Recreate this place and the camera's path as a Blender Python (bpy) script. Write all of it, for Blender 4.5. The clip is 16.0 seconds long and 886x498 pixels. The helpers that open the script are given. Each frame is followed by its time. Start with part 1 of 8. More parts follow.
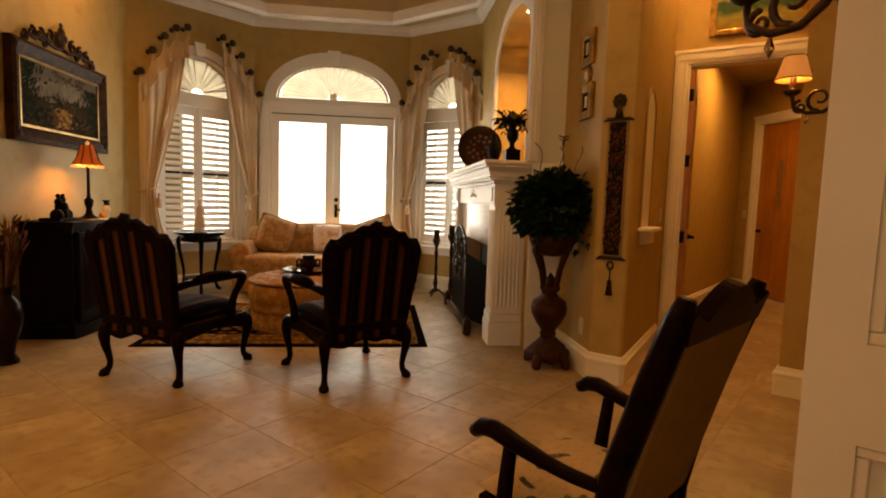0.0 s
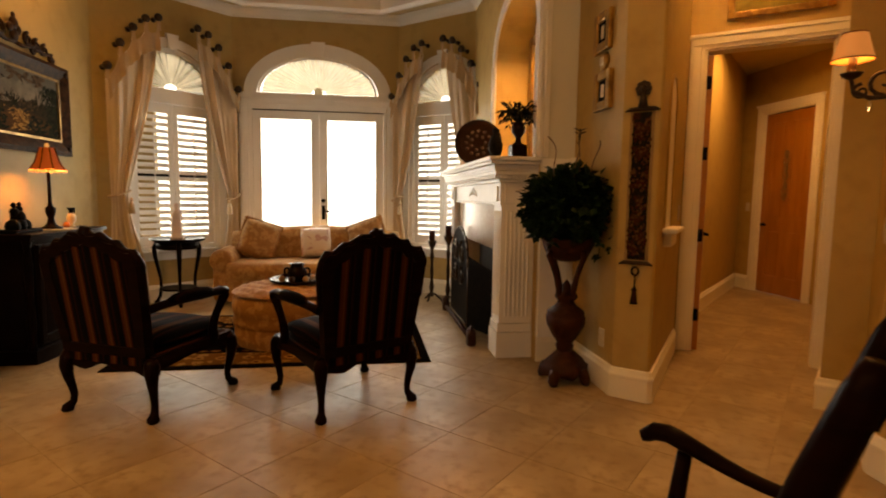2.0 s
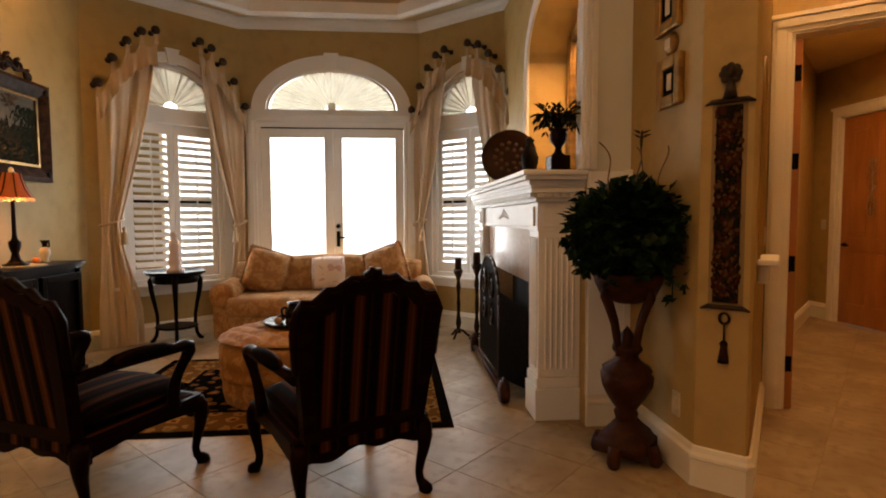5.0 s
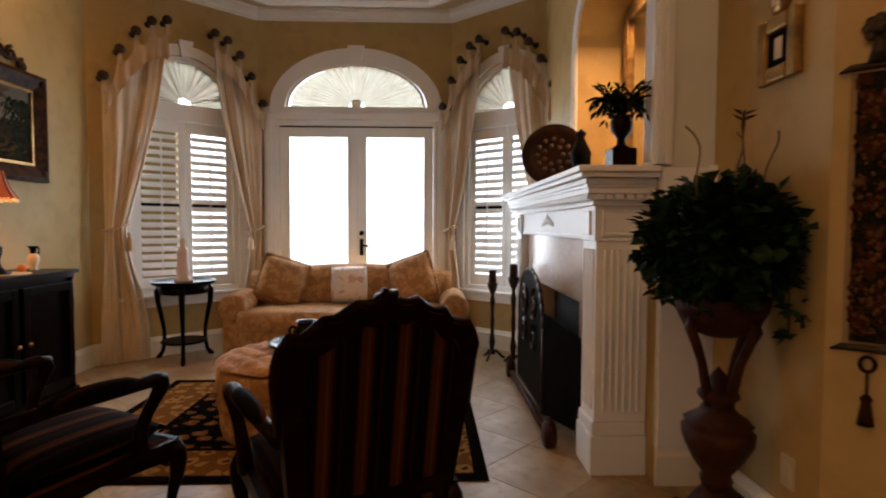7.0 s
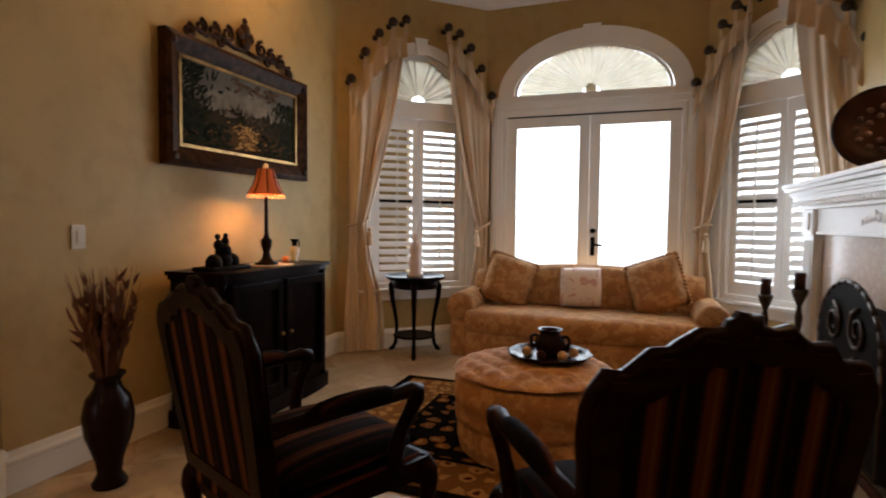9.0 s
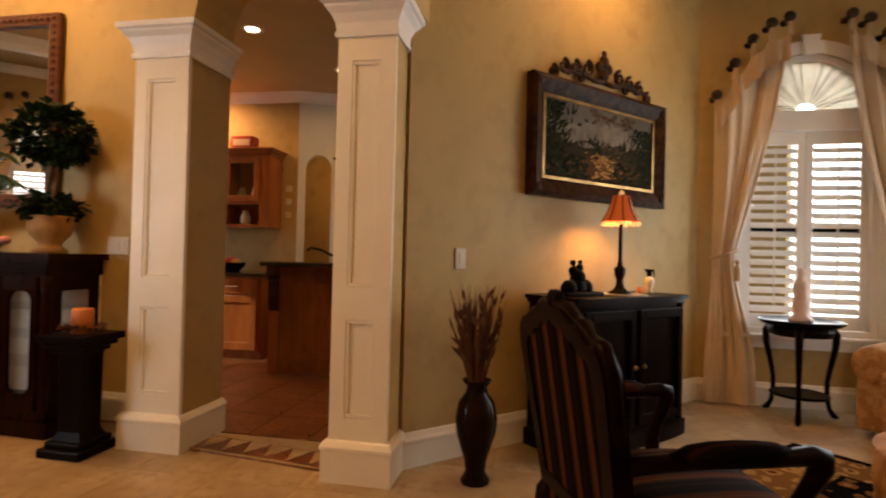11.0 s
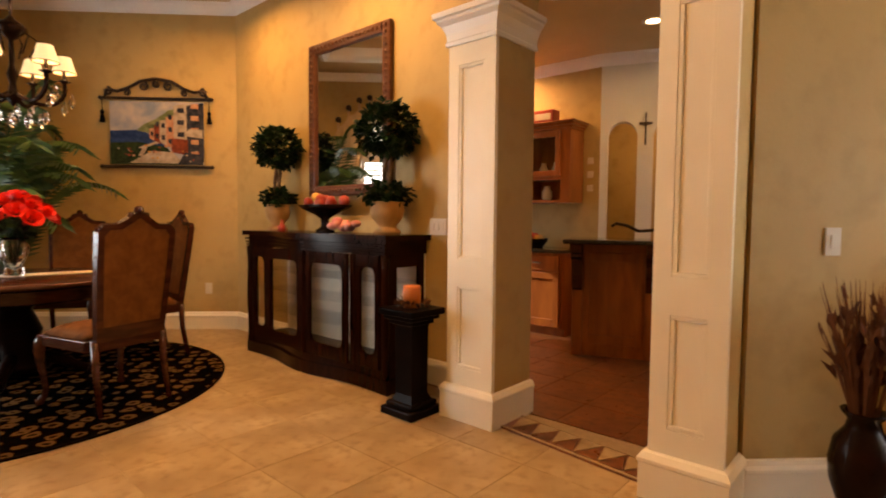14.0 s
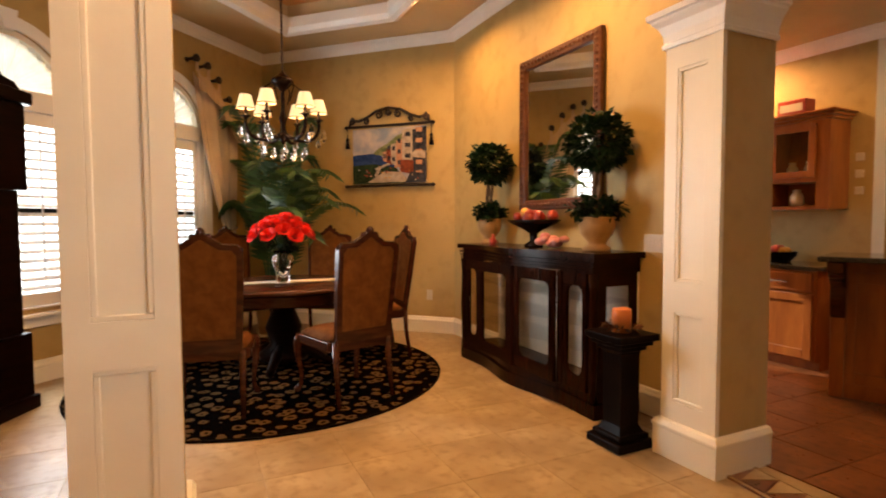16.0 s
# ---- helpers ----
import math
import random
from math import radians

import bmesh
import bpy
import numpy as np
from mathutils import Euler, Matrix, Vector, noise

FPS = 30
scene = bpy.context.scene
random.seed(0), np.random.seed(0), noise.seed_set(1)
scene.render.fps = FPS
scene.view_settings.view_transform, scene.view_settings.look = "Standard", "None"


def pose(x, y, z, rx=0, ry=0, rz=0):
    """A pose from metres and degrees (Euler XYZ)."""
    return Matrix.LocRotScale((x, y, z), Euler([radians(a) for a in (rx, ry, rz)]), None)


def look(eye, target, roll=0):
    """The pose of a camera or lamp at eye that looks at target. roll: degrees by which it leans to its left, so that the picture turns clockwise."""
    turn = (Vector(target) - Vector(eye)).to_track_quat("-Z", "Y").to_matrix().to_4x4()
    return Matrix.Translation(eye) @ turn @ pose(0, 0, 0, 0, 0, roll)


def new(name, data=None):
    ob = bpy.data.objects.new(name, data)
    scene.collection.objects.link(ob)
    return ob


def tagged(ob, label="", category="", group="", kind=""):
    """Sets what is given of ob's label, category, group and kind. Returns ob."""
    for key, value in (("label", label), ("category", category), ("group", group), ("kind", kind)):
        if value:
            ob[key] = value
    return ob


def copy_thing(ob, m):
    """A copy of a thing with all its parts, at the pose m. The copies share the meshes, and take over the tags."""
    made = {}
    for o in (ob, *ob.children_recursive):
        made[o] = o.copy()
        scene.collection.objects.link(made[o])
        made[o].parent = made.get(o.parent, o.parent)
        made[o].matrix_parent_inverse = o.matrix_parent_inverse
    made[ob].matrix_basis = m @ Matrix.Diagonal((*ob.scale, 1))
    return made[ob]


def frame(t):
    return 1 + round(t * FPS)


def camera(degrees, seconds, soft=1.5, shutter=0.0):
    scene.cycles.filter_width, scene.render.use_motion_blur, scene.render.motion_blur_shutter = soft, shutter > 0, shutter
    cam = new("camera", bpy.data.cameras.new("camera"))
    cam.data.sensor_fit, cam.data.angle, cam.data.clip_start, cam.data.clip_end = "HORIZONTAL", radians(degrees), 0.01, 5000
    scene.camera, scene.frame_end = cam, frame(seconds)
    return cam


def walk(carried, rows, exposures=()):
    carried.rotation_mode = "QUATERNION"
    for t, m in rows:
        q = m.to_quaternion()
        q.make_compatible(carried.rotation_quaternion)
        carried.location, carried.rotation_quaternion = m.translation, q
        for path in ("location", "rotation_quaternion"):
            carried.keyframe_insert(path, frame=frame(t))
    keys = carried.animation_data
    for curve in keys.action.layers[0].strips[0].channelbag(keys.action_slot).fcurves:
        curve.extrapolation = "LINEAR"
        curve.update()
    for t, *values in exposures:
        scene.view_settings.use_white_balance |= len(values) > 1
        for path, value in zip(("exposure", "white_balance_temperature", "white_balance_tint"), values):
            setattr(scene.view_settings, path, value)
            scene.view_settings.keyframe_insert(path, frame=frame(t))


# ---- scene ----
cam = camera(79.5, 16.0, soft=1.9, shutter=0.4)
PATH = [
    (0, (0.000, 0.000, 1.188), (0.234, 1.979, 1.010), 1.88),
    (0.5, (-0.018, 0.054, 1.202), (0.235, 2.028, 1.001), 2.53),
    (1, (-0.060, 0.154, 1.224), (0.295, 2.113, 1.034), 1.97),
    (1.5, (-0.088, 0.258, 1.229), (0.294, 2.212, 1.038), 0.84),
    (2, (-0.090, 0.391, 1.229), (0.201, 2.360, 1.035), 0.78),
    (2.5, (-0.072, 0.518, 1.243), (0.102, 2.503, 1.072), 0.24),
    (3, (-0.045, 0.634, 1.247), (0.079, 2.624, 1.084), -0.19),
    (3.5, (-0.024, 0.771, 1.247), (0.138, 2.760, 1.106), 0.56),
    (4, (0.011, 0.884, 1.256), (0.196, 2.870, 1.111), -0.56),
    (6.5, (0.112, 1.560, 1.253), (0.245, 3.554, 1.184), 0.64),
    (7, (0.097, 1.704, 1.245), (0.154, 3.701, 1.157), 0.20),
    (7.5, (0.009, 1.856, 1.231), (-0.149, 3.849, 1.161), 0.80),
    (8, (-0.053, 1.958, 1.222), (-0.374, 3.931, 1.163), 1.02),
    (8.5, (-0.144, 2.034, 1.219), (-0.638, 3.971, 1.140), 0.53),
    (9, (-0.239, 2.082, 1.232), (-0.912, 3.963, 1.131), 0.58),
    (9.5, (-0.296, 2.114, 1.212), (-1.175, 3.910, 1.148), 0.59),
    (10, (-0.298, 2.150, 1.152), (-1.509, 3.742, 1.139), 0.47),
    (12.5, (-0.502, 2.120, 1.181), (-2.412, 2.713, 1.156), 1.75),
    (13, (-0.569, 2.123, 1.194), (-2.519, 2.564, 1.146), 0.97),
    (13.5, (-0.615, 2.134, 1.216), (-2.591, 2.429, 1.123), 0.54),
    (14, (-0.651, 2.159, 1.218), (-2.644, 2.275, 1.110), 0.48),
    (14.5, (-0.643, 2.166, 1.275), (-2.637, 2.096, 1.148), -0.37),
    (15, (-0.676, 2.205, 1.274), (-2.653, 1.925, 1.165), -0.62),
    (15.5, (-0.677, 2.236, 1.304), (-2.613, 1.745, 1.196), -0.57),
    (16, (-0.697, 2.218, 1.319), (-2.578, 1.546, 1.218), -0.26),
]

EXPOSURES = [(0, 0.0, 9200, 11), (4, -0.04, 8000, 11), (6.5, -0.10, 6050, 10), (9.5, -0.16, 6100, 10), (12.5, 0.72, 7600, 12), (14.5, 0.72, 7000, 11), (16, 0.84, 6800, 10)]
walk(cam, [(t, look(eye, target, roll)) for t, eye, target, roll in PATH], EXPOSURES)

# ---- world and daylight ----
world = bpy.data.worlds.new("sky")
scene.world = world
world.use_nodes = True
wn = world.node_tree
sky = wn.nodes.new("ShaderNodeTexSky")
sky.sky_type, sky.sun_disc = 'NISHITA', False
sky.sun_elevation, sky.sun_rotation = radians(38), radians(150)
wn.links.new(sky.outputs[0], wn.nodes["Background"].inputs[0])
wn.nodes["Background"].inputs[1].default_value = 0.15
sun = new("sun", bpy.data.lights.new("sun", 'SUN'))
sun.data.energy, sun.data.angle, sun.data.color = 3.0, radians(0.6), (1, 0.95, 0.86)
sun.matrix_world = look((-6, -20, 18), (0, 5, 0))


def lamp(name, at, target, watts, size, color=(1.0, 0.66, 0.34), spread=150):
    """An area lamp that stands for the light of one fixture or window."""
    data = bpy.data.lights.new(name, 'AREA')
    data.energy, data.color, data.size, data.shape = watts, color, size, 'DISK'
    data.spread = radians(spread)
    ob = new(name, data)
    ob.matrix_world = look(at, target)
    return ob


def bulb(name, at, watts, color=(1.0, 0.62, 0.3), radius=0.03):
    data = bpy.data.lights.new(name, 'POINT')
    data.energy, data.color, data.shadow_soft_size = watts, color, radius
    ob = new(name, data)
    ob.location = at
    return ob


# ---- materials ----
def mat(name, color, rough=0.6, metal=0.0, second=None, scale=6.0, detail=5.0, bump=0.0, bump_scale=60.0, third=None,
        coat=0.0, random_shade=0.0, sheen=0.0, stretch=(1, 1, 1), low=0.35, high=0.65, rough_var=0.0, trans=0.0, spec=0.5):
    m = bpy.data.materials.new(name)
    m.use_nodes = True
    nt = m.node_tree
    b = nt.nodes["Principled BSDF"]
    b.inputs["Roughness"].default_value, b.inputs["Metallic"].default_value = rough, metal
    b.inputs["Coat Weight"].default_value, b.inputs["Sheen Weight"].default_value = coat, sheen
    b.inputs["Transmission Weight"].default_value = trans
    b.inputs["Specular IOR Level"].default_value = spec
    b.inputs["Base Color"].default_value = (*color, 1)
    co = nt.nodes.new("ShaderNodeTexCoord")
    mp = nt.nodes.new("ShaderNodeMapping")
    mp.inputs["Scale"].default_value = stretch
    nt.links.new(co.outputs["Object"], mp.inputs[0])
    out = None
    if second:
        n1 = nt.nodes.new("ShaderNodeTexNoise")
        n1.inputs["Scale"].default_value, n1.inputs["Detail"].default_value = scale, detail
        n1.inputs["Distortion"].default_value = 0.4
        nt.links.new(mp.outputs[0], n1.inputs["Vector"])
        ramp = nt.nodes.new("ShaderNodeValToRGB")
        ramp.color_ramp.elements[0].position, ramp.color_ramp.elements[1].position = low, high
        ramp.color_ramp.elements[0].color, ramp.color_ramp.elements[1].color = (*color, 1), (*second, 1)
        nt.links.new(n1.outputs[0], ramp.inputs[0])
        out = ramp.outputs[0]
        if third:
            n2 = nt.nodes.new("ShaderNodeTexNoise")
            n2.inputs["Scale"].default_value, n2.inputs["Detail"].default_value = scale * 5.3, 8
            nt.links.new(mp.outputs[0], n2.inputs["Vector"])
            r2 = nt.nodes.new("ShaderNodeValToRGB")
            r2.color_ramp.elements[0].position, r2.color_ramp.elements[1].position = 0.5, 0.72
            nt.links.new(n2.outputs[0], r2.inputs[0])
            mx = nt.nodes.new("ShaderNodeMix")
            mx.data_type = 'RGBA'
            mx.inputs[7].default_value = (*third, 1)
            nt.links.new(r2.outputs[0], mx.inputs[0])
            nt.links.new(out, mx.inputs[6])
            out = mx.outputs[2]
    if random_shade:
        info = nt.nodes.new("ShaderNodeObjectInfo")
        mr = nt.nodes.new("ShaderNodeMapRange")
        mr.inputs[3].default_value, mr.inputs[4].default_value = 1 - random_shade, 1 + random_shade
        nt.links.new(info.outputs["Random"], mr.inputs[0])
        hs = nt.nodes.new("ShaderNodeHueSaturation")
        hs.inputs["Color"].default_value = (*color, 1)
        nt.links.new(mr.outputs[0], hs.inputs["Value"])
        if out:
            nt.links.new(out, hs.inputs["Color"])
        out = hs.outputs[0]
    if out:
        nt.links.new(out, b.inputs["Base Color"])
    if bump or rough_var:
        nb = nt.nodes.new("ShaderNodeTexNoise")
        nb.inputs["Scale"].default_value, nb.inputs["Detail"].default_value = bump_scale, 6
        nt.links.new(mp.outputs[0], nb.inputs["Vector"])
        if bump:
            bp = nt.nodes.new("ShaderNodeBump")
            bp.inputs["Strength"].default_value, bp.inputs["Distance"].default_value = bump, 0.01
            nt.links.new(nb.outputs[0], bp.inputs["Height"])
            nt.links.new(bp.outputs[0], b.inputs["Normal"])
        if rough_var:
            rr = nt.nodes.new("ShaderNodeMapRange")
            rr.inputs[3].default_value, rr.inputs[4].default_value = rough - rough_var, rough + rough_var
            nt.links.new(nb.outputs[0], rr.inputs[0])
            nt.links.new(rr.outputs[0], b.inputs["Roughness"])
    return m


def glow(name, color, strength, base=1.0):
    m = bpy.data.materials.new(name)
    m.use_nodes = True
    b = m.node_tree.nodes["Principled BSDF"]
    b.inputs["Base Color"].default_value = (*(c * base for c in color), 1)
    b.inputs["Emission Color"].default_value, b.inputs["Emission Strength"].default_value = (*color, 1), strength
    return m


WALL = mat("ochre_plaster", (0.42, 0.285, 0.096), 0.62, second=(0.47, 0.325, 0.118), scale=1.3, third=(0.39, 0.26, 0.085), bump=0.1, bump_scale=45, low=0.3, high=0.7)
WALL_PALE = mat("grey_sage_plaster", (0.63, 0.62, 0.54), 0.6, second=(0.68, 0.67, 0.58), scale=2.0, bump=0.1, bump_scale=45)
WHITE = mat("white_paint", (0.83, 0.82, 0.79), 0.38, second=(0.79, 0.77, 0.73), scale=3, bump=0.03, bump_scale=30)
CREAM = mat("cream_paint", (0.82, 0.77, 0.64), 0.42, second=(0.78, 0.72, 0.59), scale=3, bump=0.04, bump_scale=30)
CEIL = mat("ceiling_paint", (0.60, 0.48, 0.28), 0.75, second=(0.55, 0.43, 0.24), scale=2, bump=0.08, bump_scale=80)
# Orange put into the tray colour for the glow of the cove.
COVE = mat("cove_light_tint", (0.62, 0.36, 0.13), 0.7, second=(0.55, 0.31, 0.11), scale=3, bump=0.08)
TILE = mat("travertine_tile", (0.29, 0.195, 0.10), 0.40, second=(0.43, 0.315, 0.18), scale=2.6, third=(0.27, 0.175, 0.085), spec=0.35, bump=0.03, bump_scale=12, random_shade=0.035, rough_var=0.08)
GROUT = mat("sandy_grout", (0.34, 0.24, 0.13), 0.85, second=(0.29, 0.20, 0.11), scale=20)
TERRA = mat("terracotta_tile", (0.11, 0.034, 0.012), 0.30, second=(0.22, 0.078, 0.026), scale=3, third=(0.075, 0.022, 0.008), bump=0.06, bump_scale=20, random_shade=0.1, rough_var=0.08)
MARBLE = mat("blush_marble", (0.66, 0.55, 0.46), 0.18, second=(0.58, 0.46, 0.38), scale=5, third=(0.72, 0.64, 0.56))
BLACK = mat("soot_black_iron", (0.003, 0.0028, 0.0025), 0.55, second=(0.007, 0.006, 0.005), scale=30, bump=0.1, spec=0.03)
SOOT = mat("sooty_firebrick", (0.008, 0.007, 0.006), 0.9, second=(0.018, 0.015, 0.012), scale=8, bump=0.3)


# ---- mesh helpers ----
def part(name, bm, material, parent=None, label="", smooth=False):
    """Links a bmesh as one mesh object, under a thing where one is given."""
    me = bpy.data.meshes.new(name)
    bmesh.ops.recalc_face_normals(bm, faces=bm.faces[:])
    bm.to_mesh(me)
    bm.free()
    if smooth:
        for p in me.polygons:
            p.use_smooth = True
    me.materials.append(material)
    ob = new(name, me)
    if parent:
        ob.parent = parent
    if label:
        ob["label"] = label
    return ob


def thing(name, m, label, category, group="", kind=""):
    """An Empty at the base of a thing, at the pose m."""
    ob = new(name)
    ob.empty_display_size = 0.1
    ob.matrix_world = m
    return tagged(ob, label, category, group, kind)


def box(bm, x0, x1, y0, y1, z0, z1, bev=0.0, m=None):
    vs = [bm.verts.new(v) for v in ((x0, y0, z0), (x1, y0, z0), (x1, y1, z0), (x0, y1, z0), (x0, y0, z1), (x1, y0, z1), (x1, y1, z1), (x0, y1, z1))]
    fs = [bm.faces.new([vs[i] for i in f]) for f in ((3, 2, 1, 0), (4, 5, 6, 7), (0, 1, 5, 4), (1, 2, 6, 5), (2, 3, 7, 6), (3, 0, 4, 7))]
    if bev:
        es = list({e for f in fs for e in f.edges})
        r = bmesh.ops.bevel(bm, geom=es, offset=bev, segments=2, affect='EDGES', profile=0.5)
        vs = list({v for f in r["faces"] for v in f.verts} | {v for v in vs if v.is_valid})
    if m is not None:
        for v in vs:
            v.co = m @ v.co
    return vs


def prism(bm, poly, z0, z1):
    """An upright prism over a plan polygon."""
    lo = [bm.verts.new((x, y, z0)) for x, y in poly]
    hi = [bm.verts.new((x, y, z1)) for x, y in poly]
    bm.faces.new(lo[::-1]), bm.faces.new(hi)
    for i in range(len(poly)):
        j = (i + 1) % len(poly)
        bm.faces.new((lo[i], lo[j], hi[j], hi[i]))
    return lo + hi


def plate(bm, poly, y0, y1, m=None):
    """A prism over a polygon in x and z, from y0 to y1."""
    a = [bm.verts.new((x, y0, z)) for x, z in poly]
    b = [bm.verts.new((x, y1, z)) for x, z in poly]
    bm.faces.new(a), bm.faces.new(b[::-1])
    for i in range(len(poly)):
        j = (i + 1) % len(poly)
        bm.faces.new((a[j], a[i], b[i], b[j]))
    if m is not None:
        for v in a + b:
            v.co = m @ v.co
    return a + b


def lathe(bm, prof, seg=20, at=(0, 0, 0), sx=1.0, sy=1.0, wave=0.0, lobes=0):
    """A turned body from (radius, height) pairs."""
    rings = []
    for r, z in prof:
        ring = []
        for i in range(seg):
            a = 2 * math.pi * i / seg
            k = r * (1 + wave * math.cos(lobes * a))
            ring.append(bm.verts.new((at[0] + k * sx * math.cos(a), at[1] + k * sy * math.sin(a), at[2] + z)))
        rings.append(ring)
    for p, q in zip(rings, rings[1:]):
        for i in range(seg):
            j = (i + 1) % seg
            bm.faces.new((p[i], p[j], q[j], q[i]))
    if prof[0][0] > 1e-4:
        bm.faces.new(rings[0][::-1])
    if prof[-1][0] > 1e-4:
        bm.faces.new(rings[-1])
    return [v for r in rings for v in r]


def tube(bm, pts, radii, seg=8, flat=1.0):
    """A swept round bar along points; radii one number or one a point."""
    pts = [Vector(p) for p in pts]
    if not isinstance(radii, (list, tuple)):
        radii = [radii] * len(pts)
    rings, side = [], None
    for i, p in enumerate(pts):
        d = (pts[min(i + 1, len(pts) - 1)] - pts[max(i - 1, 0)]).normalized()
        ref = side if side is not None else (Vector((1, 0, 0)) if abs(d.x) < 0.8 else Vector((0, 1, 0)))
        u = (ref - d * ref.dot(d)).normalized()
        w = d.cross(u)
        side = u
        rings.append([bm.verts.new(p + (u * math.cos(2 * math.pi * k / seg) + w * flat * math.sin(2 * math.pi * k / seg)) * radii[i]) for k in range(seg)])
    for a, b in zip(rings, rings[1:]):
        for k in range(seg):
            j = (k + 1) % seg
            bm.faces.new((a[k], a[j], b[j], b[k]))
    bm.faces.new(rings[0][::-1]), bm.faces.new(rings[-1])


def bez(p0, p1, p2, p3, n=8):
    p0, p1, p2, p3 = map(Vector, (p0, p1, p2, p3))
    return [((1 - t) ** 3) * p0 + 3 * t * (1 - t) ** 2 * p1 + 3 * t * t * (1 - t) * p2 + t ** 3 * p3 for t in (i / n for i in range(n + 1))]


def spiral(c, r0, r1, a0, a1, n=18, plane="xz"):
    """Points of a scroll round c in a plane."""
    out = []
    for i in range(n + 1):
        t = i / n
        r, a = r0 + (r1 - r0) * t, radians(a0 + (a1 - a0) * t)
        u, v = r * math.cos(a), r * math.sin(a)
        out.append((c[0] + u, c[1], c[2] + v) if plane == "xz" else (c[0], c[1] + u, c[2] + v))
    return out


def frame_on(p0, p1, z=0.0):
    """The pose of a wall: x along p0 to p1, y out of the back, z up. The room lies on the -y side."""
    d = Vector((p1[0] - p0[0], p1[1] - p0[1], 0)).normalized()
    return Matrix(((d.x, -d.y, 0, p0[0]), (d.y, d.x, 0, p0[1]), (0, 0, 1, z), (0, 0, 0, 1)))


def dist(p0, p1):
    return math.hypot(p1[0] - p0[0], p1[1] - p0[1])


def arch_line(u0, u1, spring, rise, n=16):
    c, r = (u0 + u1) / 2, (u1 - u0) / 2
    return [(c - r * math.cos(math.pi * i / n), spring + rise * math.sin(math.pi * i / n)) for i in range(n + 1)]


def wall(name, p0, p1, height, thick=0.15, openings=(), material=None, label="ochre plaster wall", base=0.0):
    """A wall seen from its -y side, with openings (u0, u1, z0, spring, rise)."""
    m, length = frame_on(p0, p1), dist(p0, p1)
    bm, u = bmesh.new(), 0.0
    for u0, u1, z0, spring, rise in sorted(openings):
        if u0 > u:
            plate(bm, [(u, base), (u0, base), (u0, height), (u, height)], 0, thick, m)
        if z0 > base:
            plate(bm, [(u0, base), (u1, base), (u1, z0), (u0, z0)], 0, thick, m)
        line = arch_line(u0, u1, spring, rise) if rise else [(u0, spring), (u1, spring)]
        half = len(line) // 2
        for i in range(len(line) - 1):
            (a, za), (b, zb) = line[i], line[i + 1]
            plate(bm, [(a, za), (b, zb), (b, height), (a, height)], 0, thick, m)
        u = u1
    if u < length - 1e-4:
        plate(bm, [(u, base), (length, base), (length, height), (u, height)], 0, thick, m)
    bmesh.ops.remove_doubles(bm, verts=bm.verts[:], dist=1e-5)
    seen, drop = {}, []
    for f in bm.faces:
        key = tuple(round(c, 3) for c in f.calc_center_median())
        if key in seen:
            drop += [f, seen[key]]
        seen[key] = f
    bmesh.ops.delete(bm, geom=list(set(drop)), context='FACES_ONLY')
    ob = part(name, bm, material or WALL)
    return tagged(ob, label, "wall", kind="structure")


def run(name, path, profile, material, label, category="trim", closed=False):
    """A moulding: profile of (out, up) swept along plan points (x, y, z); out is to the right of the way."""
    bm, rings = bmesh.new(), []
    n = len(path)
    for i, p in enumerate(path):
        p = Vector(p)
        a = (p - Vector(path[i - 1])).normalized() if (i > 0 or closed) else None
        b = (Vector(path[(i + 1) % n]) - p).normalized() if (i < n - 1 or closed) else None
        a, b = a or b, b or a
        na, nb = Vector((a.y, -a.x, 0)), Vector((b.y, -b.x, 0))
        k = (na + nb)
        k = k / max(1e-6, 1 + na.dot(nb))
        rings.append([bm.verts.new(p + k * o + Vector((0, 0, h))) for o, h in profile])
    m = len(profile)
    for i in range(n if closed else n - 1):
        a, b = rings[i], rings[(i + 1) % n]
        for j in range(m - 1):
            bm.faces.new((a[j], a[j + 1], b[j + 1], b[j]))
    if not closed:
        bm.faces.new(rings[0]), bm.faces.new(rings[-1][::-1])
    return tagged(part(name, bm, material), label, category, kind="structure")


CROWN = [(o * 0.62, h * 0.56) for o, h in ((0, -0.20), (0.012, -0.20), (0.02, -0.175), (0.035, -0.165), (0.05, -0.12), (0.10, -0.06), (0.125, -0.05), (0.13, -0.03), (0.15, -0.025), (0.15, 0))]
SKIRT = [(0, 0), (0.022, 0), (0.022, 0.13), (0.028, 0.135), (0.028, 0.15), (0.018, 0.165), (0.012, 0.185), (0, 0.19)]

# ---- the plan ----
H = 3.50            # height of the crown's top and of the flat ceiling
WA, WB, WC, WD, WE = (-2.84, 3.60), (-2.84, 6.42), (-1.70, 7.45), (0.345, 7.45), (1.49, 6.42)

wall("wall_west", WA, WB, H + 0.6)
wall("wall_bay_west", WB, WC, H + 0.6, openings=[(0.31, 1.31, 0.58, 2.36, 0.50)])
wall("wall_north", WC, WD, H + 0.6, openings=[(0.15, 1.89, 0.0, 2.50, 0.45)])
wall("wall_bay_east", WD, WE, H + 0.6, openings=[(0.19, 1.19, 0.58, 2.36, 0.50)])
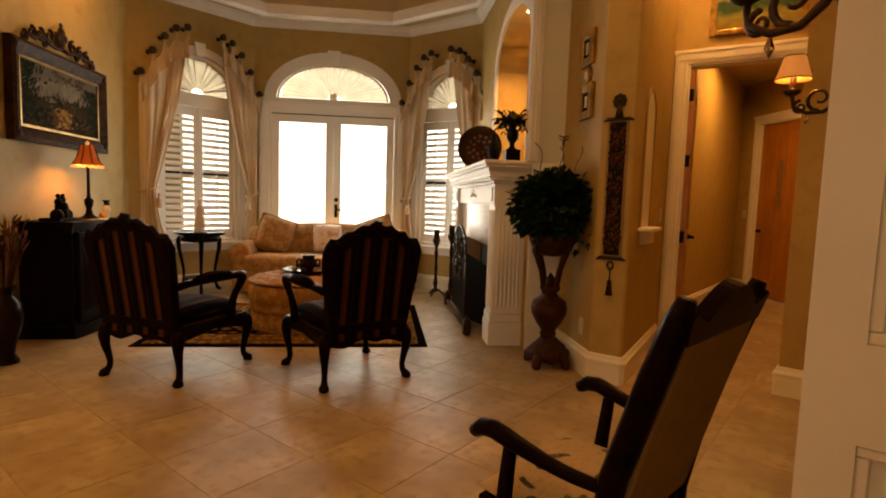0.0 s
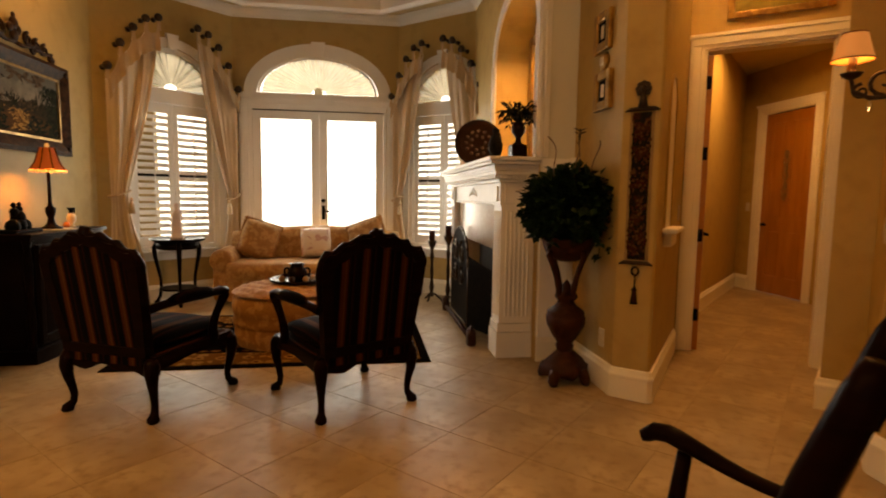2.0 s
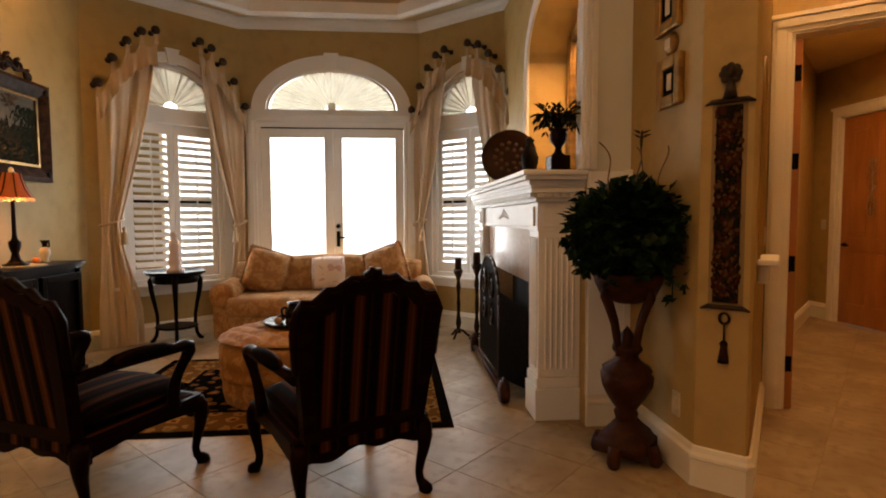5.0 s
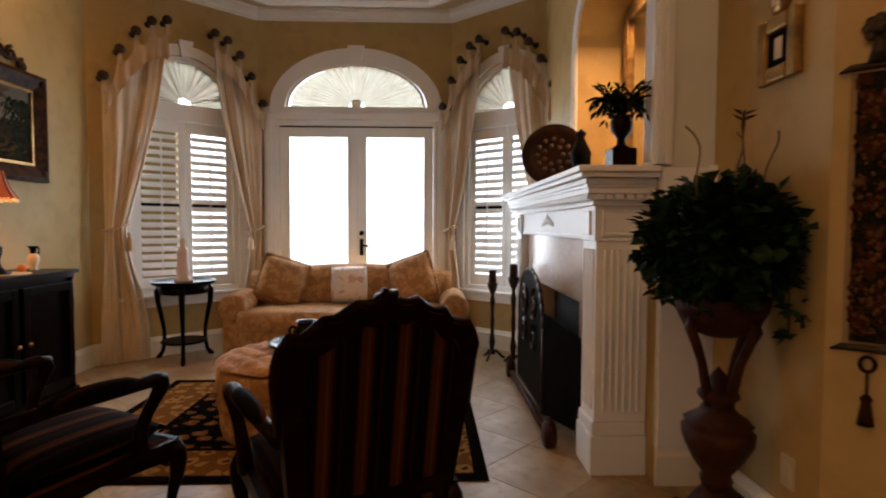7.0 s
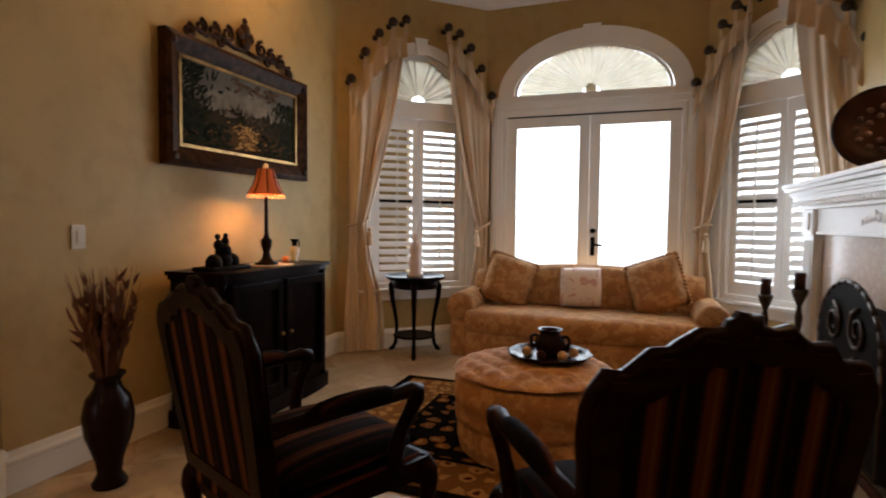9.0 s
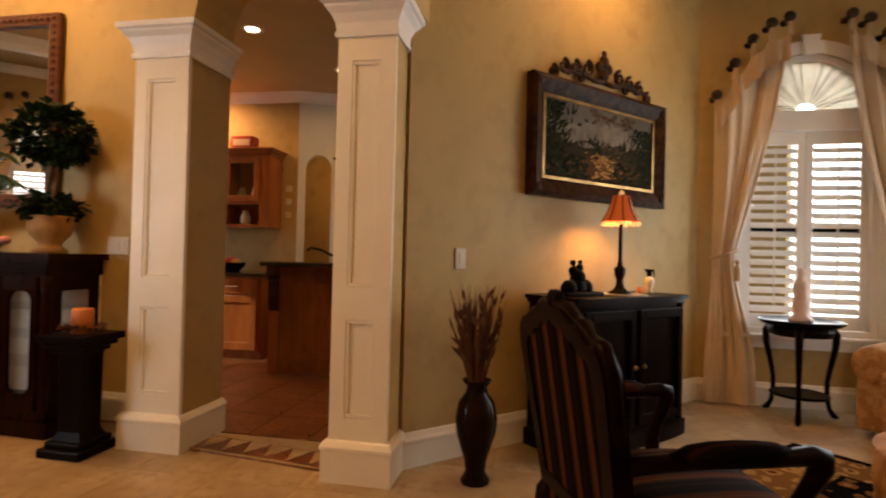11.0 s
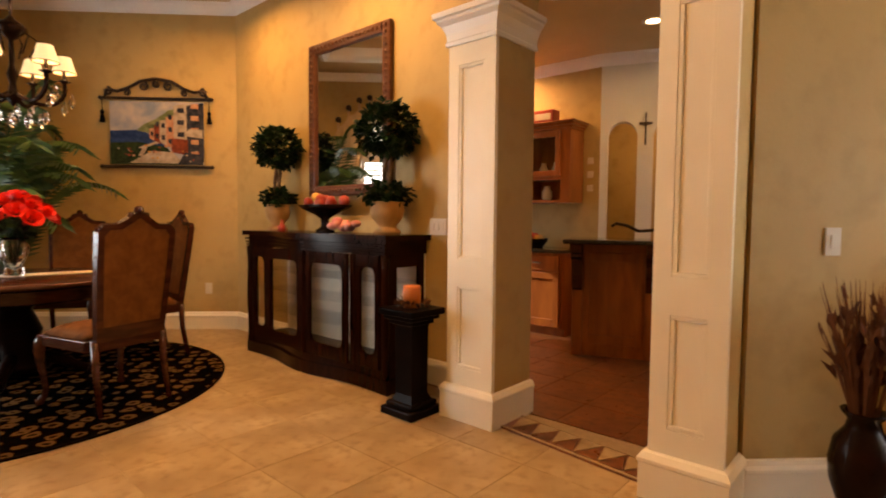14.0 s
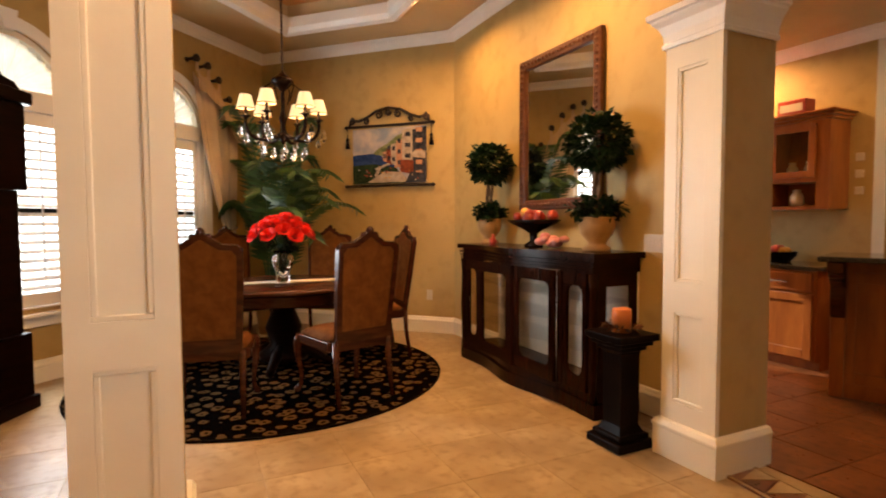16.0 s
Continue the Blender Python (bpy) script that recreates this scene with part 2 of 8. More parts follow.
# chimney breast with the arched niche over the mantel
breast = wall("wall_chimney_breast", (1.19, 6.72), (1.19, 4.20), H + 0.6, thick=0.34, openings=[(1.10, 2.38, 1.54, 2.55, 0.42)], label="ochre chimney breast with a tall arched niche")
bm = bmesh.new()
box(bm, 1.532, 1.60, 4.20, 6.72, 0, H + 0.6)
tagged(part("wall_niche_back", bm, WALL), "orange-lit plaster back of the niche", "wall", kind="structure")
bm = bmesh.new()
box(bm, 1.185, 1.60, 4.196, 4.2, 0.19, H + 0.6)
tagged(part("wall_breast_end", bm, WALL_PALE), "grey sage plaster end of the chimney breast", "wall", kind="structure")
bm = bmesh.new()
prism(bm, [(1.447, 3.462), (1.458, 3.449), (1.602, 3.320), (1.622, 3.322), (2.45, 4.40), (2.33, 4.50), (1.62, 3.62), (1.60, 4.19), (1.447, 4.19)], 0, H + 0.6)
PIER = part("wall_pier", bm, WALL)
tagged(PIER, "ochre plaster pier with rounded corners", "wall", kind="structure")
# diagonal wall with the hall door
HA, HB = (2.45, 4.42), (3.45, 3.64)
wall("wall_hall_door", HA, HB, H + 0.6, thick=0.14, openings=[(0.13, 0.97, 0.0, 2.40, 0)])
bm = bmesh.new()
prism(bm, [(2.60, 3.12), (2.74, 2.98), (2.205, 2.425), (2.195, 2.40), (2.17, 2.14), (2.18, 2.12), (2.45, 1.86), (3.4, 2.3), (3.55, 3.5), (3.4, 3.66), (3.22, 3.70)], 0, H + 0.6)
tagged(part("wall_sconce_pier", bm, WALL), "ochre plaster pier beside the hall", "wall", kind="structure")
# hall behind the door
wall("wall_hall_far", (5.24, 7.9), (5.24, 4.3), 3.0, thick=0.12, openings=[(0.905, 1.745, 0.0, 2.40, 0)])
wall("wall_hall_left", (2.35, 4.55), (5.30, 7.45), 3.0, thick=0.12)
wall("wall_hall_right", (5.45, 4.5), (3.4, 3.72), 3.0, thick=0.12)
bm = bmesh.new()
prism(bm, [(2.1, 4.75), (3.55, 3.6), (5.8, 4.1), (5.8, 8.4)], 3.0, 3.06)
tagged(part("ceiling_hall", bm, CEIL), "plain painted hall ceiling", "ceiling", kind="structure")

# ---- dining side ----
DC = (-6.62, 0.25)                                     # corner of picture wall and mirror wall
MB = (-3.93, 2.94)                                     # mirror wall's end at the column
wall("wall_picture", (-6.62, -2.42), DC, H + 0.6)
wall("wall_mirror", DC, (-4.06, 2.81), H + 0.6, thick=0.12)
wall("wall_dining_window", (-1.6, -2.42), (-6.62, -2.42), H + 0.6, openings=[(1.45, 2.45, 0.62, 2.36, 0.5), (2.95, 3.95, 0.62, 2.36, 0.5)])


def column(name, corner, label, height=2.47, w=0.34):
    """A square panelled column turned by 45 degrees; corner is its front-right foot."""
    d = 0.40
    ob = thing(name, pose(corner[0], corner[1], 0, 0, 0, 45), label, "column", kind="structure")
    bm = bmesh.new()
    box(bm, -w, 0, 0.012, d, 0, height)
    part("shaft_core", bm, WALL, ob, "ochre plaster return of the column")
    bm = bmesh.new()
    # front face: stiles and rails round two sunk panels
    for x0, x1 in ((-w - 0.004, -w + 0.075), (-0.075, 0.004)):
        box(bm, x0, x1, -0.012, 0.016, 0, height)
    for z0, z1 in ((0.0, 0.32), (0.82, 0.985), (2.14, height)):
        box(bm, -w + 0.075, -0.075, -0.012, 0.016, z0, z1)
    part("face_frame", bm, CREAM, ob)
    for z0, z1 in ((0.32, 0.82), (0.985, 2.14)):
        bm = bmesh.new()
        x0, x1 = -w + 0.075, -0.075
        for a, b, c, e in ((x0, x1, z0, z0 + 0.02), (x0, x1, z1 - 0.02, z1)):
            box(bm, a, b, -0.008, 0.012, c, e, 0.004)
        for a, b in ((x0, x0 + 0.02), (x1 - 0.02, x1)):
            box(bm, a, b, -0.008, 0.012, z0 + 0.02, z1 - 0.02, 0.004)
        box(bm, x0 + 0.018, x1 - 0.018, 0.004, 0.012, z0 + 0.018, z1 - 0.018)
        part("panel", bm, CREAM, ob)
    for nm, prof, z in (("plinth", [(0.0, 0), (0.03, 0), (0.03, 0.16), (0.036, 0.165), (0.036, 0.18), (0.02, 0.205), (0, 0.21)], 0.0),
                        ("capital", [(0, -0.19), (0.014, -0.19), (0.018, -0.17), (0.010, -0.16), (0.014, -0.12), (0.034, -0.075), (0.058, -0.05), (0.060, -0.036), (0.076, -0.03), (0.078, 0), (0, 0)], height - 0.02)):
        bm, rings = bmesh.new(), []
        pts = [(-w - 0.004, d), (-w - 0.004, -0.012), (0.004, -0.012), (0.004, d)]
        offs = [(-1, 0), (-1, -1), (1, -1), (1, 0)]
        for (x, y), (ox, oy) in zip(pts, offs):
            rings.append([bm.verts.new((x + ox * o, y + oy * o, z + h)) for o, h in prof])
        for a, b in zip(rings, rings[1:]):
            for j in range(len(prof) - 1):
                bm.faces.new((a[j], a[j + 1], b[j + 1], b[j]))
        part(nm, bm, WHITE if nm == "capital" else CREAM, ob)
    return ob


column("column_dining", (-3.69, 2.63), "cream panelled square column with a white capital beside the kitchen opening")
column("column_kitchen", (-2.70, 3.43), "cream panelled square column with a white capital at the ochre wall", w=0.30)


def entry_column(name, corner, turn, label):
    ob = column(name, (0, 0), label)
    ob.matrix_world = pose(corner[0], corner[1], 0, 0, 0, turn)
    return ob


entry_column("column_foyer_west", (-2.16, 0.69), 135, "cream panelled square column between foyer and dining room")
entry_column("column_foyer_east", (0.96, 0.56), -45, "cream panelled square column beside the foyer")
# wall over the kitchen opening, with its arch
m = frame_on((-3.69, 2.63), (-2.70, 3.43))
bm = bmesh.new()
line = [(-0.36, 2.45)] + [(-0.02 + x, z) for x, z in arch_line(0.02, 0.95, 2.45, 0.45)] + [(1.34, 2.45)]
for (a, za), (b, zb) in zip(line, line[1:]):
    if b > a:
        plate(bm, [(a, za), (b, zb), (b, H + 0.6), (a, H + 0.6)], 0.02, 0.36, m)
tagged(part("wall_kitchen_arch", bm, WALL), "ochre plaster wall arched over the kitchen opening", "wall", kind="structure")
# closing walls behind the walk
wall("wall_south", (3.4, -2.42), (-1.6, -2.42), H + 0.6)
wall("wall_foyer_east", (3.4, 2.3), (3.4, -2.42), H + 0.6)
# ---- floors ----
bm = bmesh.new()
box(bm, -9.5, 6.2, -2.7, 8.2, -0.12, -0.0025)
tagged(part("floor", bm, GROUT), "sandy grout bed of the travertine floor", "floor", kind="structure")
bm = bmesh.new()
prism(bm, [(-2.86, 3.52), (-3.98, 2.62), (-4.02, 2.93), (-6.7, 0.3), (-9.4, 0.3), (-9.4, 8.1), (-2.99, 8.1), (-2.99, 3.6)], -0.004, 0.0)
tagged(part("floor_kitchen", bm, GROUT), "brown grout bed of the kitchen floor", "floor", kind="structure")
# ---- ceilings ----
bm = bmesh.new()
ring_out = [(-3.0, 3.3), (-3.0, 6.5), (-1.75, 7.6), (0.4, 7.6), (1.62, 6.5), (1.62, 3.3)]
ring_in = [(-2.45, 3.7), (-2.45, 6.2), (-1.48, 7.1), (0.12, 7.1), (1.08, 6.2), (1.08, 3.7)]
lo_o = [bm.verts.new((*p, H)) for p in ring_out]
lo_i = [bm.verts.new((*p, H)) for p in ring_in]
hi_i = [bm.verts.new((*p, H + 0.32)) for p in ring_in]
n = len(ring_out)
for i in range(n):
    j = (i + 1) % n
    bm.faces.new((lo_o[i], lo_o[j], lo_i[j], lo_i[i]))
    bm.faces.new((lo_i[i], lo_i[j], hi_i[j], hi_i[i]))
bm.faces.new(hi_i)
tagged(part("ceiling_living", bm, CEIL), "painted tray ceiling over the sitting room", "ceiling", kind="structure")
bm = bmesh.new()
DR_IN = [(-5.9, -1.5), (-5.9, -0.2), (-5.0, 0.7), (-3.7, 0.7), (-2.9, -0.1), (-2.9, -1.5)]
o = [bm.verts.new((*p, H)) for p in [(-6.75, -2.55), (-6.75, 0.3), (-5.6, 1.4), (-3.4, 3.5), (-2.5, 0.2), (-2.5, -2.55)]]
i_ = [bm.verts.new((*p, H)) for p in DR_IN]
h_ = [bm.verts.new((*p, H + 0.28)) for p in DR_IN]
for i in range(6):
    j = (i + 1) % 6
    bm.faces.new((o[i], o[j], i_[j], i_[i])), bm.faces.new((i_[i], i_[j], h_[j], h_[i]))
bm.faces.new(h_)
tagged(part("ceiling_dining", bm, CEIL), "painted tray ceiling over the dining table", "ceiling", kind="structure")
bm = bmesh.new()
prism(bm, [(-2.5, -2.55), (3.5, -2.55), (3.5, 3.8), (2.45, 4.5), (1.5, 3.3), (-3.0, 3.3), (-3.4, 3.5), (-2.5, 0.2)], H + 0.004, H + 0.1)
tagged(part("ceiling_foyer", bm, CEIL), "painted foyer ceiling", "ceiling", kind="structure")
# crown mouldings, skirtings
run("crown_living", [(*p, H) for p in (WA, WB, WC, WD, (1.19, 6.69), (1.19, 4.196), (1.447, 4.19), (1.447, 3.462), (1.602, 3.32))], CROWN, WHITE, "white crown moulding round the bay")
run("crown_dining", [(*p, H) for p in ((-2.5, -2.42), (-6.62, -2.42), DC, (-4.06, 2.81))], CROWN, WHITE, "white crown moulding round the dining room")
run("tray_trim_living", [(*p, H - 0.09) for p in ring_in], [(0, 0.09), (-0.03, 0.06), (-0.03, 0.03), (-0.01, 0.0), (0.03, 0.0), (0.06, 0.03), (0.06, 0.15), (0, 0.17)], WHITE, "white moulding round the ceiling tray", closed=True)
run("tray_trim_dining", [(*p, H - 0.05) for p in DR_IN], [(0, 0.05), (-0.06, 0.03), (-0.07, 0.0), (-0.02, -0.02), (0.03, 0.0), (0.06, 0.05), (0.06, 0.16), (0, 0.18)], WHITE, "white moulding round the ceiling tray", closed=True)
bm = bmesh.new()
prism(bm, [(p[0], p[1]) for p in ring_in], H + 0.305, H + 0.315)
tagged(part("ceiling_tray_living", bm, COVE), "field of the tray coloured orange for warm cove light", "ceiling", kind="structure")
bm = bmesh.new()
prism(bm, [(p[0], p[1]) for p in DR_IN], H + 0.265, H + 0.275)
tagged(part("ceiling_tray_dining", bm, COVE), "field of the tray coloured orange for warm cove light", "ceiling", kind="structure")
run("baseboard_west", [(*p, 0) for p in (WA, WB, WC, (-1.61, 7.45))], SKIRT, CREAM, "cream baseboard with a moulded top", "baseboard")
run("baseboard_east", [(*p, 0) for p in ((0.25, 7.45), WD, (1.19, 6.69))], SKIRT, CREAM, "cream baseboard with a moulded top", "baseboard")
run("baseboard_pier", [(*p, 0) for p in ((1.19, 4.196), (1.447, 4.196), (1.447, 3.462), (1.458, 3.449), (1.602, 3.320), (1.622, 3.322), (2.40, 4.335))], SKIRT, CREAM, "cream baseboard with a moulded top", "baseboard")
run("baseboard_sconce", [(*p, 0) for p in ((3.2, 3.68), (2.60, 3.12), (2.74, 2.98), (2.205, 2.425), (2.195, 2.40), (2.17, 2.14), (2.18, 2.12), (2.45, 1.86))], SKIRT, CREAM, "cream baseboard with a moulded top", "baseboard")
run("baseboard_dining", [(*p, 0) for p in ((-2.0, -2.42), (-6.62, -2.42), DC, (-4.06, 2.81))], SKIRT, CREAM, "cream baseboard with a moulded top", "baseboard")
run("baseboard_hall", [(*p, 0) for p in ((2.75, 4.943), (5.24, 7.391), (5.24, 7.11))], SKIRT, CREAM, "cream baseboard with a moulded top", "baseboard")
# ---- light ----
DAY = glow("bright_daylight", (0.93, 0.97, 1.0), 2.4)
bm = bmesh.new()
plate(bm, [(-9, -0.5), (8, -0.5), (8, 6), (-9, 6)], 11.5, 11.6)
tagged(part("backdrop_north", bm, DAY), "overexposed daylight beyond the garden doors", "backdrop", kind="structure")
bm = bmesh.new()
plate(bm, [(-9, -0.5), (0, -0.5), (0, 6), (-9, 6)], -6.0, -5.9)
tagged(part("backdrop_south", bm, DAY), "overexposed daylight beyond the dining windows", "backdrop", kind="structure")
CAN_GLOW = glow("downlight_lens", (1.0, 0.72, 0.42), 14.0)


def downlight(x, y, z, watts, tilt=(0, 0)):
    ob = thing("downlight", pose(x, y, z), "recessed ceiling downlight with a white trim ring, known or added", "ceiling light", "recessed downlights")
    bm = bmesh.new()
    lathe(bm, [(0.055, -0.004), (0.085, -0.01), (0.095, -0.004), (0.095, 0.0)], 24)
    part("trim_ring", bm, WHITE, ob, smooth=True)
    bm = bmesh.new()
    lathe(bm, [(0.0, -0.0075), (0.054, -0.0075), (0.056, -0.004)], 20)
    part("lens", bm, CAN_GLOW, ob, "glowing warm lens")
    lamp("downlight_lamp", (x, y, z - 0.02), (x + tilt[0], y + tilt[1], z - 1), watts, 0.11, (1.0, 0.53, 0.21), 165)
    return ob


downlight(-2.50, 5.10, H, 15)
downlight(-5.60, 0.36, H, 27, (0.12, -0.12))
downlight(-4.49, 1.49, H, 27, (0.12, -0.12))
# Four unseen foyer fixtures, added to brighten columns, floor and hall casing.
downlight(-2.25, 1.45, H + 0.004, 25)
downlight(0.9, 2.4, H + 0.004, 12)
downlight(-1.2, -0.6, H + 0.004, 15)
downlight(2.35, 3.75, H + 0.004, 15)
downlight(4.1, 5.6, 3.0, 26)


def window_light(at, target, watts, wide, high):
    """Skylight that enters through one window opening."""
    ob = lamp("window_light", at, target, watts, wide, (0.86, 0.93, 1.0), 170)
    ob.data.shape, ob.data.size_y = 'RECTANGLE', high
    return ob


window_light((-0.68, 7.40, 1.3), (-0.68, 0, 1.2), 34, 1.4, 2.0)
window_light((-2.25, 6.88, 1.5), (-0.6, 5.0, 1.3), 14, 0.8, 1.6)
window_light((0.90, 6.88, 1.5), (-0.8, 5.0, 1.3), 14, 0.8, 1.6)
window_light((-3.55, -2.38, 1.6), (-3.2, 3.0, 1.5), 46, 0.8, 1.6)

# ---- materials of things ----
MAHOG = mat("dark_mahogany", (0.0035, 0.0012, 0.0008), 0.32, second=(0.009, 0.0026, 0.0014), scale=5, detail=8, stretch=(1, 1, 6), bump=0.05, bump_scale=30, spec=0.035)
BUFFET = mat("polished_deep_mahogany", (0.010, 0.0028, 0.0014), 0.22, second=(0.022, 0.006, 0.0026), scale=5, detail=8, stretch=(5, 1, 1), bump=0.04, bump_scale=30, spec=0.10)
WALNUT = mat("red_brown_wood", (0.028, 0.007, 0.003), 0.25, second=(0.058, 0.016, 0.006), scale=5, detail=8, stretch=(1, 1, 5), bump=0.05, spec=0.35)
EBONY = mat("black_lacquered_wood", (0.004, 0.0022, 0.0018), 0.3, second=(0.008, 0.0045, 0.0035), scale=4, spec=0.03)
HONEY = mat("honey_maple_door", (0.35, 0.13, 0.032), 0.35, second=(0.44, 0.18, 0.05), scale=3, detail=8, stretch=(3, 3, 0.6), bump=0.03, coat=0.2)
CAB = mat("cherry_cabinet_wood", (0.22, 0.055, 0.008), 0.32, second=(0.34, 0.10, 0.017), scale=4, detail=8, stretch=(3, 3, 0.6), bump=0.03)
IRON = mat("bronzed_iron", (0.025, 0.016, 0.011), 0.45, metal=0.7, second=(0.06, 0.038, 0.022), scale=25, bump=0.15)
GOLD = mat("antique_gilt", (0.42, 0.25, 0.08), 0.35, metal=0.75, second=(0.22, 0.12, 0.04), scale=14, bump=0.2, bump_scale=60)
OLDGILT = mat("dark_gilded_wood", (0.016, 0.006, 0.002), 0.45, second=(0.055, 0.022, 0.007), scale=18, bump=0.2, bump_scale=50, spec=0.08)
DRAPE = mat("cream_drapery", (0.66, 0.53, 0.38), 0.7, second=(0.57, 0.44, 0.30), scale=3, sheen=0.3, bump=0.1, bump_scale=160)
SHEER = mat("pleated_sheer", (0.80, 0.74, 0.56), 0.8, second=(0.70, 0.63, 0.45), scale=8, bump=0.1, trans=0.26)
VALANCE = mat("tan_valance_silk", (0.50, 0.36, 0.22), 0.7, second=(0.44, 0.31, 0.18), scale=5, sheen=0.2, bump=0.1, bump_scale=160)
DAMASK = mat("gold_damask", (0.31, 0.148, 0.048), 0.75, second=(0.43, 0.235, 0.088), scale=13, detail=1.5, bump=0.12, bump_scale=120, low=0.47, high=0.54, third=(0.26, 0.11, 0.035), spec=0.3)
RUST = mat("rust_upholstery", (0.10, 0.034, 0.008), 0.75, second=(0.15, 0.055, 0.014), scale=14, spec=0.06, bump=0.12, bump_scale=150)
PILLOW = mat("ivory_embroidery", (0.66, 0.55, 0.45), 0.8, second=(0.50, 0.30, 0.26), scale=13, detail=1, low=0.56, high=0.62, bump=0.1, bump_scale=120)
CANVAS = mat("beige_needlepoint", (0.30, 0.205, 0.10), 0.85, spec=0.1, second=(0.25, 0.17, 0.08), scale=10, bump=0.2, bump_scale=200)
FLORAL = mat("floral_needlepoint", (0.44, 0.31, 0.16), 0.85, second=(0.025, 0.025, 0.015), scale=13, detail=1, low=0.60, high=0.63, third=(0.36, 0.22, 0.12), bump=0.2, bump_scale=180)
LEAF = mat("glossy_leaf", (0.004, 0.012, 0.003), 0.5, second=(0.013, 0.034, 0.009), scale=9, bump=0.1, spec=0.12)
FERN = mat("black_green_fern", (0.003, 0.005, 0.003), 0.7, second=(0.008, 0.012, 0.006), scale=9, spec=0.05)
PALM = mat("palm_leaf", (0.018, 0.055, 0.014), 0.4, second=(0.06, 0.13, 0.035), scale=6)
STRAW = mat("dried_grass", (0.07, 0.022, 0.007), 0.85, second=(0.13, 0.044, 0.014), scale=12)
CLAY = mat("sand_terracotta", (0.44, 0.25, 0.09), 0.6, second=(0.34, 0.18, 0.06), scale=8, bump=0.15)
CARVED = mat("carved_red_brown_resin", (0.024, 0.006, 0.003), 0.55, second=(0.055, 0.016, 0.006), spec=0.15, scale=14, bump=0.4, bump_scale=40)
RELIEF = mat("worn_dark_bronze", (0.012, 0.005, 0.003), 0.4, metal=0.2, second=(0.03, 0.013, 0.006), scale=20, bump=0.2)
BRONZE = mat("dark_bronze_glaze", (0.007, 0.0035, 0.0025), 0.25, second=(0.016, 0.006, 0.003), scale=9, metal=0.05, spec=0.08)
IVORY = mat("ivory_porcelain", (0.66, 0.58, 0.44), 0.3, second=(0.6, 0.5, 0.36), scale=7)
PINK = mat("pale_pink_porcelain", (0.70, 0.55, 0.47), 0.4, second=(0.62, 0.47, 0.4), scale=9)
CHROME = mat("bright_steel", (0.6, 0.6, 0.6), 0.12, metal=1.0)
GRANITE = mat("black_granite", (0.012, 0.011, 0.011), 0.08, second=(0.05, 0.045, 0.04), scale=60)
PLASTIC = mat("almond_plastic", (0.60, 0.53, 0.40), 0.4, second=(0.56, 0.49, 0.37), scale=5)
STEM = mat("brown_stem", (0.10, 0.055, 0.025), 0.7, second=(0.17, 0.10, 0.05), scale=20, bump=0.4)
ORANGE_WAX = mat("orange_wax", (0.55, 0.17, 0.03), 0.45, second=(0.48, 0.13, 0.025), scale=6)
ROSE = mat("red_rose_petal", (0.80, 0.022, 0.012), 0.55, second=(0.62, 0.012, 0.008), scale=12)
PEACH = mat("yellow_fruit", (0.62, 0.36, 0.05), 0.4, second=(0.55, 0.2, 0.03), scale=6)
APPLE = mat("red_fruit", (0.38, 0.04, 0.02), 0.35, second=(0.25, 0.02, 0.012), scale=6)
ROSEPINK = mat("pink_fabric", (0.55, 0.16, 0.16), 0.7, second=(0.62, 0.28, 0.24), scale=12)
FRAMEWOOD = mat("beaded_brown_wood", (0.07, 0.022, 0.008), 0.35, second=(0.11, 0.038, 0.013), scale=6, detail=8, stretch=(1, 1, 4), bump=0.05, spec=0.3)
MIRROR = mat("mirror_silver", (0.86, 0.86, 0.84), 0.01, metal=1.0)
SHADE_GLOW = glow("lit_amber_shade", (1.0, 0.16, 0.022), 0.20, 0.25)
SHADE_RIM = glow("lit_cream_fringe", (1.0, 0.52, 0.18), 0.45, 0.5)
SHADE_CREAM = glow("lit_cream_shade", (1.0, 0.70, 0.36), 0.62, 0.5)


def glass_mat(name, tint=(1, 1, 1), rough=0.0):
    m = bpy.data.materials.new(name)
    m.use_nodes = True
    nt = m.node_tree
    nt.nodes.remove(nt.nodes["Principled BSDF"])
    tr, gl, mx = nt.nodes.new("ShaderNodeBsdfTransparent"), nt.nodes.new("ShaderNodeBsdfGlossy"), nt.nodes.new("ShaderNodeMixShader")
    lw, pw, sc = nt.nodes.new("ShaderNodeLayerWeight"), nt.nodes.new("ShaderNodeMath"), nt.nodes.new("ShaderNodeMath")
    lw.inputs[0].default_value = 0.5
    pw.operation, sc.operation = 'POWER', 'MULTIPLY_ADD'
    pw.inputs[1].default_value, sc.inputs[1].default_value, sc.inputs[2].default_value = 5.0, 0.9, 0.035
    nt.links.new(lw.outputs["Facing"], pw.inputs[0]), nt.links.new(pw.outputs[0], sc.inputs[0])
    tr.inputs[0].default_value = (*tint, 1)
    gl.inputs["Roughness"].default_value = rough
    nt.links.new(sc.outputs[0], mx.inputs[0]), nt.links.new(tr.outputs[0], mx.inputs[1]), nt.links.new(gl.outputs[0], mx.inputs[2])
    nt.links.new(mx.outputs[0], nt.nodes["Material Output"].inputs[0])
    return m


GLASS = glass_mat("clear_glass")
CRYSTAL = mat("cut_crystal", (0.95, 0.95, 0.93), 0.02, trans=1.0)


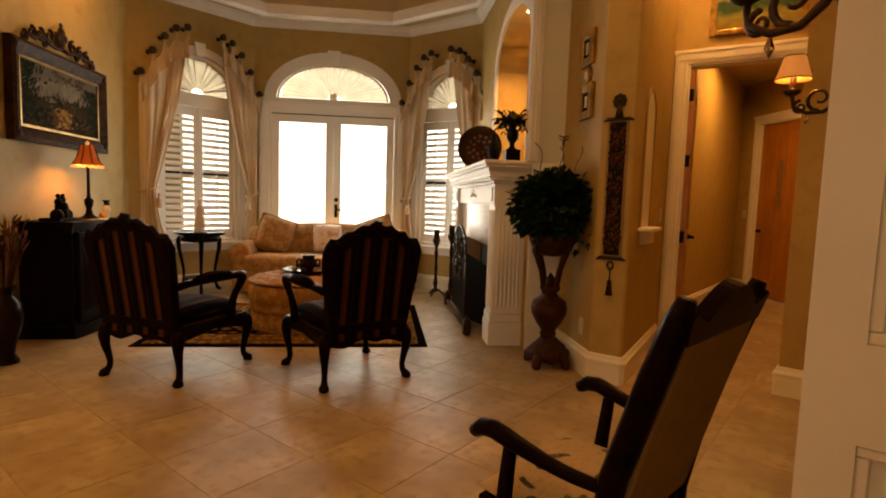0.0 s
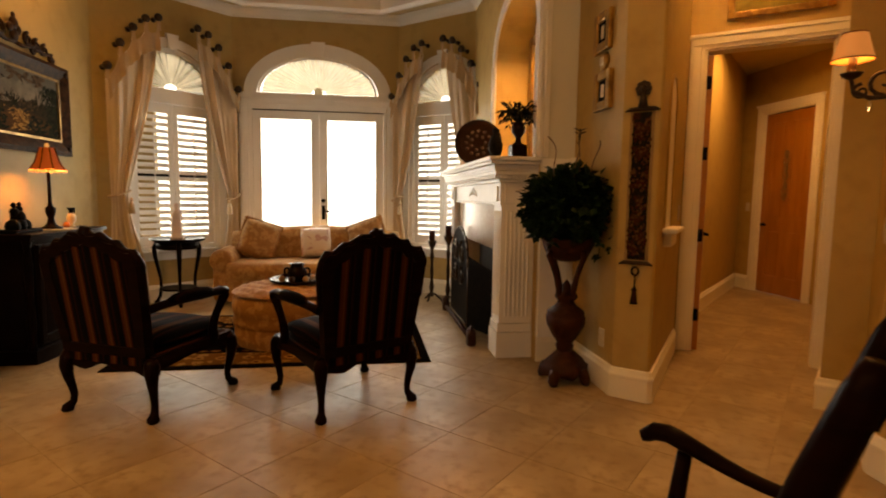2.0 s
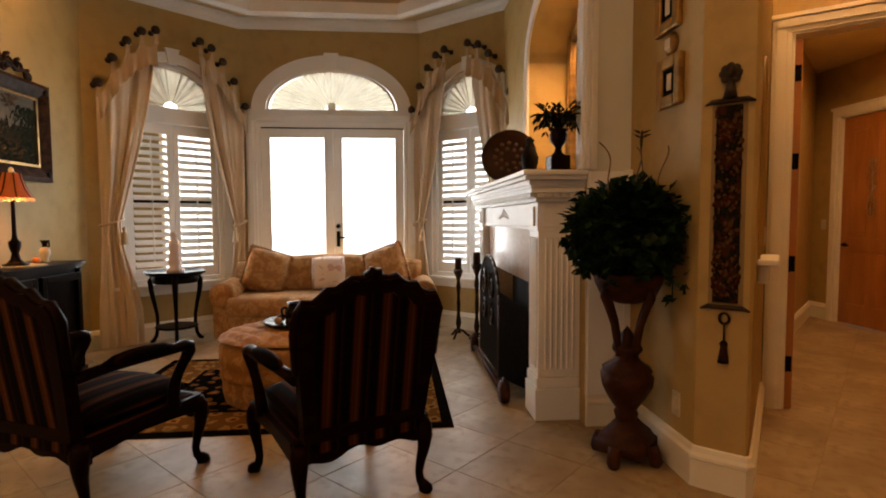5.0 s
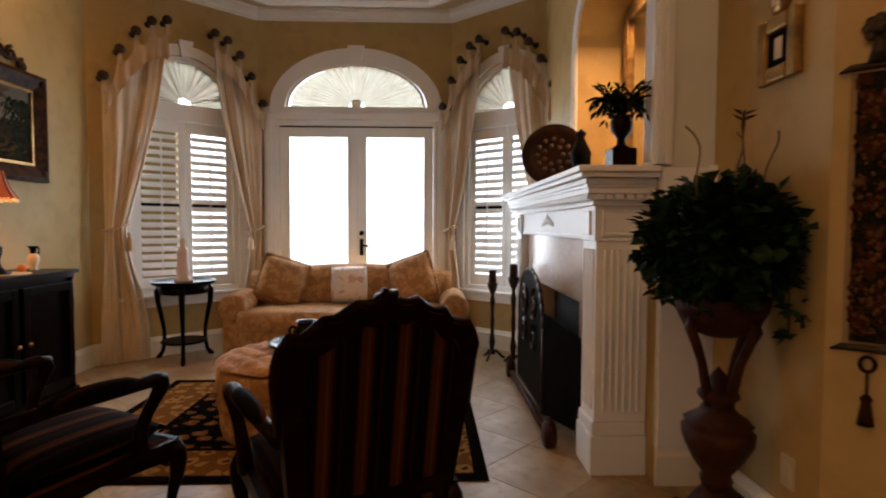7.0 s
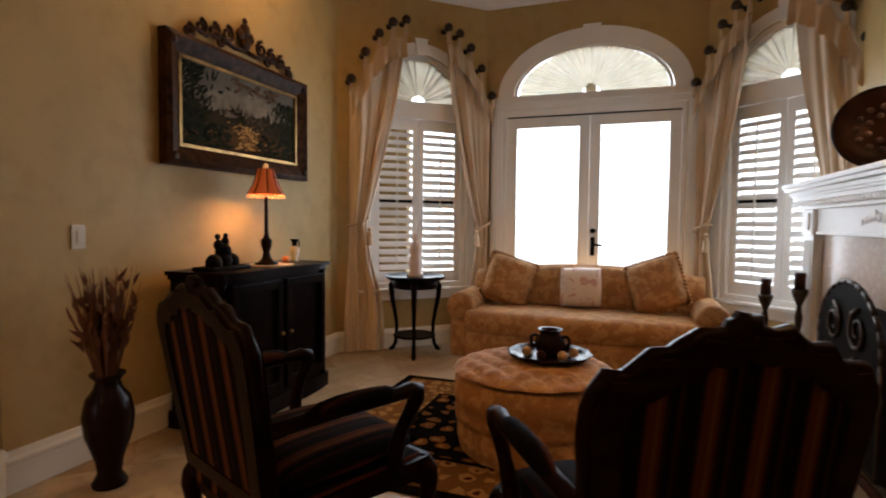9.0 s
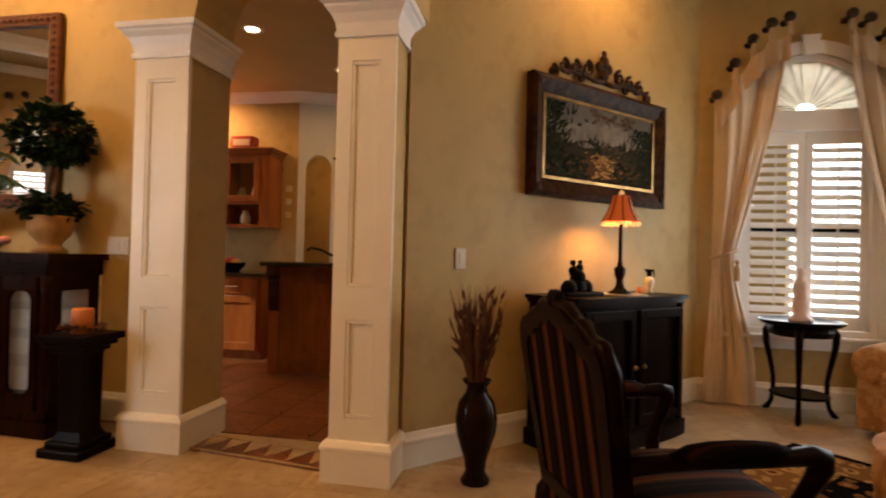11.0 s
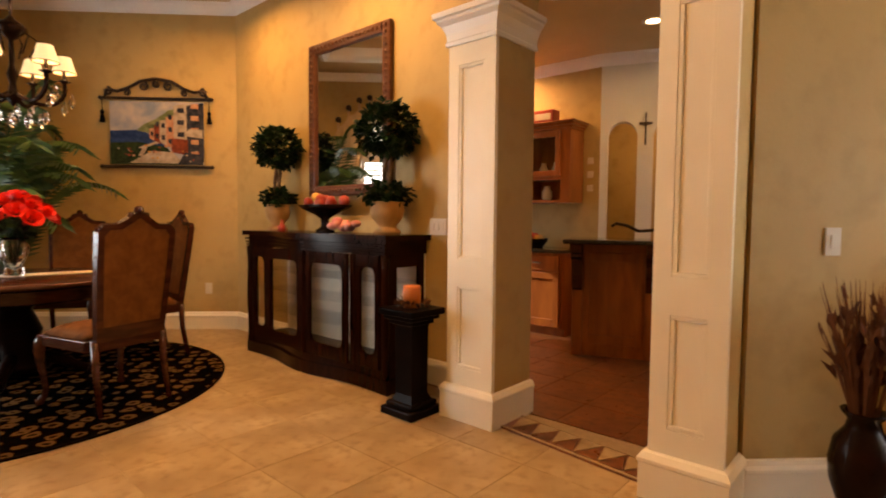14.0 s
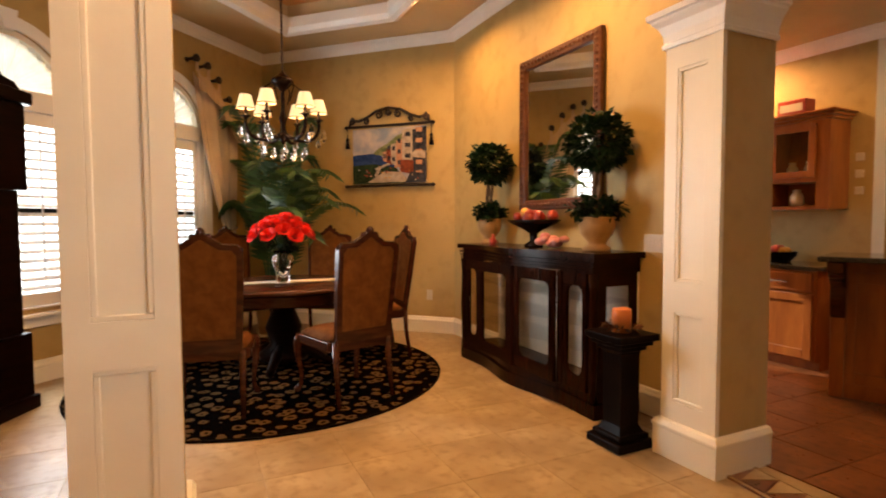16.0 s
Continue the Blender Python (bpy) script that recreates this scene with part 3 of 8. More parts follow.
def stripes(name, colors, width, axis=0):
    """Woven stripes of given colours across one axis of the object."""
    m = bpy.data.materials.new(name)
    m.use_nodes = True
    nt = m.node_tree
    b = nt.nodes["Principled BSDF"]
    b.inputs["Roughness"].default_value, b.inputs["Specular IOR Level"].default_value = 0.75, 0.02
    co, sp, ma, fr = (nt.nodes.new(k) for k in ("ShaderNodeTexCoord", "ShaderNodeSeparateXYZ", "ShaderNodeMath", "ShaderNodeMath"))
    ramp = nt.nodes.new("ShaderNodeValToRGB")
    nt.links.new(co.outputs["Object"], sp.inputs[0])
    ma.operation, fr.operation = 'MULTIPLY', 'FRACT'
    ma.inputs[1].default_value = 1 / width
    nt.links.new(sp.outputs[axis], ma.inputs[0]), nt.links.new(ma.outputs[0], fr.inputs[0]), nt.links.new(fr.outputs[0], ramp.inputs[0])
    cr = ramp.color_ramp
    cr.interpolation = 'CONSTANT'
    while len(cr.elements) < len(colors):
        cr.elements.new(0.5)
    for e, (pos, c) in zip(cr.elements, colors):
        e.position, e.color = pos, (*c, 1)
    no = nt.nodes.new("ShaderNodeTexNoise")
    no.inputs["Scale"].default_value = 220
    bp = nt.nodes.new("ShaderNodeBump")
    bp.inputs["Strength"].default_value = 0.15
    nt.links.new(co.outputs["Object"], no.inputs["Vector"]), nt.links.new(no.outputs[0], bp.inputs["Height"])
    nt.links.new(ramp.outputs[0], b.inputs["Base Color"]), nt.links.new(bp.outputs[0], b.inputs["Normal"])
    return m


STRIPE = stripes("black_and_rust_stripe", [(0, (0.003, 0.0022, 0.002)), (0.26, (0.016, 0.006, 0.003)), (0.32, (0.050, 0.015, 0.005)), (0.48, (0.072, 0.027, 0.009)), (0.56, (0.042, 0.012, 0.004)), (0.64, (0.012, 0.005, 0.003)), (0.72, (0.003, 0.0022, 0.002)), (0.86, (0.018, 0.005, 0.003)), (0.93, (0.006, 0.003, 0.002))], 0.122)


def motif(name, ground, figure, accent, scale, size=0.42, rough=0.85):
    """Woven rug field: scattered rounded figures with an accent in each."""
    m = bpy.data.materials.new(name)
    m.use_nodes = True
    nt = m.node_tree
    b = nt.nodes["Principled BSDF"]
    b.inputs["Roughness"].default_value, b.inputs["Specular IOR Level"].default_value = rough, 0.0
    co, vo, no, ra, mx, nz = (nt.nodes.new(k) for k in ("ShaderNodeTexCoord", "ShaderNodeTexVoronoi", "ShaderNodeTexNoise", "ShaderNodeValToRGB", "ShaderNodeMix", "ShaderNodeTexNoise"))
    vo.inputs["Scale"].default_value = scale
    vo.inputs["Randomness"].default_value = 0.55
    nz.inputs["Scale"].default_value = scale * 1.6
    add = nt.nodes.new("ShaderNodeMix")
    add.data_type = 'VECTOR'
    add.inputs[0].default_value = 0.06
    nt.links.new(co.outputs["Object"], nz.inputs["Vector"])
    nt.links.new(co.outputs["Object"], add.inputs[4]), nt.links.new(nz.outputs["Color"], add.inputs[5])
    nt.links.new(add.outputs[1], vo.inputs["Vector"])
    cr = ra.color_ramp
    cr.interpolation = 'CONSTANT'
    cr.elements[0].position, cr.elements[0].color = 0, (*accent, 1)
    cr.elements[1].position, cr.elements[1].color = size * 0.45, (*figure, 1)
    e = cr.elements.new(size)
    e.color = (*ground, 1)
    nt.links.new(vo.outputs["Distance"], ra.inputs[0])
    no.inputs["Scale"].default_value = 150
    bp = nt.nodes.new("ShaderNodeBump")
    bp.inputs["Strength"].default_value = 0.3
    nt.links.new(co.outputs["Object"], no.inputs["Vector"]), nt.links.new(no.outputs[0], bp.inputs["Height"])
    nt.links.new(ra.outputs[0], b.inputs["Base Color"]), nt.links.new(bp.outputs[0], b.inputs["Normal"])
    return m


RUG_FIELD = motif("black_floral_rug", (0.004, 0.0035, 0.003), (0.09, 0.038, 0.012), (0.16, 0.085, 0.03), 9.0, 0.36)
RUG_BAND = motif("gold_floral_border", (0.11, 0.05, 0.015), (0.22, 0.12, 0.04), (0.05, 0.012, 0.006), 10.0, 0.42)
RUG_EDGE = mat("black_rug_edge", (0.004, 0.003, 0.0025), 0.9, spec=0.0, second=(0.007, 0.005, 0.004), scale=40, bump=0.2, bump_scale=150)
RUG_DINING = motif("black_and_tan_medallion_rug", (0.0022, 0.0016, 0.0014), (0.075, 0.042, 0.018), (0.010, 0.005, 0.003), 8.5, 0.34)


def leaves(bm, centre, radius, n, size, rng_, squash=1.0, shell=0.55, droop=0.3):
    """A crown of folded leaves through a ball."""
    c = Vector(centre)
    for _ in range(n):
        d = Vector((rng_.gauss(0, 1), rng_.gauss(0, 1), rng_.gauss(0, 1))).normalized()
        r = radius * (shell + (1 - shell) * rng_.random()) * (0.88 + 0.24 * rng_.random())
        p = c + Vector((d.x * r, d.y * r, d.z * r * squash))
        out = (d + Vector((rng_.gauss(0, 0.5), rng_.gauss(0, 0.5), rng_.gauss(0, 0.5) - droop))).normalized()
        leaf(bm, p, out, size * (0.7 + 0.6 * rng_.random()), rng_)


def leaf(bm, p, out, s, rng_, slim=0.45):
    up = Vector((rng_.gauss(0, 0.4), rng_.gauss(0, 0.4), 1))
    side = out.cross(up)
    side = side.normalized() if side.length > 1e-3 else Vector((1, 0, 0))
    nrm = side.cross(out)
    a, b, t = p, p + out * s * 0.5 - nrm * s * 0.06, p + out * s
    l, r = p + out * s * 0.45 + side * s * slim + nrm * s * 0.1, p + out * s * 0.45 - side * s * slim + nrm * s * 0.1
    va, vb, vt, vl, vr = (bm.verts.new(v) for v in (a, b, t, l, r))
    bm.faces.new((va, vb, vl)), bm.faces.new((vb, vt, vl)), bm.faces.new((va, vr, vb)), bm.faces.new((vb, vr, vt))


def cushion(bm, sx, sy, sz, m, n=8, puff=1.0):
    """A stuffed cushion: a pillow surface pinched at its edges."""
    grid = {}
    for s in (1, -1):
        for i in range(n + 1):
            for j in range(n + 1):
                u, v = 2 * i / n - 1, 2 * j / n - 1
                edge = max(0.0, (1 - abs(u) ** 3) * (1 - abs(v) ** 3)) ** 0.45
                pin = 1 - 0.05 * (abs(u * v))
                key = (i, j) if (i in (0, n) or j in (0, n)) else (i, j, s)
                if key not in grid:
                    grid[key] = bm.verts.new(m @ Vector((u * sx / 2 * pin, s * edge * sy / 2 * puff, v * sz / 2 * pin)))
    for s in (1, -1):
        for i in range(n):
            for j in range(n):
                q = []
                for a, b in ((i, j), (i + 1, j), (i + 1, j + 1), (i, j + 1)):
                    q.append(grid[(a, b)] if (a, b) in grid else grid[(a, b, s)])
                try:
                    bm.faces.new(q)
                except ValueError:
                    pass


# ---- windows, doors and curtains ----
def fan_fabric(bm, u0, u1, z0, rise, y, m, pleats=26):
    """Sheer fabric gathered unevenly like a sunburst from the middle of the sill of an arch."""
    c = (u0 + u1) / 2
    r = random.Random(int(1000 * u1) + pleats)
    n = pleats * 4
    deep = [r.uniform(0.2, 1.0) for _ in range(n + 1)]
    hub, mid, rim = [], [], []
    for i in range(n + 1):
        a = math.pi * i / n
        fold = math.sin(i * math.pi / 2) * deep[i // 4] + 0.9 * math.sin(a * 9 + 1.3 * math.sin(a * 4))
        for row, k, amp in ((hub, 0.06, 0.004), (mid, 0.5, 0.016), (rim, 1.0, 0.022)):
            w = 0.045 + ((u1 - u0) / 2 - 0.045) * k
            h = 0.035 + (rise - 0.035) * k
            row.append(bm.verts.new(m @ Vector((c + w * math.cos(a), y + amp * fold, z0 + 0.012 + h * math.sin(a)))))
    for p, q in ((hub, mid), (mid, rim)):
        for i in range(n):
            bm.faces.new((p[i], q[i], q[i + 1], p[i + 1]))


def arch_band(bm, u0, u1, spring, rise, wide, y0, y1, m, n=20):
    inner = arch_line(u0, u1, spring, rise, n)
    outer = arch_line(u0 - wide, u1 + wide, spring, rise + wide, n)
    for i in range(n):
        a, b, c, d = inner[i], inner[i + 1], outer[i + 1], outer[i]
        plate(bm, [a, b, c, d], y0, y1, m)


def slat_mesh(length):
    bm = bmesh.new()
    prof = [(0.0, -0.0345), (0.006, 0), (0.0, 0.0345), (-0.006, 0)]
    a = [bm.verts.new((0, y, z)) for y, z in prof]
    b = [bm.verts.new((length, y, z)) for y, z in prof]
    for i in range(4):
        j = (i + 1) % 4
        bm.faces.new((a[i], a[j], b[j], b[i]))
    bm.faces.new(a[::-1]), bm.faces.new(b)
    bmesh.ops.recalc_face_normals(bm, faces=bm.faces[:])
    me = bpy.data.meshes.new("slat")
    bm.to_mesh(me)
    bm.free()
    me.materials.append(WHITE)
    return me


def shutter_window(name, p0, p1, u0, u1, label, tilt=44):
    """An arched window with a pleated fan above plantation shutters."""
    m = frame_on(p0, p1)
    win = thing(name, m, label, "window", kind="structure")
    one = Matrix.Identity(4)
    bm = bmesh.new()
    for a, b in ((u0 - 0.10, u0), (u1, u1 + 0.10)):
        box(bm, a, b, -0.022, 0.0, 0.50, 2.36, 0.004)
    arch_band(bm, u0, u1, 2.36, 0.50, 0.10, -0.022, 0.0, one)
    plate(bm, [((u0 + u1) / 2 - 0.04, 2.84), ((u0 + u1) / 2 + 0.04, 2.84), ((u0 + u1) / 2 + 0.07, 3.0), ((u0 + u1) / 2 - 0.07, 3.0)], -0.04, 0)
    part("casing", bm, WHITE, win)
    bm = bmesh.new()
    box(bm, u0 - 0.13, u1 + 0.13, -0.07, 0.02, 0.555, 0.585, 0.006)
    box(bm, u0 - 0.10, u1 + 0.10, -0.025, 0.0, 0.47, 0.553, 0.004)
    part("window_sill", bm, WHITE, win)
    bm = bmesh.new()
    for a, b in ((u0, u0 + 0.05), (u1 - 0.05, u1)):
        box(bm, a, b, 0.0, 0.11, 0.586, 2.36)
    box(bm, u0 + 0.05, u1 - 0.05, 0.0, 0.11, 2.24, 2.40)
    box(bm, u0 + 0.05, u1 - 0.05, 0.0, 0.11, 0.586, 0.63)
    arch_band(bm, u0 + 0.05, u1 - 0.05, 2.36, 0.45, 0.05, 0.02, 0.11, one)
    part("window_frame", bm, WHITE, win)
    bm = bmesh.new()
    plate(bm, [(u0 + 0.05, 0.63), (u1 - 0.05, 0.63), (u1 - 0.05, 2.24), (u0 + 0.05, 2.24)], 0.125, 0.129)
    pane = part("pane", bm, GLASS, win)
    pane.visible_shadow = False
    bm = bmesh.new()
    box(bm, u0 + 0.05, u1 - 0.05, 0.080, 0.110, 1.412, 1.452)
    part("meeting_rail", bm, BLACK, win)
    bm = bmesh.new()
    fan_fabric(bm, u0 + 0.05, u1 - 0.05, 2.40, 0.41, 0.06, one, 16)
    part("fan_shade", bm, SHEER, win, "cream fabric pleated like a sunburst")
    half = (u1 - u0 - 0.10) / 2
    slat = slat_mesh(half - 0.12)
    for k in range(2):
        a = u0 + 0.05 + k * half
        bm = bmesh.new()
        for x0, x1, z0, z1 in ((a + 0.004, a + 0.055, 0.634, 2.236), (a + half - 0.055, a + half - 0.004, 0.634, 2.236)):
            box(bm, x0, x1, 0.035, 0.065, z0, z1, 0.003)
        for z0, z1 in ((0.634, 0.74), (2.13, 2.236)):
            box(bm, a + 0.055, a + half - 0.055, 0.035, 0.065, z0, z1)
        shut = part("shutter", bm, WHITE, win, "white louvred shutter panel")
        for i in range(18):
            sl = new("slat", slat)
            sl.parent = shut
            sl.matrix_basis = pose(a + 0.06, 0.05, 0.785 + i * 0.0762, -tilt)
        bm = bmesh.new()
        box(bm, a + half / 2 - 0.006, a + half / 2 + 0.006, 0.008, 0.018, 0.80, 2.1, 0.002)
        part("tilt_rod", bm, WHITE, shut)
    return win


shutter_window("window_1", WB, WC, 0.31, 1.31, "arched white window with louvred shutters and a sunburst shade")
shutter_window("window_2", WD, WE, 0.19, 1.19, "arched white window with louvred shutters and a sunburst shade")
shutter_window("window_3", (-1.6, -2.42), (-6.62, -2.42), 1.45, 2.45, "sunlit arched dining window with louvred shutters", 60)
shutter_window("window_4", (-1.6, -2.42), (-6.62, -2.42), 2.95, 3.95, "sunlit arched dining window with louvred shutters", 60)


def french_door():
    """Double glazed doors under an elliptical fan light; x from 0 at the wall's west corner."""
    m = frame_on(WC, WD)
    top = thing("door_1", m, "white double french door under an arched fan light", "door", kind="structure")
    one = Matrix.Identity(4)
    c = 1.035
    bm = bmesh.new()
    for a, b in ((0.06, 0.175), (1.895, 2.01)):
        box(bm, a, b, -0.03, 0.0, 0, 2.36, 0.004)
        box(bm, a + 0.03, b - 0.03, -0.042, -0.03, 0.2, 2.36, 0.004)
    box(bm, 0.05, 2.02, -0.035, 0.0, 2.36, 2.42, 0.004)
    box(bm, 0.04, 2.03, -0.055, 0.0, 2.42, 2.445, 0.004)
    box(bm, 0.06, 2.01, -0.03, 0.0, 2.445, 2.495)
    arch_band(bm, 0.29, 1.78, 2.495, 0.455, 0.16, -0.03, 0.0, one, 28)
    arch_band(bm, 0.33, 1.74, 2.495, 0.42, 0.03, -0.04, -0.03, one, 28)
    plate(bm, [(c - 0.05, 2.93), (c + 0.05, 2.93), (c + 0.085, 3.13), (c - 0.085, 3.13)], -0.05, 0)
    part("casing", bm, WHITE, top, "white moulded casing with a keystone")
    bm = bmesh.new()
    for a, b in ((0.15, 0.215), (1.855, 1.89)):
        box(bm, a, b, 0.002, 0.14, 0, 2.30)
    box(bm, 0.15, 1.89, 0.002, 0.14, 2.30, 2.50)
    part("door_frame", bm, WHITE, top)
    bm = bmesh.new()
    fan_fabric(bm, 0.33, 1.74, 2.50, 0.43, 0.05, one, 26)
    part("fan_shade", bm, SHEER, top, "cream fabric pleated like a sunburst")
    bm = bmesh.new()
    lathe(bm, [(0.055, 0), (0.05, 0.012), (0.025, 0.02), (0, 0.018)], 24, wave=0.12, lobes=9)
    bmesh.ops.transform(bm, matrix=pose(c, 0.0, 2.53, 90), verts=bm.verts[:])
    part("rosette", bm, SHEER, top, "gathered fabric rosette")
    for a, b, handed in ((0.218, 1.034, 0), (1.038, 1.852, 1)):
        bm = bmesh.new()
        for x0, x1, z0, z1 in ((a, a + 0.085, 0.01, 2.29), (b - 0.085, b, 0.01, 2.29), (a + 0.085, b - 0.085, 0.01, 0.24), (a + 0.085, b - 0.085, 2.20, 2.29)):
            box(bm, x0, x1, 0.03, 0.075, z0, z1)
        for x0, x1, z0, z1 in ((a + 0.085, a + 0.10, 0.24, 2.20), (b - 0.10, b - 0.085, 0.24, 2.20), (a + 0.10, b - 0.10, 0.24, 0.255), (a + 0.10, b - 0.10, 2.185, 2.20)):
            box(bm, x0, x1, 0.022, 0.05, z0, z1, 0.004)
        lf = part("door_leaf", bm, WHITE, top, "white glazed door leaf")
        bm = bmesh.new()
        plate(bm, [(a + 0.085, 0.24), (b - 0.085, 0.24), (b - 0.085, 2.20), (a + 0.085, 2.20)], 0.054, 0.058)
        g = part("pane", bm, GLASS, lf)
        g.visible_shadow = False
    bm = bmesh.new()
    box(bm, 1.062, 1.102, 0.012, 0.03, 0.92, 1.10, 0.006)
    tube(bm, [(1.082, 0.012, 1.03), (1.082, -0.035, 1.03), (1.10, -0.045, 1.03), (1.18, -0.04, 1.022)], 0.011)
    lathe(bm, [(0.026, 0), (0.026, 0.02), (0.015, 0.03), (0, 0.031)], 14, (1.082, 0, 0))
    for v in bm.verts[-14 * 4:]:
        v.co = Vector((1.082 + (v.co.x - 1.082), 0.03 - v.co.z, 1.16 + v.co.y))
    part("door_handle", bm, BLACK, top, "black lever handle and deadbolt")
    # Black bar put in for the shade of the gap above the leaves.
    bm = bmesh.new()
    box(bm, 0.22, 1.85, 0.02, 0.09, 2.288, 2.298)
    part("head_gap_shade", bm, BLACK, top)


french_door()
# terrace outside the doors
PATIO = mat("pale_concrete", (0.5, 0.5, 0.48), 0.8, second=(0.42, 0.42, 0.4), scale=3, bump=0.2)
bm = bmesh.new()
box(bm, -9, 9, 7.62, 11.5, -0.2, -0.03)
tagged(part("ground_terrace", bm, PATIO), "pale concrete terrace in bright daylight", "ground", kind="structure")

def curtain(p0, p1, u_top0, u_top1, z_out, z_in, u_tie, z_tie, u_foot0, u_foot1, seed, short=False, name="curtain"):
    """A tied-back drape hung from knobs along an arch; (u_top0, z_out) is its outer end."""
    m = frame_on(p0, p1)
    ob = thing(name, m, "cream silk drape tied back and hung from dark knobs", "curtain", "bay window drapes")
    r = random.Random(seed)
    bm = bmesh.new()
    nu, nl, rows = 90, 44, []
    waves = [(r.uniform(5.0, 7.0), r.uniform(0, 6.28), 0.030), (r.uniform(10.0, 13.0), r.uniform(0, 6.28), 0.017), (r.uniform(19, 25), r.uniform(0, 6.28), 0.008)]
    top_of = lambda s: z_out + (z_in - z_out) * math.sin(s * math.pi / 2) ** 0.9
    dip_of = lambda s: 0.035 + 0.062 * abs(math.sin(s * math.pi * 4)) ** 0.8
    for li in range(nl + 1):
        lv, ring = li / nl, []
        for i in range(nu + 1):
            s = i / nu
            ztop = top_of(s) - dip_of(s)
            z = ztop + (0.015 - ztop) * lv
            tt = (ztop - z_tie) / (ztop - 0.015)
            if lv < tt:
                k = lv / tt
                a0 = u_top0 + (u_tie[0] - u_top0) * k ** 2.2
                a1 = u_top1 + (u_tie[1] - u_top1) * k ** 1.5
                pinch = k ** 5
            else:
                k = min(1.0, (lv - tt) / (1 - tt) * 1.25)
                k = k * k * (3 - 2 * k)
                a0 = u_tie[0] + (u_foot0 - u_tie[0]) * k
                a1 = u_tie[1] + (u_foot1 - u_tie[1]) * k
                pinch = (1 - k) ** 3
            # folds gather towards the outer edge and run together at the tie
            sw_ = s + 0.05 * math.sin(5 * s + 3 * lv + seed)
            u = a0 + (a1 - a0) * s
            full = min(1.0, 0.45 + lv * 1.4) * (1 - 0.45 * pinch)
            y = -0.085 - 0.03 * pinch
            for fq, ph, am in waves:
                y -= am * full * math.sin(fq * 2 * sw_ + ph + 0.9 * math.sin(lv * 3 + ph))
            ring.append(bm.verts.new((u, y, z)))
        rows.append(ring)
    for a, b in zip(rows, rows[1:]):
        for i in range(nu):
            bm.faces.new((a[i], a[i + 1], b[i + 1], b[i]))
    part("drape", bm, DRAPE, ob, smooth=True)
    bm = bmesh.new()
    mid, hw = (u_tie[0] + u_tie[1]) / 2, abs(u_tie[1] - u_tie[0]) / 2 + 0.018
    tube(bm, [(mid + hw * math.cos(a), -0.115 + 0.075 * math.sin(a), z_tie + 0.035 * math.cos(a)) for a in (radians(d) for d in range(0, 361, 24))], 0.011)
    part("tieback", bm, VALANCE, ob)
    bm = bmesh.new()
    e = u_tie[1] + (0.01 if u_tie[1] > u_tie[0] else -0.01)
    lathe(bm, [(0.008, 0.05), (0.02, 0.03), (0.012, 0.01), (0.026, -0.02), (0.034, -0.12), (0, -0.125)], 12, (e, -0.15, z_tie - 0.09))
    part("tassel", bm, VALANCE, ob, "tan silk tassel")
    # scalloped valance slung between the knobs
    bm = bmesh.new()
    rowsv = []
    for lv in (0, 0.35, 0.7, 1):
        ring = []
        for i in range(nu + 1):
            s = i / nu
            drop = 0.20 + 0.035 * math.cos(s * math.pi * 8)
            ring.append(bm.verts.new((u_top0 + (u_top1 - u_top0) * s, -0.145 - 0.022 * lv - 0.016 * math.sin(s * math.pi * 8 + 0.5) * lv - 0.008 * math.sin(s * 47) * lv, top_of(s) - dip_of(s) + 0.012 - drop * lv)))
        rowsv.append(ring)
    for a, b in zip(rowsv, rowsv[1:]):
        for i in range(nu):
            bm.faces.new((a[i], a[i + 1], b[i + 1], b[i]))
    part("valance", bm, VALANCE, ob, "tan scalloped valance", smooth=True)
    for i in range(5):
        s = i / 4
        u, z = u_top0 + (u_top1 - u_top0) * s, z_out + (z_in - z_out) * math.sin(s * math.pi / 2) ** 0.9
        bm = bmesh.new()
        lathe(bm, [(0.0, 0.165), (0.024, 0.163), (0.042, 0.15), (0.044, 0.135), (0.030, 0.12), (0.016, 0.06), (0.014, 0.01), (0.028, 0.004), (0.028, 0.0)], 16)
        bmesh.ops.transform(bm, matrix=pose(u, 0, z + 0.085, 90), verts=bm.verts[:])
        part("knob", bm, IRON, ob, "dark bronze wall knob", smooth=True)
        bm = bmesh.new()
        plate(bm, [(u - 0.022, z - 0.05), (u + 0.022, z - 0.05), (u + 0.008, z + 0.07), (u - 0.008, z + 0.07)], -0.15, -0.138)
        part("loop", bm, VALANCE, ob)


curtain(WB, WC, 0.10, 0.62, 2.43, 3.03, (0.09, 0.26), 1.22, 0.05, 0.44, 1)
curtain(WB, WC, 1.53, 1.05, 2.42, 3.02, (1.50, 1.38), 1.20, 1.52, 1.28, 2)
curtain(WD, WE, -0.01, 0.46, 2.41, 3.0, (0.03, 0.14), 1.20, 0.0, 0.22, 3)
curtain(WD, WE, 1.29, 0.77, 2.43, 3.01, (1.22, 1.10), 1.24, 1.27, 1.0, 4)

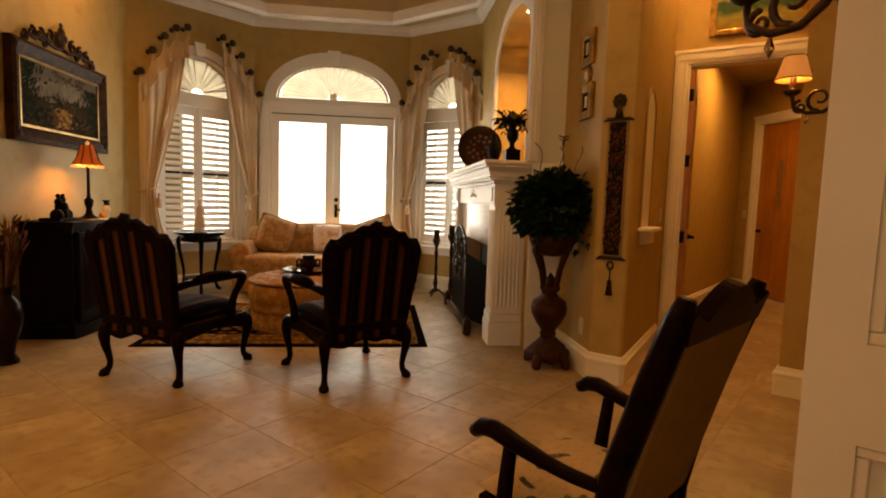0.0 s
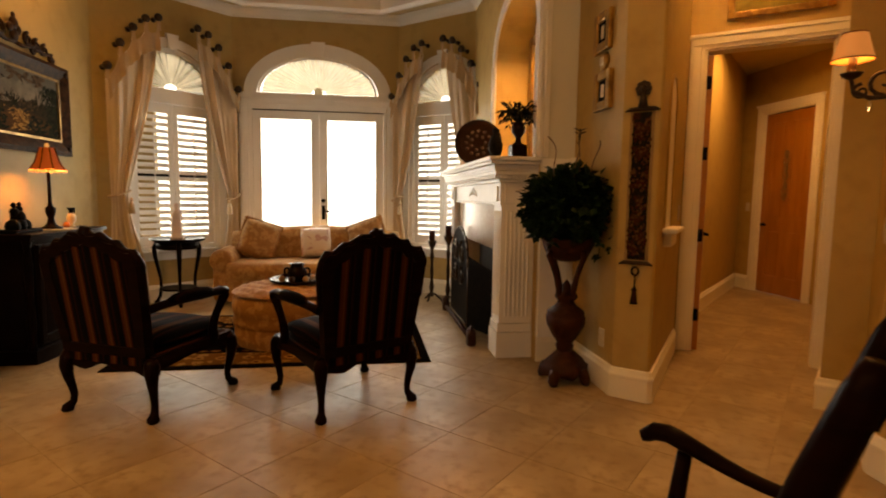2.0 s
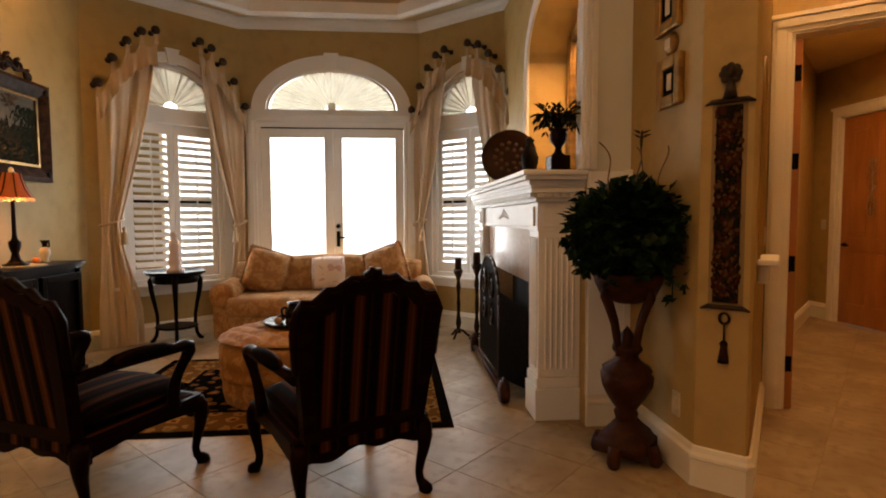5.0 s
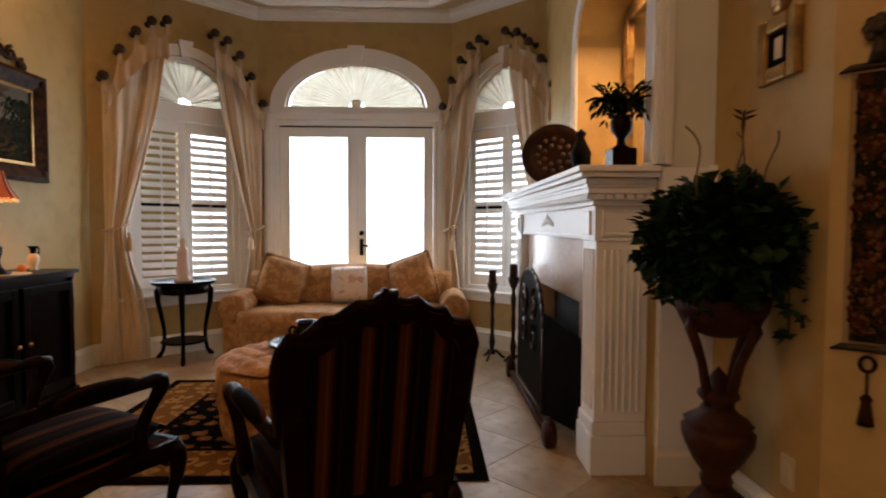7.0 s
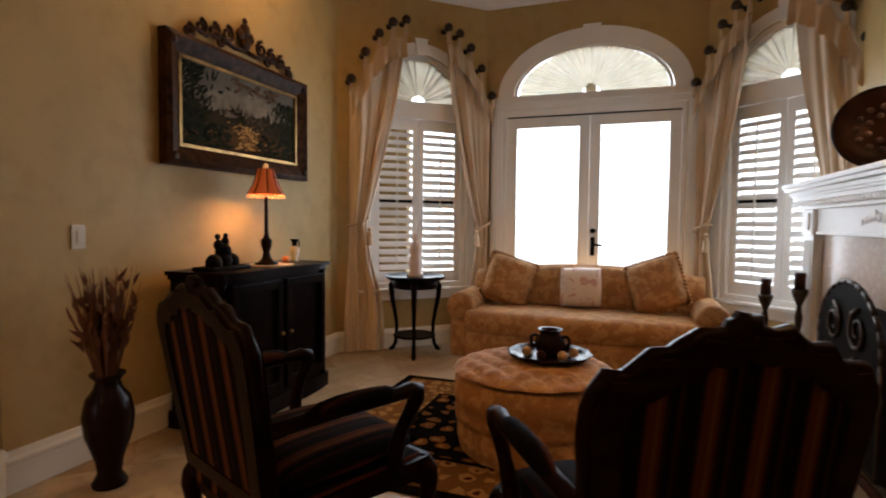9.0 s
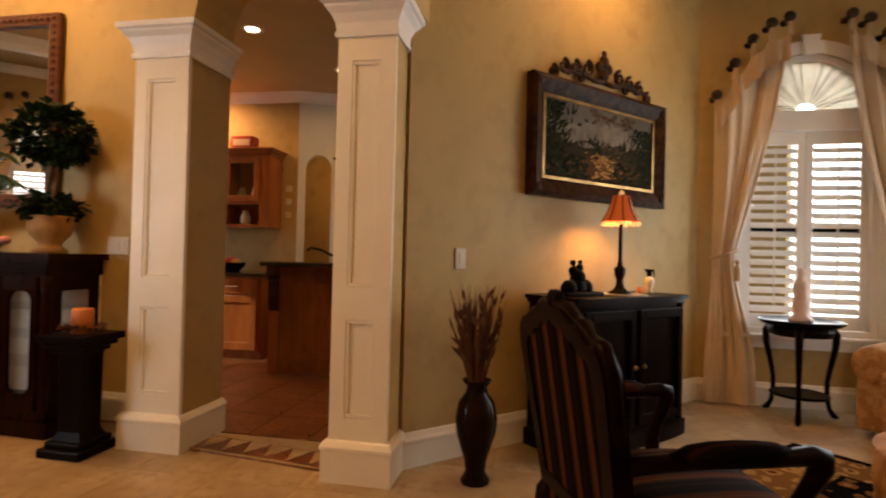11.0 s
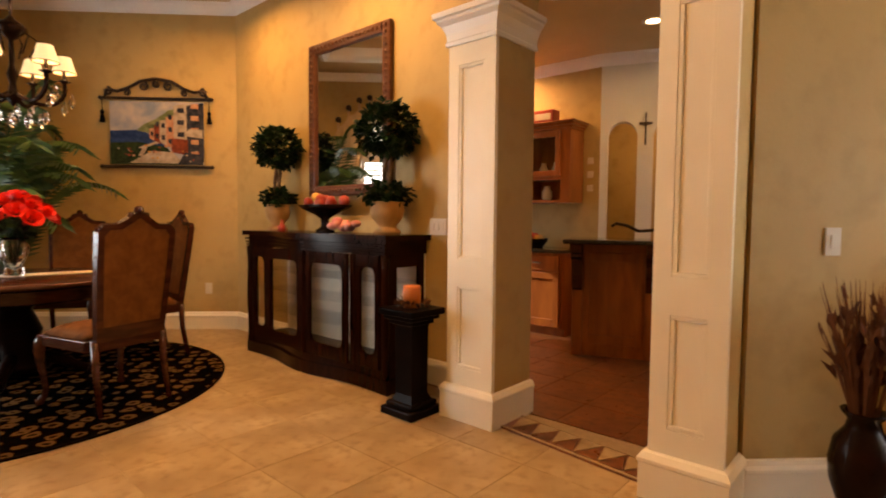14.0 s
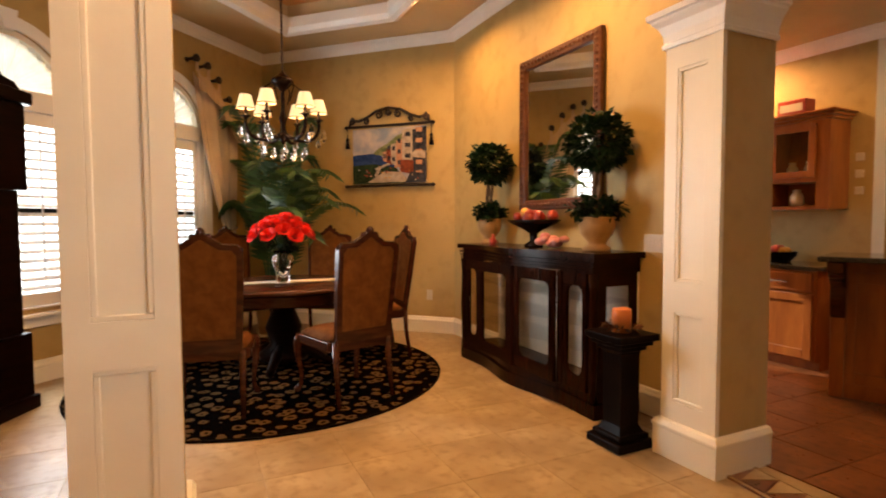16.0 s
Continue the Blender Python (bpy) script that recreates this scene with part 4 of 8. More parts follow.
# ---- sitting room ----
def cabriole(x, y, z, out, h, fat=0.03):
    """Points and radii of an S-curved leg that bows towards out and ends in a scrolled foot."""
    o = Vector((out[0], out[1], 0)).normalized()
    rows = ((0.0, 1.0, 1.25), (0.016, 0.90, 1.45), (0.024, 0.78, 1.3), (0.018, 0.60, 1.0), (0.002, 0.42, 0.78), (-0.008, 0.26, 0.68), (-0.002, 0.15, 0.72), (0.014, 0.10, 0.9), (0.026, 0.055, 1.2), (0.030, 0.022, 1.15), (0.028, 0.0, 0.8))
    return [Vector((x, y, h * k)) + o * d for d, k, _ in rows], [fat * f for _, _, f in rows]


def armchair(m, label):
    """Carved open-arm chair with striped covers; it faces +y."""
    ob = thing("armchair", m, label, "chair", "striped armchairs")
    zs = 0.34
    bm = bmesh.new()
    box(bm, -0.29, 0.29, -0.25, 0.32, zs, zs + 0.03, 0.01)
    cushion(bm, 0.58, 0.14, 0.60, pose(0, 0.04, zs + 0.07, 90), 10)
    part("seat", bm, STRIPE, ob, "striped seat cushion", smooth=True)
    # seat rails with carved aprons
    for nm, pts in (("front_rail", [(-0.31, 0.33), (0.31, 0.33)]), ("back_rail", [(-0.29, -0.27), (0.29, -0.27)])):
        bm = bmesh.new()
        y = pts[0][1]
        n = 16
        poly = [(-0.31, zs + 0.02), (0.31, zs + 0.02)] + [(0.31 - 0.62 * i / n, zs - 0.05 - 0.035 * abs(math.cos(math.pi * i / n)) - 0.012 * math.sin(6 * math.pi * i / n)) for i in range(n + 1)]
        plate(bm, poly[::-1], y - 0.02, y + 0.02)
        part(nm, bm, MAHOG, ob)
    bm = bmesh.new()
    box(bm, -0.262, 0.262, -0.306, -0.289, zs - 0.035, zs + 0.06, 0.006)
    part("rear_band", bm, STRIPE, ob)
    for sx in (-1, 1):
        bm = bmesh.new()
        plate(bm, [(-0.27, zs + 0.02), (-0.27, zs - 0.06), (0.0, zs - 0.035), (0.33, zs - 0.06), (0.33, zs + 0.02)], -0.018, 0.018, pose(sx * 0.30, 0, 0, 0, 0, 90))
        part("side_rail", bm, MAHOG, ob)
    for x, y, o in ((-0.28, -0.27, (-0.5, -1)), (0.28, -0.27, (0.5, -1)), (-0.30, 0.32, (-0.7, 1)), (0.30, 0.32, (0.7, 1))):
        bm = bmesh.new()
        p, rad = cabriole(x, y, zs, o, zs, 0.028)
        tube(bm, p, rad, 10)
        part("leg", bm, MAHOG, ob, smooth=True)
    # back, leaning a little
    lean = pose(0, -0.28, zs, 9)
    hgt = 0.64
    crest = [(-0.285 + 0.57 * i / 18, hgt - 0.052 + 0.10 * math.sin(math.pi * i / 18) ** 1.2 + 0.010 * math.cos(i * 2.1)) for i in range(19)]
    out = [(-0.275, 0.02), (-0.285, hgt * 0.2), (-0.305, hgt * 0.5), (-0.317, hgt * 0.75), (-0.318, hgt - 0.11), (-0.308, hgt - 0.075)] + crest + [(0.308, hgt - 0.075), (0.318, hgt - 0.11), (0.317, hgt * 0.75), (0.305, hgt * 0.5), (0.285, hgt * 0.2), (0.275, 0.02)]
    inn = [(x * 0.80, 0.075 + (z - 0.02) * 0.83) for x, z in out]
    bm = bmesh.new()
    for i in range(len(out)):
        j = (i + 1) % len(out)
        plate(bm, [out[i], out[j], inn[j], inn[i]], -0.028, 0.03, lean)
    bmesh.ops.remove_doubles(bm, verts=bm.verts[:], dist=1e-4)
    part("back_frame", bm, MAHOG, ob)
    bm = bmesh.new()
    edge = [lean @ Vector((x, 0, z - 0.004)) for x, z in out[2:-2]]
    tube(bm, edge, [0.020 + 0.006 * math.sin(1.9 * i) ** 2 for i in range(len(edge))], 8)
    part("carved_edge", bm, MAHOG, ob, "carved rounded edge", smooth=True)
    bm = bmesh.new()
    lathe(bm, [(0.0, 0.03), (0.026, 0.024), (0.044, 0.008), (0.04, -0.02), (0, -0.026)], 20, wave=0.14, lobes=7)
    bmesh.ops.transform(bm, matrix=lean @ pose(0, 0, hgt + 0.043, 90), verts=bm.verts[:])
    part("carved_shell", bm, MAHOG, ob, smooth=True)
    bm = bmesh.new()
    plate(bm, [(x * 1.03, z) for x, z in inn], -0.022, 0.012, lean)
    part("backrest_rear", bm, STRIPE, ob)
    bm = bmesh.new()
    cushion(bm, 0.52, 0.10, hgt * 0.82, lean @ pose(0, 0.03, 0.09 + hgt * 0.4), 8)
    part("backrest", bm, STRIPE, ob, "striped padded backrest", smooth=True)
    for sx in (-1, 1):
        bm = bmesh.new()
        pts = bez((sx * 0.30, -0.30, 0.62), (sx * 0.335, -0.12, 0.655), (sx * 0.352, 0.08, 0.635), (sx * 0.348, 0.20, 0.645), 7) + bez((sx * 0.348, 0.232, 0.635), (sx * 0.348, 0.262, 0.58), (sx * 0.33, 0.12, 0.52), (sx * 0.315, 0.17, 0.35), 7)
        tube(bm, pts, [0.024] * 7 + [0.028, 0.036, 0.033, 0.027, 0.024, 0.023, 0.025, 0.028, 0.032], 10)
        part("arm", bm, MAHOG, ob, smooth=True)
        bm = bmesh.new()
        tube(bm, bez((sx * 0.325, -0.2, 0.648), (sx * 0.34, -0.1, 0.668), (sx * 0.348, 0.05, 0.664), (sx * 0.346, 0.14, 0.655), 6), [0.012, 0.028, 0.032, 0.032, 0.030, 0.026, 0.012], 8)
        part("arm_pad", bm, STRIPE, ob, smooth=True)
    return ob


armchair(pose(-1.363, 3.726, 0, 0, 0, -23.5), "carved dark armchair with black and rust stripes turned to the ottoman")
armchair(pose(-0.206, 3.63, 0, 0, 0, 28.3), "carved dark armchair with black and rust stripes beside the fireplace")

# rug under the ottoman
ob = thing("area_rug", pose(-0.75, 5.1, 0), "black and gold floral area rug under the ottoman", "rug")
for nm, x, y, z0, z1, mt in (("border_edge", 1.15, 0.86, 0.0, 0.008, RUG_EDGE), ("floral_border", 1.08, 0.79, 0.0, 0.0105, RUG_BAND), ("inner_edge", 0.76, 0.50, 0.0, 0.0125, RUG_EDGE), ("field", 0.73, 0.47, 0.0, 0.0145, RUG_FIELD)):
    bm = bmesh.new()
    box(bm, -x, x, -y, y, z0, z1)
    part(nm, bm, mt, ob)

# ottoman
ob = thing("ottoman", pose(-0.74, 4.98, 0.0145), "round tufted gold damask ottoman with a pleated skirt", "ottoman")
bm = bmesh.new()
n = 96
prof = [(0.40, 0.0), (0.415, 0.06), (0.415, 0.16)]
rings = []
for r, z in prof:
    rings.append([bm.verts.new((r * (1 + (0.02 if (i // 2) % 8 == 0 else 0)) * math.cos(2 * math.pi * i / n), r * (1 + (0.02 if (i // 2) % 8 == 0 else 0)) * math.sin(2 * math.pi * i / n), z)) for i in range(n)])
for a, b in zip(rings, rings[1:]):
    for i in range(n):
        bm.faces.new((a[i], a[(i + 1) % n], b[(i + 1) % n], b[i]))
part("skirt", bm, DAMASK, ob)
bm = bmesh.new()
lathe(bm, [(0.40, 0.15), (0.425, 0.16), (0.43, 0.20), (0.42, 0.24), (0.428, 0.25), (0.435, 0.30), (0.43, 0.37), (0.41, 0.40)], 48)
part("body", bm, DAMASK, ob, smooth=True)
bm = bmesh.new()
rr = [0.4349 * (i / 22) ** 0.8 for i in range(23)]
rows_ = []
for r in rr:
    ring = []
    for i in range(96):
        a = 2 * math.pi * i / 96
        x, y = r * math.cos(a), r * math.sin(a)
        tuft = abs(math.cos((x + y) * 21)) * abs(math.cos((x - y) * 21))
        ring.append(bm.verts.new((x, y, 0.392 + 0.090 * (1 - (r / 0.45) ** 4) ** 0.5 + 0.022 * (tuft ** 0.5 - 1) * min(1, (0.46 - r) * 14))))
    rows_.append(ring)
for a, b in zip(rows_, rows_[1:]):
    for i in range(96):
        bm.faces.new((a[i], a[(i + 1) % 96], b[(i + 1) % 96], b[i]))
bmesh.ops.remove_doubles(bm, verts=bm.verts[:], dist=1e-5)
part("tufted_top", bm, DAMASK, ob, smooth=True)
ob = thing("serving_tray", pose(-0.66, 5.02, 0.492), "round dark scalloped tray on the ottoman", "tray")
bm = bmesh.new()
lathe(bm, [(0.0, 0.006), (0.17, 0.006), (0.20, 0.02), (0.225, 0.035), (0.23, 0.03), (0.205, 0.008), (0.16, 0.0)], 40, wave=0.03, lobes=12)
part("tray_body", bm, BRONZE, ob, smooth=True)
for k in range(7):
    a = 0.9 * k
    bm = bmesh.new()
    bmesh.ops.create_uvsphere(bm, u_segments=10, v_segments=8, radius=0.028, matrix=pose(0.13 * math.cos(a), 0.12 * math.sin(a), 0.034))
    o2 = part("potpourri_ball", bm, CARVED if k % 2 else CLAY, None, smooth=True)
    o2.matrix_world = pose(-0.66, 5.02, 0.494)
    tagged(o2, "woven decorative ball lying in the tray", "ornament", "decorative balls")
ob = thing("teapot", pose(-0.66, 5.03, 0.498), "dark glazed pot with a flared rim on the tray", "pot")
bm = bmesh.new()
lathe(bm, [(0.05, 0), (0.07, 0.02), (0.085, 0.06), (0.078, 0.10), (0.055, 0.125), (0.06, 0.145), (0.07, 0.15), (0.055, 0.148), (0.045, 0.12)], 24)
part("body", bm, BRONZE, ob, smooth=True)
for s in (-1, 1):
    bm = bmesh.new()
    tube(bm, bez((s * 0.07, 0, 0.11), (s * 0.12, 0, 0.13), (s * 0.11, 0, 0.05), (s * 0.08, 0, 0.05), 7), 0.009)
    part("handle", bm, BRONZE, ob)

# sofa: curved back, loose pillows
ob = thing("sofa", pose(-0.65, 6.80, 0), "gold damask camelback sofa with rolled arms", "sofa")
bm = bmesh.new()
n = 24
fr = [(-0.92 + 1.84 * i / n, -0.40 - 0.10 * math.sin(math.pi * i / n)) for i in range(n + 1)]
prism(bm, [(0.95, 0.25)] + [(-0.95, 0.25)] + fr, 0.06, 0.30)
part("base", bm, DAMASK, ob)
bm = bmesh.new()
rings = []
for z, k in ((0.30, 0.0), (0.33, 0.025), (0.42, 0.03), (0.47, 0.0), (0.485, -0.05)):
    rings.append([bm.verts.new((x * (1 + k * 0.2), y - k, z + (0.01 * math.sin(math.pi * i / n) if z > 0.4 else 0))) for i, (x, y) in enumerate(fr)] + [bm.verts.new((0.90, 0.18, z)), bm.verts.new((-0.90, 0.18, z))])
for a, b in zip(rings, rings[1:]):
    for i in range(len(a)):
        bm.faces.new((a[i], a[(i + 1) % len(a)], b[(i + 1) % len(a)], b[i]))
bm.faces.new(rings[-1])
part("seat_cushion", bm, DAMASK, ob, smooth=True)
bm = bmesh.new()
sec = []
for i in range(n + 1):
    s = i / n
    x = -0.98 + 1.96 * s
    top = 0.78 + 0.07 * math.sin(math.pi * s)
    y = 0.30 - 0.12 * (2 * s - 1) ** 2
    sec.append([bm.verts.new((x, y + dy, z)) for dy, z in ((0.10, 0.06), (0.13, top - 0.06), (0.09, top), (0.02, top + 0.01), (-0.05, top - 0.03), (-0.09, top - 0.12), (-0.08, 0.40), (-0.06, 0.06))])
for a, b in zip(sec, sec[1:]):
    for i in range(8):
        bm.faces.new((a[i], a[(i + 1) % 8], b[(i + 1) % 8], b[i]))
bm.faces.new(sec[0]), bm.faces.new(sec[-1][::-1])
part("backrest", bm, DAMASK, ob, smooth=True)
for s in (-1, 1):
    bm = bmesh.new()
    lathe(bm, [(0.0, -0.005), (0.07, 0.0), (0.115, 0.015), (0.13, 0.04), (0.13, 0.52), (0.10, 0.56), (0, 0.57)], 20)
    bmesh.ops.transform(bm, matrix=pose(s * 0.99, -0.36, 0.50, -90, 0, 0), verts=bm.verts[:])
    box(bm, s * 0.99 - 0.10, s * 0.99 + 0.10, -0.33, 0.22, 0.06, 0.50, 0.03)
    part("arm", bm, DAMASK, ob, "rolled arm", smooth=True)
for sx in (-0.85, 0.85):
    for sy in (-0.36, 0.2):
        bm = bmesh.new()
        lathe(bm, [(0.02, 0), (0.035, 0.06), (0.03, 0.07)], 12, (sx, sy, 0))
        part("foot", bm, MAHOG, ob)
for x, rz, ry, mt, sz, lab in ((-0.66, 14, 18, DAMASK, 0.44, "gold damask throw pillow with a fringe leaning on the sofa"), (-0.02, 2, -2, PILLOW, 0.36, "ivory embroidered square pillow on the sofa"), (0.60, -16, -20, DAMASK, 0.46, "gold damask throw pillow with a fringe leaning on the sofa")):
    pl = thing("throw_pillow", pose(-0.65 + x, 6.92 - 0.06 * abs(x), 0.487 + sz * 0.5, -14, ry, rz), lab, "pillow", "sofa pillows")
    bm = bmesh.new()
    cushion(bm, sz, 0.16, sz, Matrix.Identity(4), 12)
    part("pillow_cover", bm, mt, pl, smooth=True)
    if mt is DAMASK:
        bm = bmesh.new()
        h_ = sz / 2
        cor = [(-h_, -h_), (h_, -h_), (h_, h_), (-h_, h_)]
        for (a, b), (c, d) in zip(cor, cor[1:] + cor[:1]):
            for i in range(14):
                t_ = (i + 0.5) / 14
                px_, pz_ = a + (c - a) * t_, b + (d - b) * t_
                bmesh.ops.create_uvsphere(bm, u_segments=6, v_segments=4, radius=0.016, matrix=pose(px_ * 0.99, 0, pz_ * 0.99))
        part("fringe", bm, DAMASK, pl, "gold tassel fringe", smooth=True)

# side table with figurine
ob = thing("side_table", pose(-2.14, 6.63, 0), "small black lacquered table with a scalloped top", "table")
bm = bmesh.new()
lathe(bm, [(0.0, 0.70), (0.24, 0.70), (0.27, 0.715), (0.285, 0.735), (0.275, 0.738), (0.25, 0.722), (0.0, 0.72)], 40, wave=0.04, lobes=6)
part("tabletop", bm, EBONY, ob, smooth=True)
bm = bmesh.new()
lathe(bm, [(0.20, 0.62), (0.215, 0.66), (0.20, 0.70)], 24, wave=0.03, lobes=4)
part("apron", bm, EBONY, ob)
bm = bmesh.new()
lathe(bm, [(0.0, 0.17), (0.19, 0.17), (0.20, 0.18), (0.19, 0.19), (0.0, 0.19)], 24)
part("shelf", bm, EBONY, ob)
for a in (-69, 51, 171):
    c_, s_ = math.cos(radians(a)), math.sin(radians(a))
    bm = bmesh.new()
    tube(bm, [(c_ * r, s_ * r, z) for r, z in ((0.17, 0.70), (0.225, 0.685), (0.262, 0.63), (0.258, 0.54), (0.225, 0.40), (0.200, 0.28), (0.198, 0.17), (0.215, 0.08), (0.245, 0.03), (0.275, 0.016))], [0.022, 0.026, 0.028, 0.024, 0.020, 0.017, 0.017, 0.018, 0.022, 0.016], 8)
    part("leg", bm, EBONY, ob, smooth=True)
bm = bmesh.new()
lathe(bm, [(0.075, 0), (0.08, 0.03), (0.05, 0.05), (0.06, 0.12), (0.045, 0.2), (0.055, 0.27), (0.04, 0.31), (0.018, 0.335), (0.028, 0.365), (0.022, 0.395), (0, 0.41)], 14, wave=0.12, lobes=3)
st = part("figurine", bm, PINK, None, smooth=True)
st.matrix_world = pose(-2.14, 6.63, 0.72)
tagged(st, "pale pink porcelain figurine on the black table", "statue")

# chest against the ochre wall
ob = thing("chest", pose(-2.80, 5.0, 0), "black carved bow-fronted chest against the ochre wall", "chest")
n = 20
bow = [(0.40 + 0.035 * math.sin(math.pi * i / n) + 0.01 * math.sin(3 * math.pi * i / n), -0.52 + 1.04 * i / n) for i in range(n + 1)]
bm = bmesh.new()
prism(bm, [(0, 0.52), (0, -0.52)] + [(x - 0.03, y * 0.97) for x, y in bow], 0.10, 0.88)
part("body", bm, EBONY, ob)
bm = bmesh.new()
prism(bm, [(0, 0.56), (0, -0.56)] + [(x + 0.02, y * 1.06) for x, y in bow], 0.905, 0.93)
prism(bm, [(0, 0.54), (0, -0.54)] + [(x, y * 1.02) for x, y in bow], 0.88, 0.905)
part("chest_top", bm, MAHOG, ob, "dark polished top")
bm = bmesh.new()
prism(bm, [(0, 0.55), (0, -0.55)] + [(x + 0.01, y * 1.04) for x, y in bow], 0.0, 0.10)
part("plinth", bm, EBONY, ob)
for y0, y1 in ((-0.48, -0.02), (0.02, 0.48)):
    bm = bmesh.new()
    for a, b, c, d in ((y0, y0 + 0.05, 0.13, 0.85), (y1 - 0.05, y1, 0.13, 0.85), (y0 + 0.05, y1 - 0.05, 0.13, 0.19), (y0 + 0.05, y1 - 0.05, 0.79, 0.85)):
        box(bm, 0.395, 0.425, a, b, c, d, 0.005)
    dd = part("door", bm, EBONY, ob)
    bm = bmesh.new()
    bmesh.ops.create_uvsphere(bm, u_segments=10, v_segments=8, radius=0.014, matrix=pose(0.44, y1 - 0.025 if y0 < 0 else y0 + 0.025, 0.5))
    part("knob", bm, GOLD, dd)
for y in (-0.53, 0.53):
    bm = bmesh.new()
    lathe(bm, [(0.03, 0.1), (0.022, 0.16), (0.03, 0.3), (0.022, 0.5), (0.03, 0.7), (0.02, 0.82), (0.032, 0.88)], 12, (0.37, y * 0.97, 0))
    part("corner_post", bm, EBONY, ob, smooth=True)


def table_lamp(m):
    ob = thing("table_lamp", m, "lit bronze table lamp with a beaded amber shade on the chest", "lamp")
    bm = bmesh.new()
    lathe(bm, [(0.075, 0), (0.078, 0.012), (0.05, 0.025), (0.03, 0.05), (0.022, 0.09), (0.035, 0.13), (0.038, 0.17), (0.02, 0.185), (0.014, 0.22), (0.012, 0.45), (0.016, 0.46)], 20)
    part("stem", bm, BRONZE, ob, smooth=True)
    bm = bmesh.new()
    n = 24
    for (r0, z0), (r1, z1) in (((0.118, 0.475), (0.084, 0.53)), ((0.084, 0.53), (0.062, 0.60)), ((0.062, 0.60), (0.05, 0.645))):
        for i in range(n):
            a, b = 2 * math.pi * i / n, 2 * math.pi * (i + 1) / n
            bm.faces.new([bm.verts.new((r * math.cos(t), r * math.sin(t), z)) for r, t, z in ((r0, a, z0), (r0, b, z0), (r1, b, z1), (r1, a, z1))])
    bmesh.ops.remove_doubles(bm, verts=bm.verts[:], dist=1e-5)
    part("shade", bm, SHADE_GLOW, ob, "glowing amber silk shade", smooth=True)
    for i in range(8):
        a = 2 * math.pi * i / 8
        bm = bmesh.new()
        tube(bm, [(r * math.cos(a), r * math.sin(a), z) for r, z in ((0.120, 0.475), (0.086, 0.53), (0.064, 0.60), (0.052, 0.647))], 0.005, 5)
        part("shade_rib", bm, RUST, ob)
    bm = bmesh.new()
    for i in range(30):
        a = 2 * math.pi * i / 30
        bmesh.ops.create_uvsphere(bm, u_segments=6, v_segments=4, radius=0.0105, matrix=pose(0.117 * math.cos(a), 0.117 * math.sin(a), 0.463 - 0.006 * (i % 2)))
    part("bead_fringe", bm, SHADE_RIM, ob, "glowing cream bead fringe", smooth=True)
    bm = bmesh.new()
    lathe(bm, [(0.05, 0.643), (0.012, 0.65), (0.018, 0.662), (0.012, 0.676), (0, 0.685)], 12)
    part("finial", bm, SHADE_RIM, ob, smooth=True)
    return ob


table_lamp(pose(-2.57, 5.06, 0.93))
bulb("table_lamp_bulb", (-2.57, 5.06, 1.45), 12.0, (1.0, 0.50, 0.15), 0.03)
bm = bmesh.new()
lathe(bm, [(0.0, 0.004), (0.16, 0.004), (0.16, 0.0)], 32)
o2 = part("doily", bm, IVORY)
o2.matrix_world = pose(-2.56, 5.08, 0.931)
tagged(o2, "round ivory lace doily under the lamp", "doily")
ob = thing("bronze_group", pose(-2.58, 4.66, 0.93), "dark bronze ornamental sculpture on the chest", "ornament")
bm = bmesh.new()
for x, y, z, r in ((0, 0, 0.05, 0.06), (0.02, -0.09, 0.045, 0.05), (-0.01, 0.09, 0.045, 0.05), (0, 0.01, 0.11, 0.05), (0, -0.03, 0.15, 0.03), (0.0, -0.035, 0.2, 0.018), (0, 0.025, 0.17, 0.025), (0, 0.03, 0.205, 0.015)):
    bmesh.ops.create_uvsphere(bm, u_segments=10, v_segments=8, radius=r, matrix=pose(x, y, z) @ Matrix.Diagonal((1, 1, 1.1, 1)))
box(bm, -0.08, 0.08, -0.16, 0.16, 0, 0.025, 0.006)
part("sculpture", bm, BLACK, ob, smooth=True)
ob = thing("ewer", pose(-2.60, 5.42, 0.93), "small black and ivory ewer on the chest", "ewer")
bm = bmesh.new()
lathe(bm, [(0.03, 0), (0.018, 0.02), (0.035, 0.06), (0.036, 0.09), (0.02, 0.115)], 16)
part("body", bm, IVORY, ob, smooth=True)
bm = bmesh.new()
lathe(bm, [(0.02, 0.115), (0.016, 0.13), (0.022, 0.15), (0.035, 0.165), (0.02, 0.16)], 16)
tube(bm, bez((0.0, 0.02, 0.15), (0, 0.07, 0.17), (0, 0.06, 0.11), (0, 0.034, 0.1), 6), 0.005)
part("neck", bm, BLACK, ob)
ob = thing("amber_votive", pose(-2.56, 5.26, 0.93), "small glowing amber votive on the chest", "candle")
bm = bmesh.new()
lathe(bm, [(0.018, 0), (0.026, 0.02), (0.02, 0.045), (0, 0.05)], 12)
part("votive", bm, ORANGE_WAX, ob, smooth=True)


def scroll(bm, c, r, a0, a1, thick, plane="xz", r1=0.25):
    tube(bm, spiral(c, r, r * r1, a0, a1, 14, plane), [thick * (1 - 0.45 * i / 14) for i in range(15)], 6)


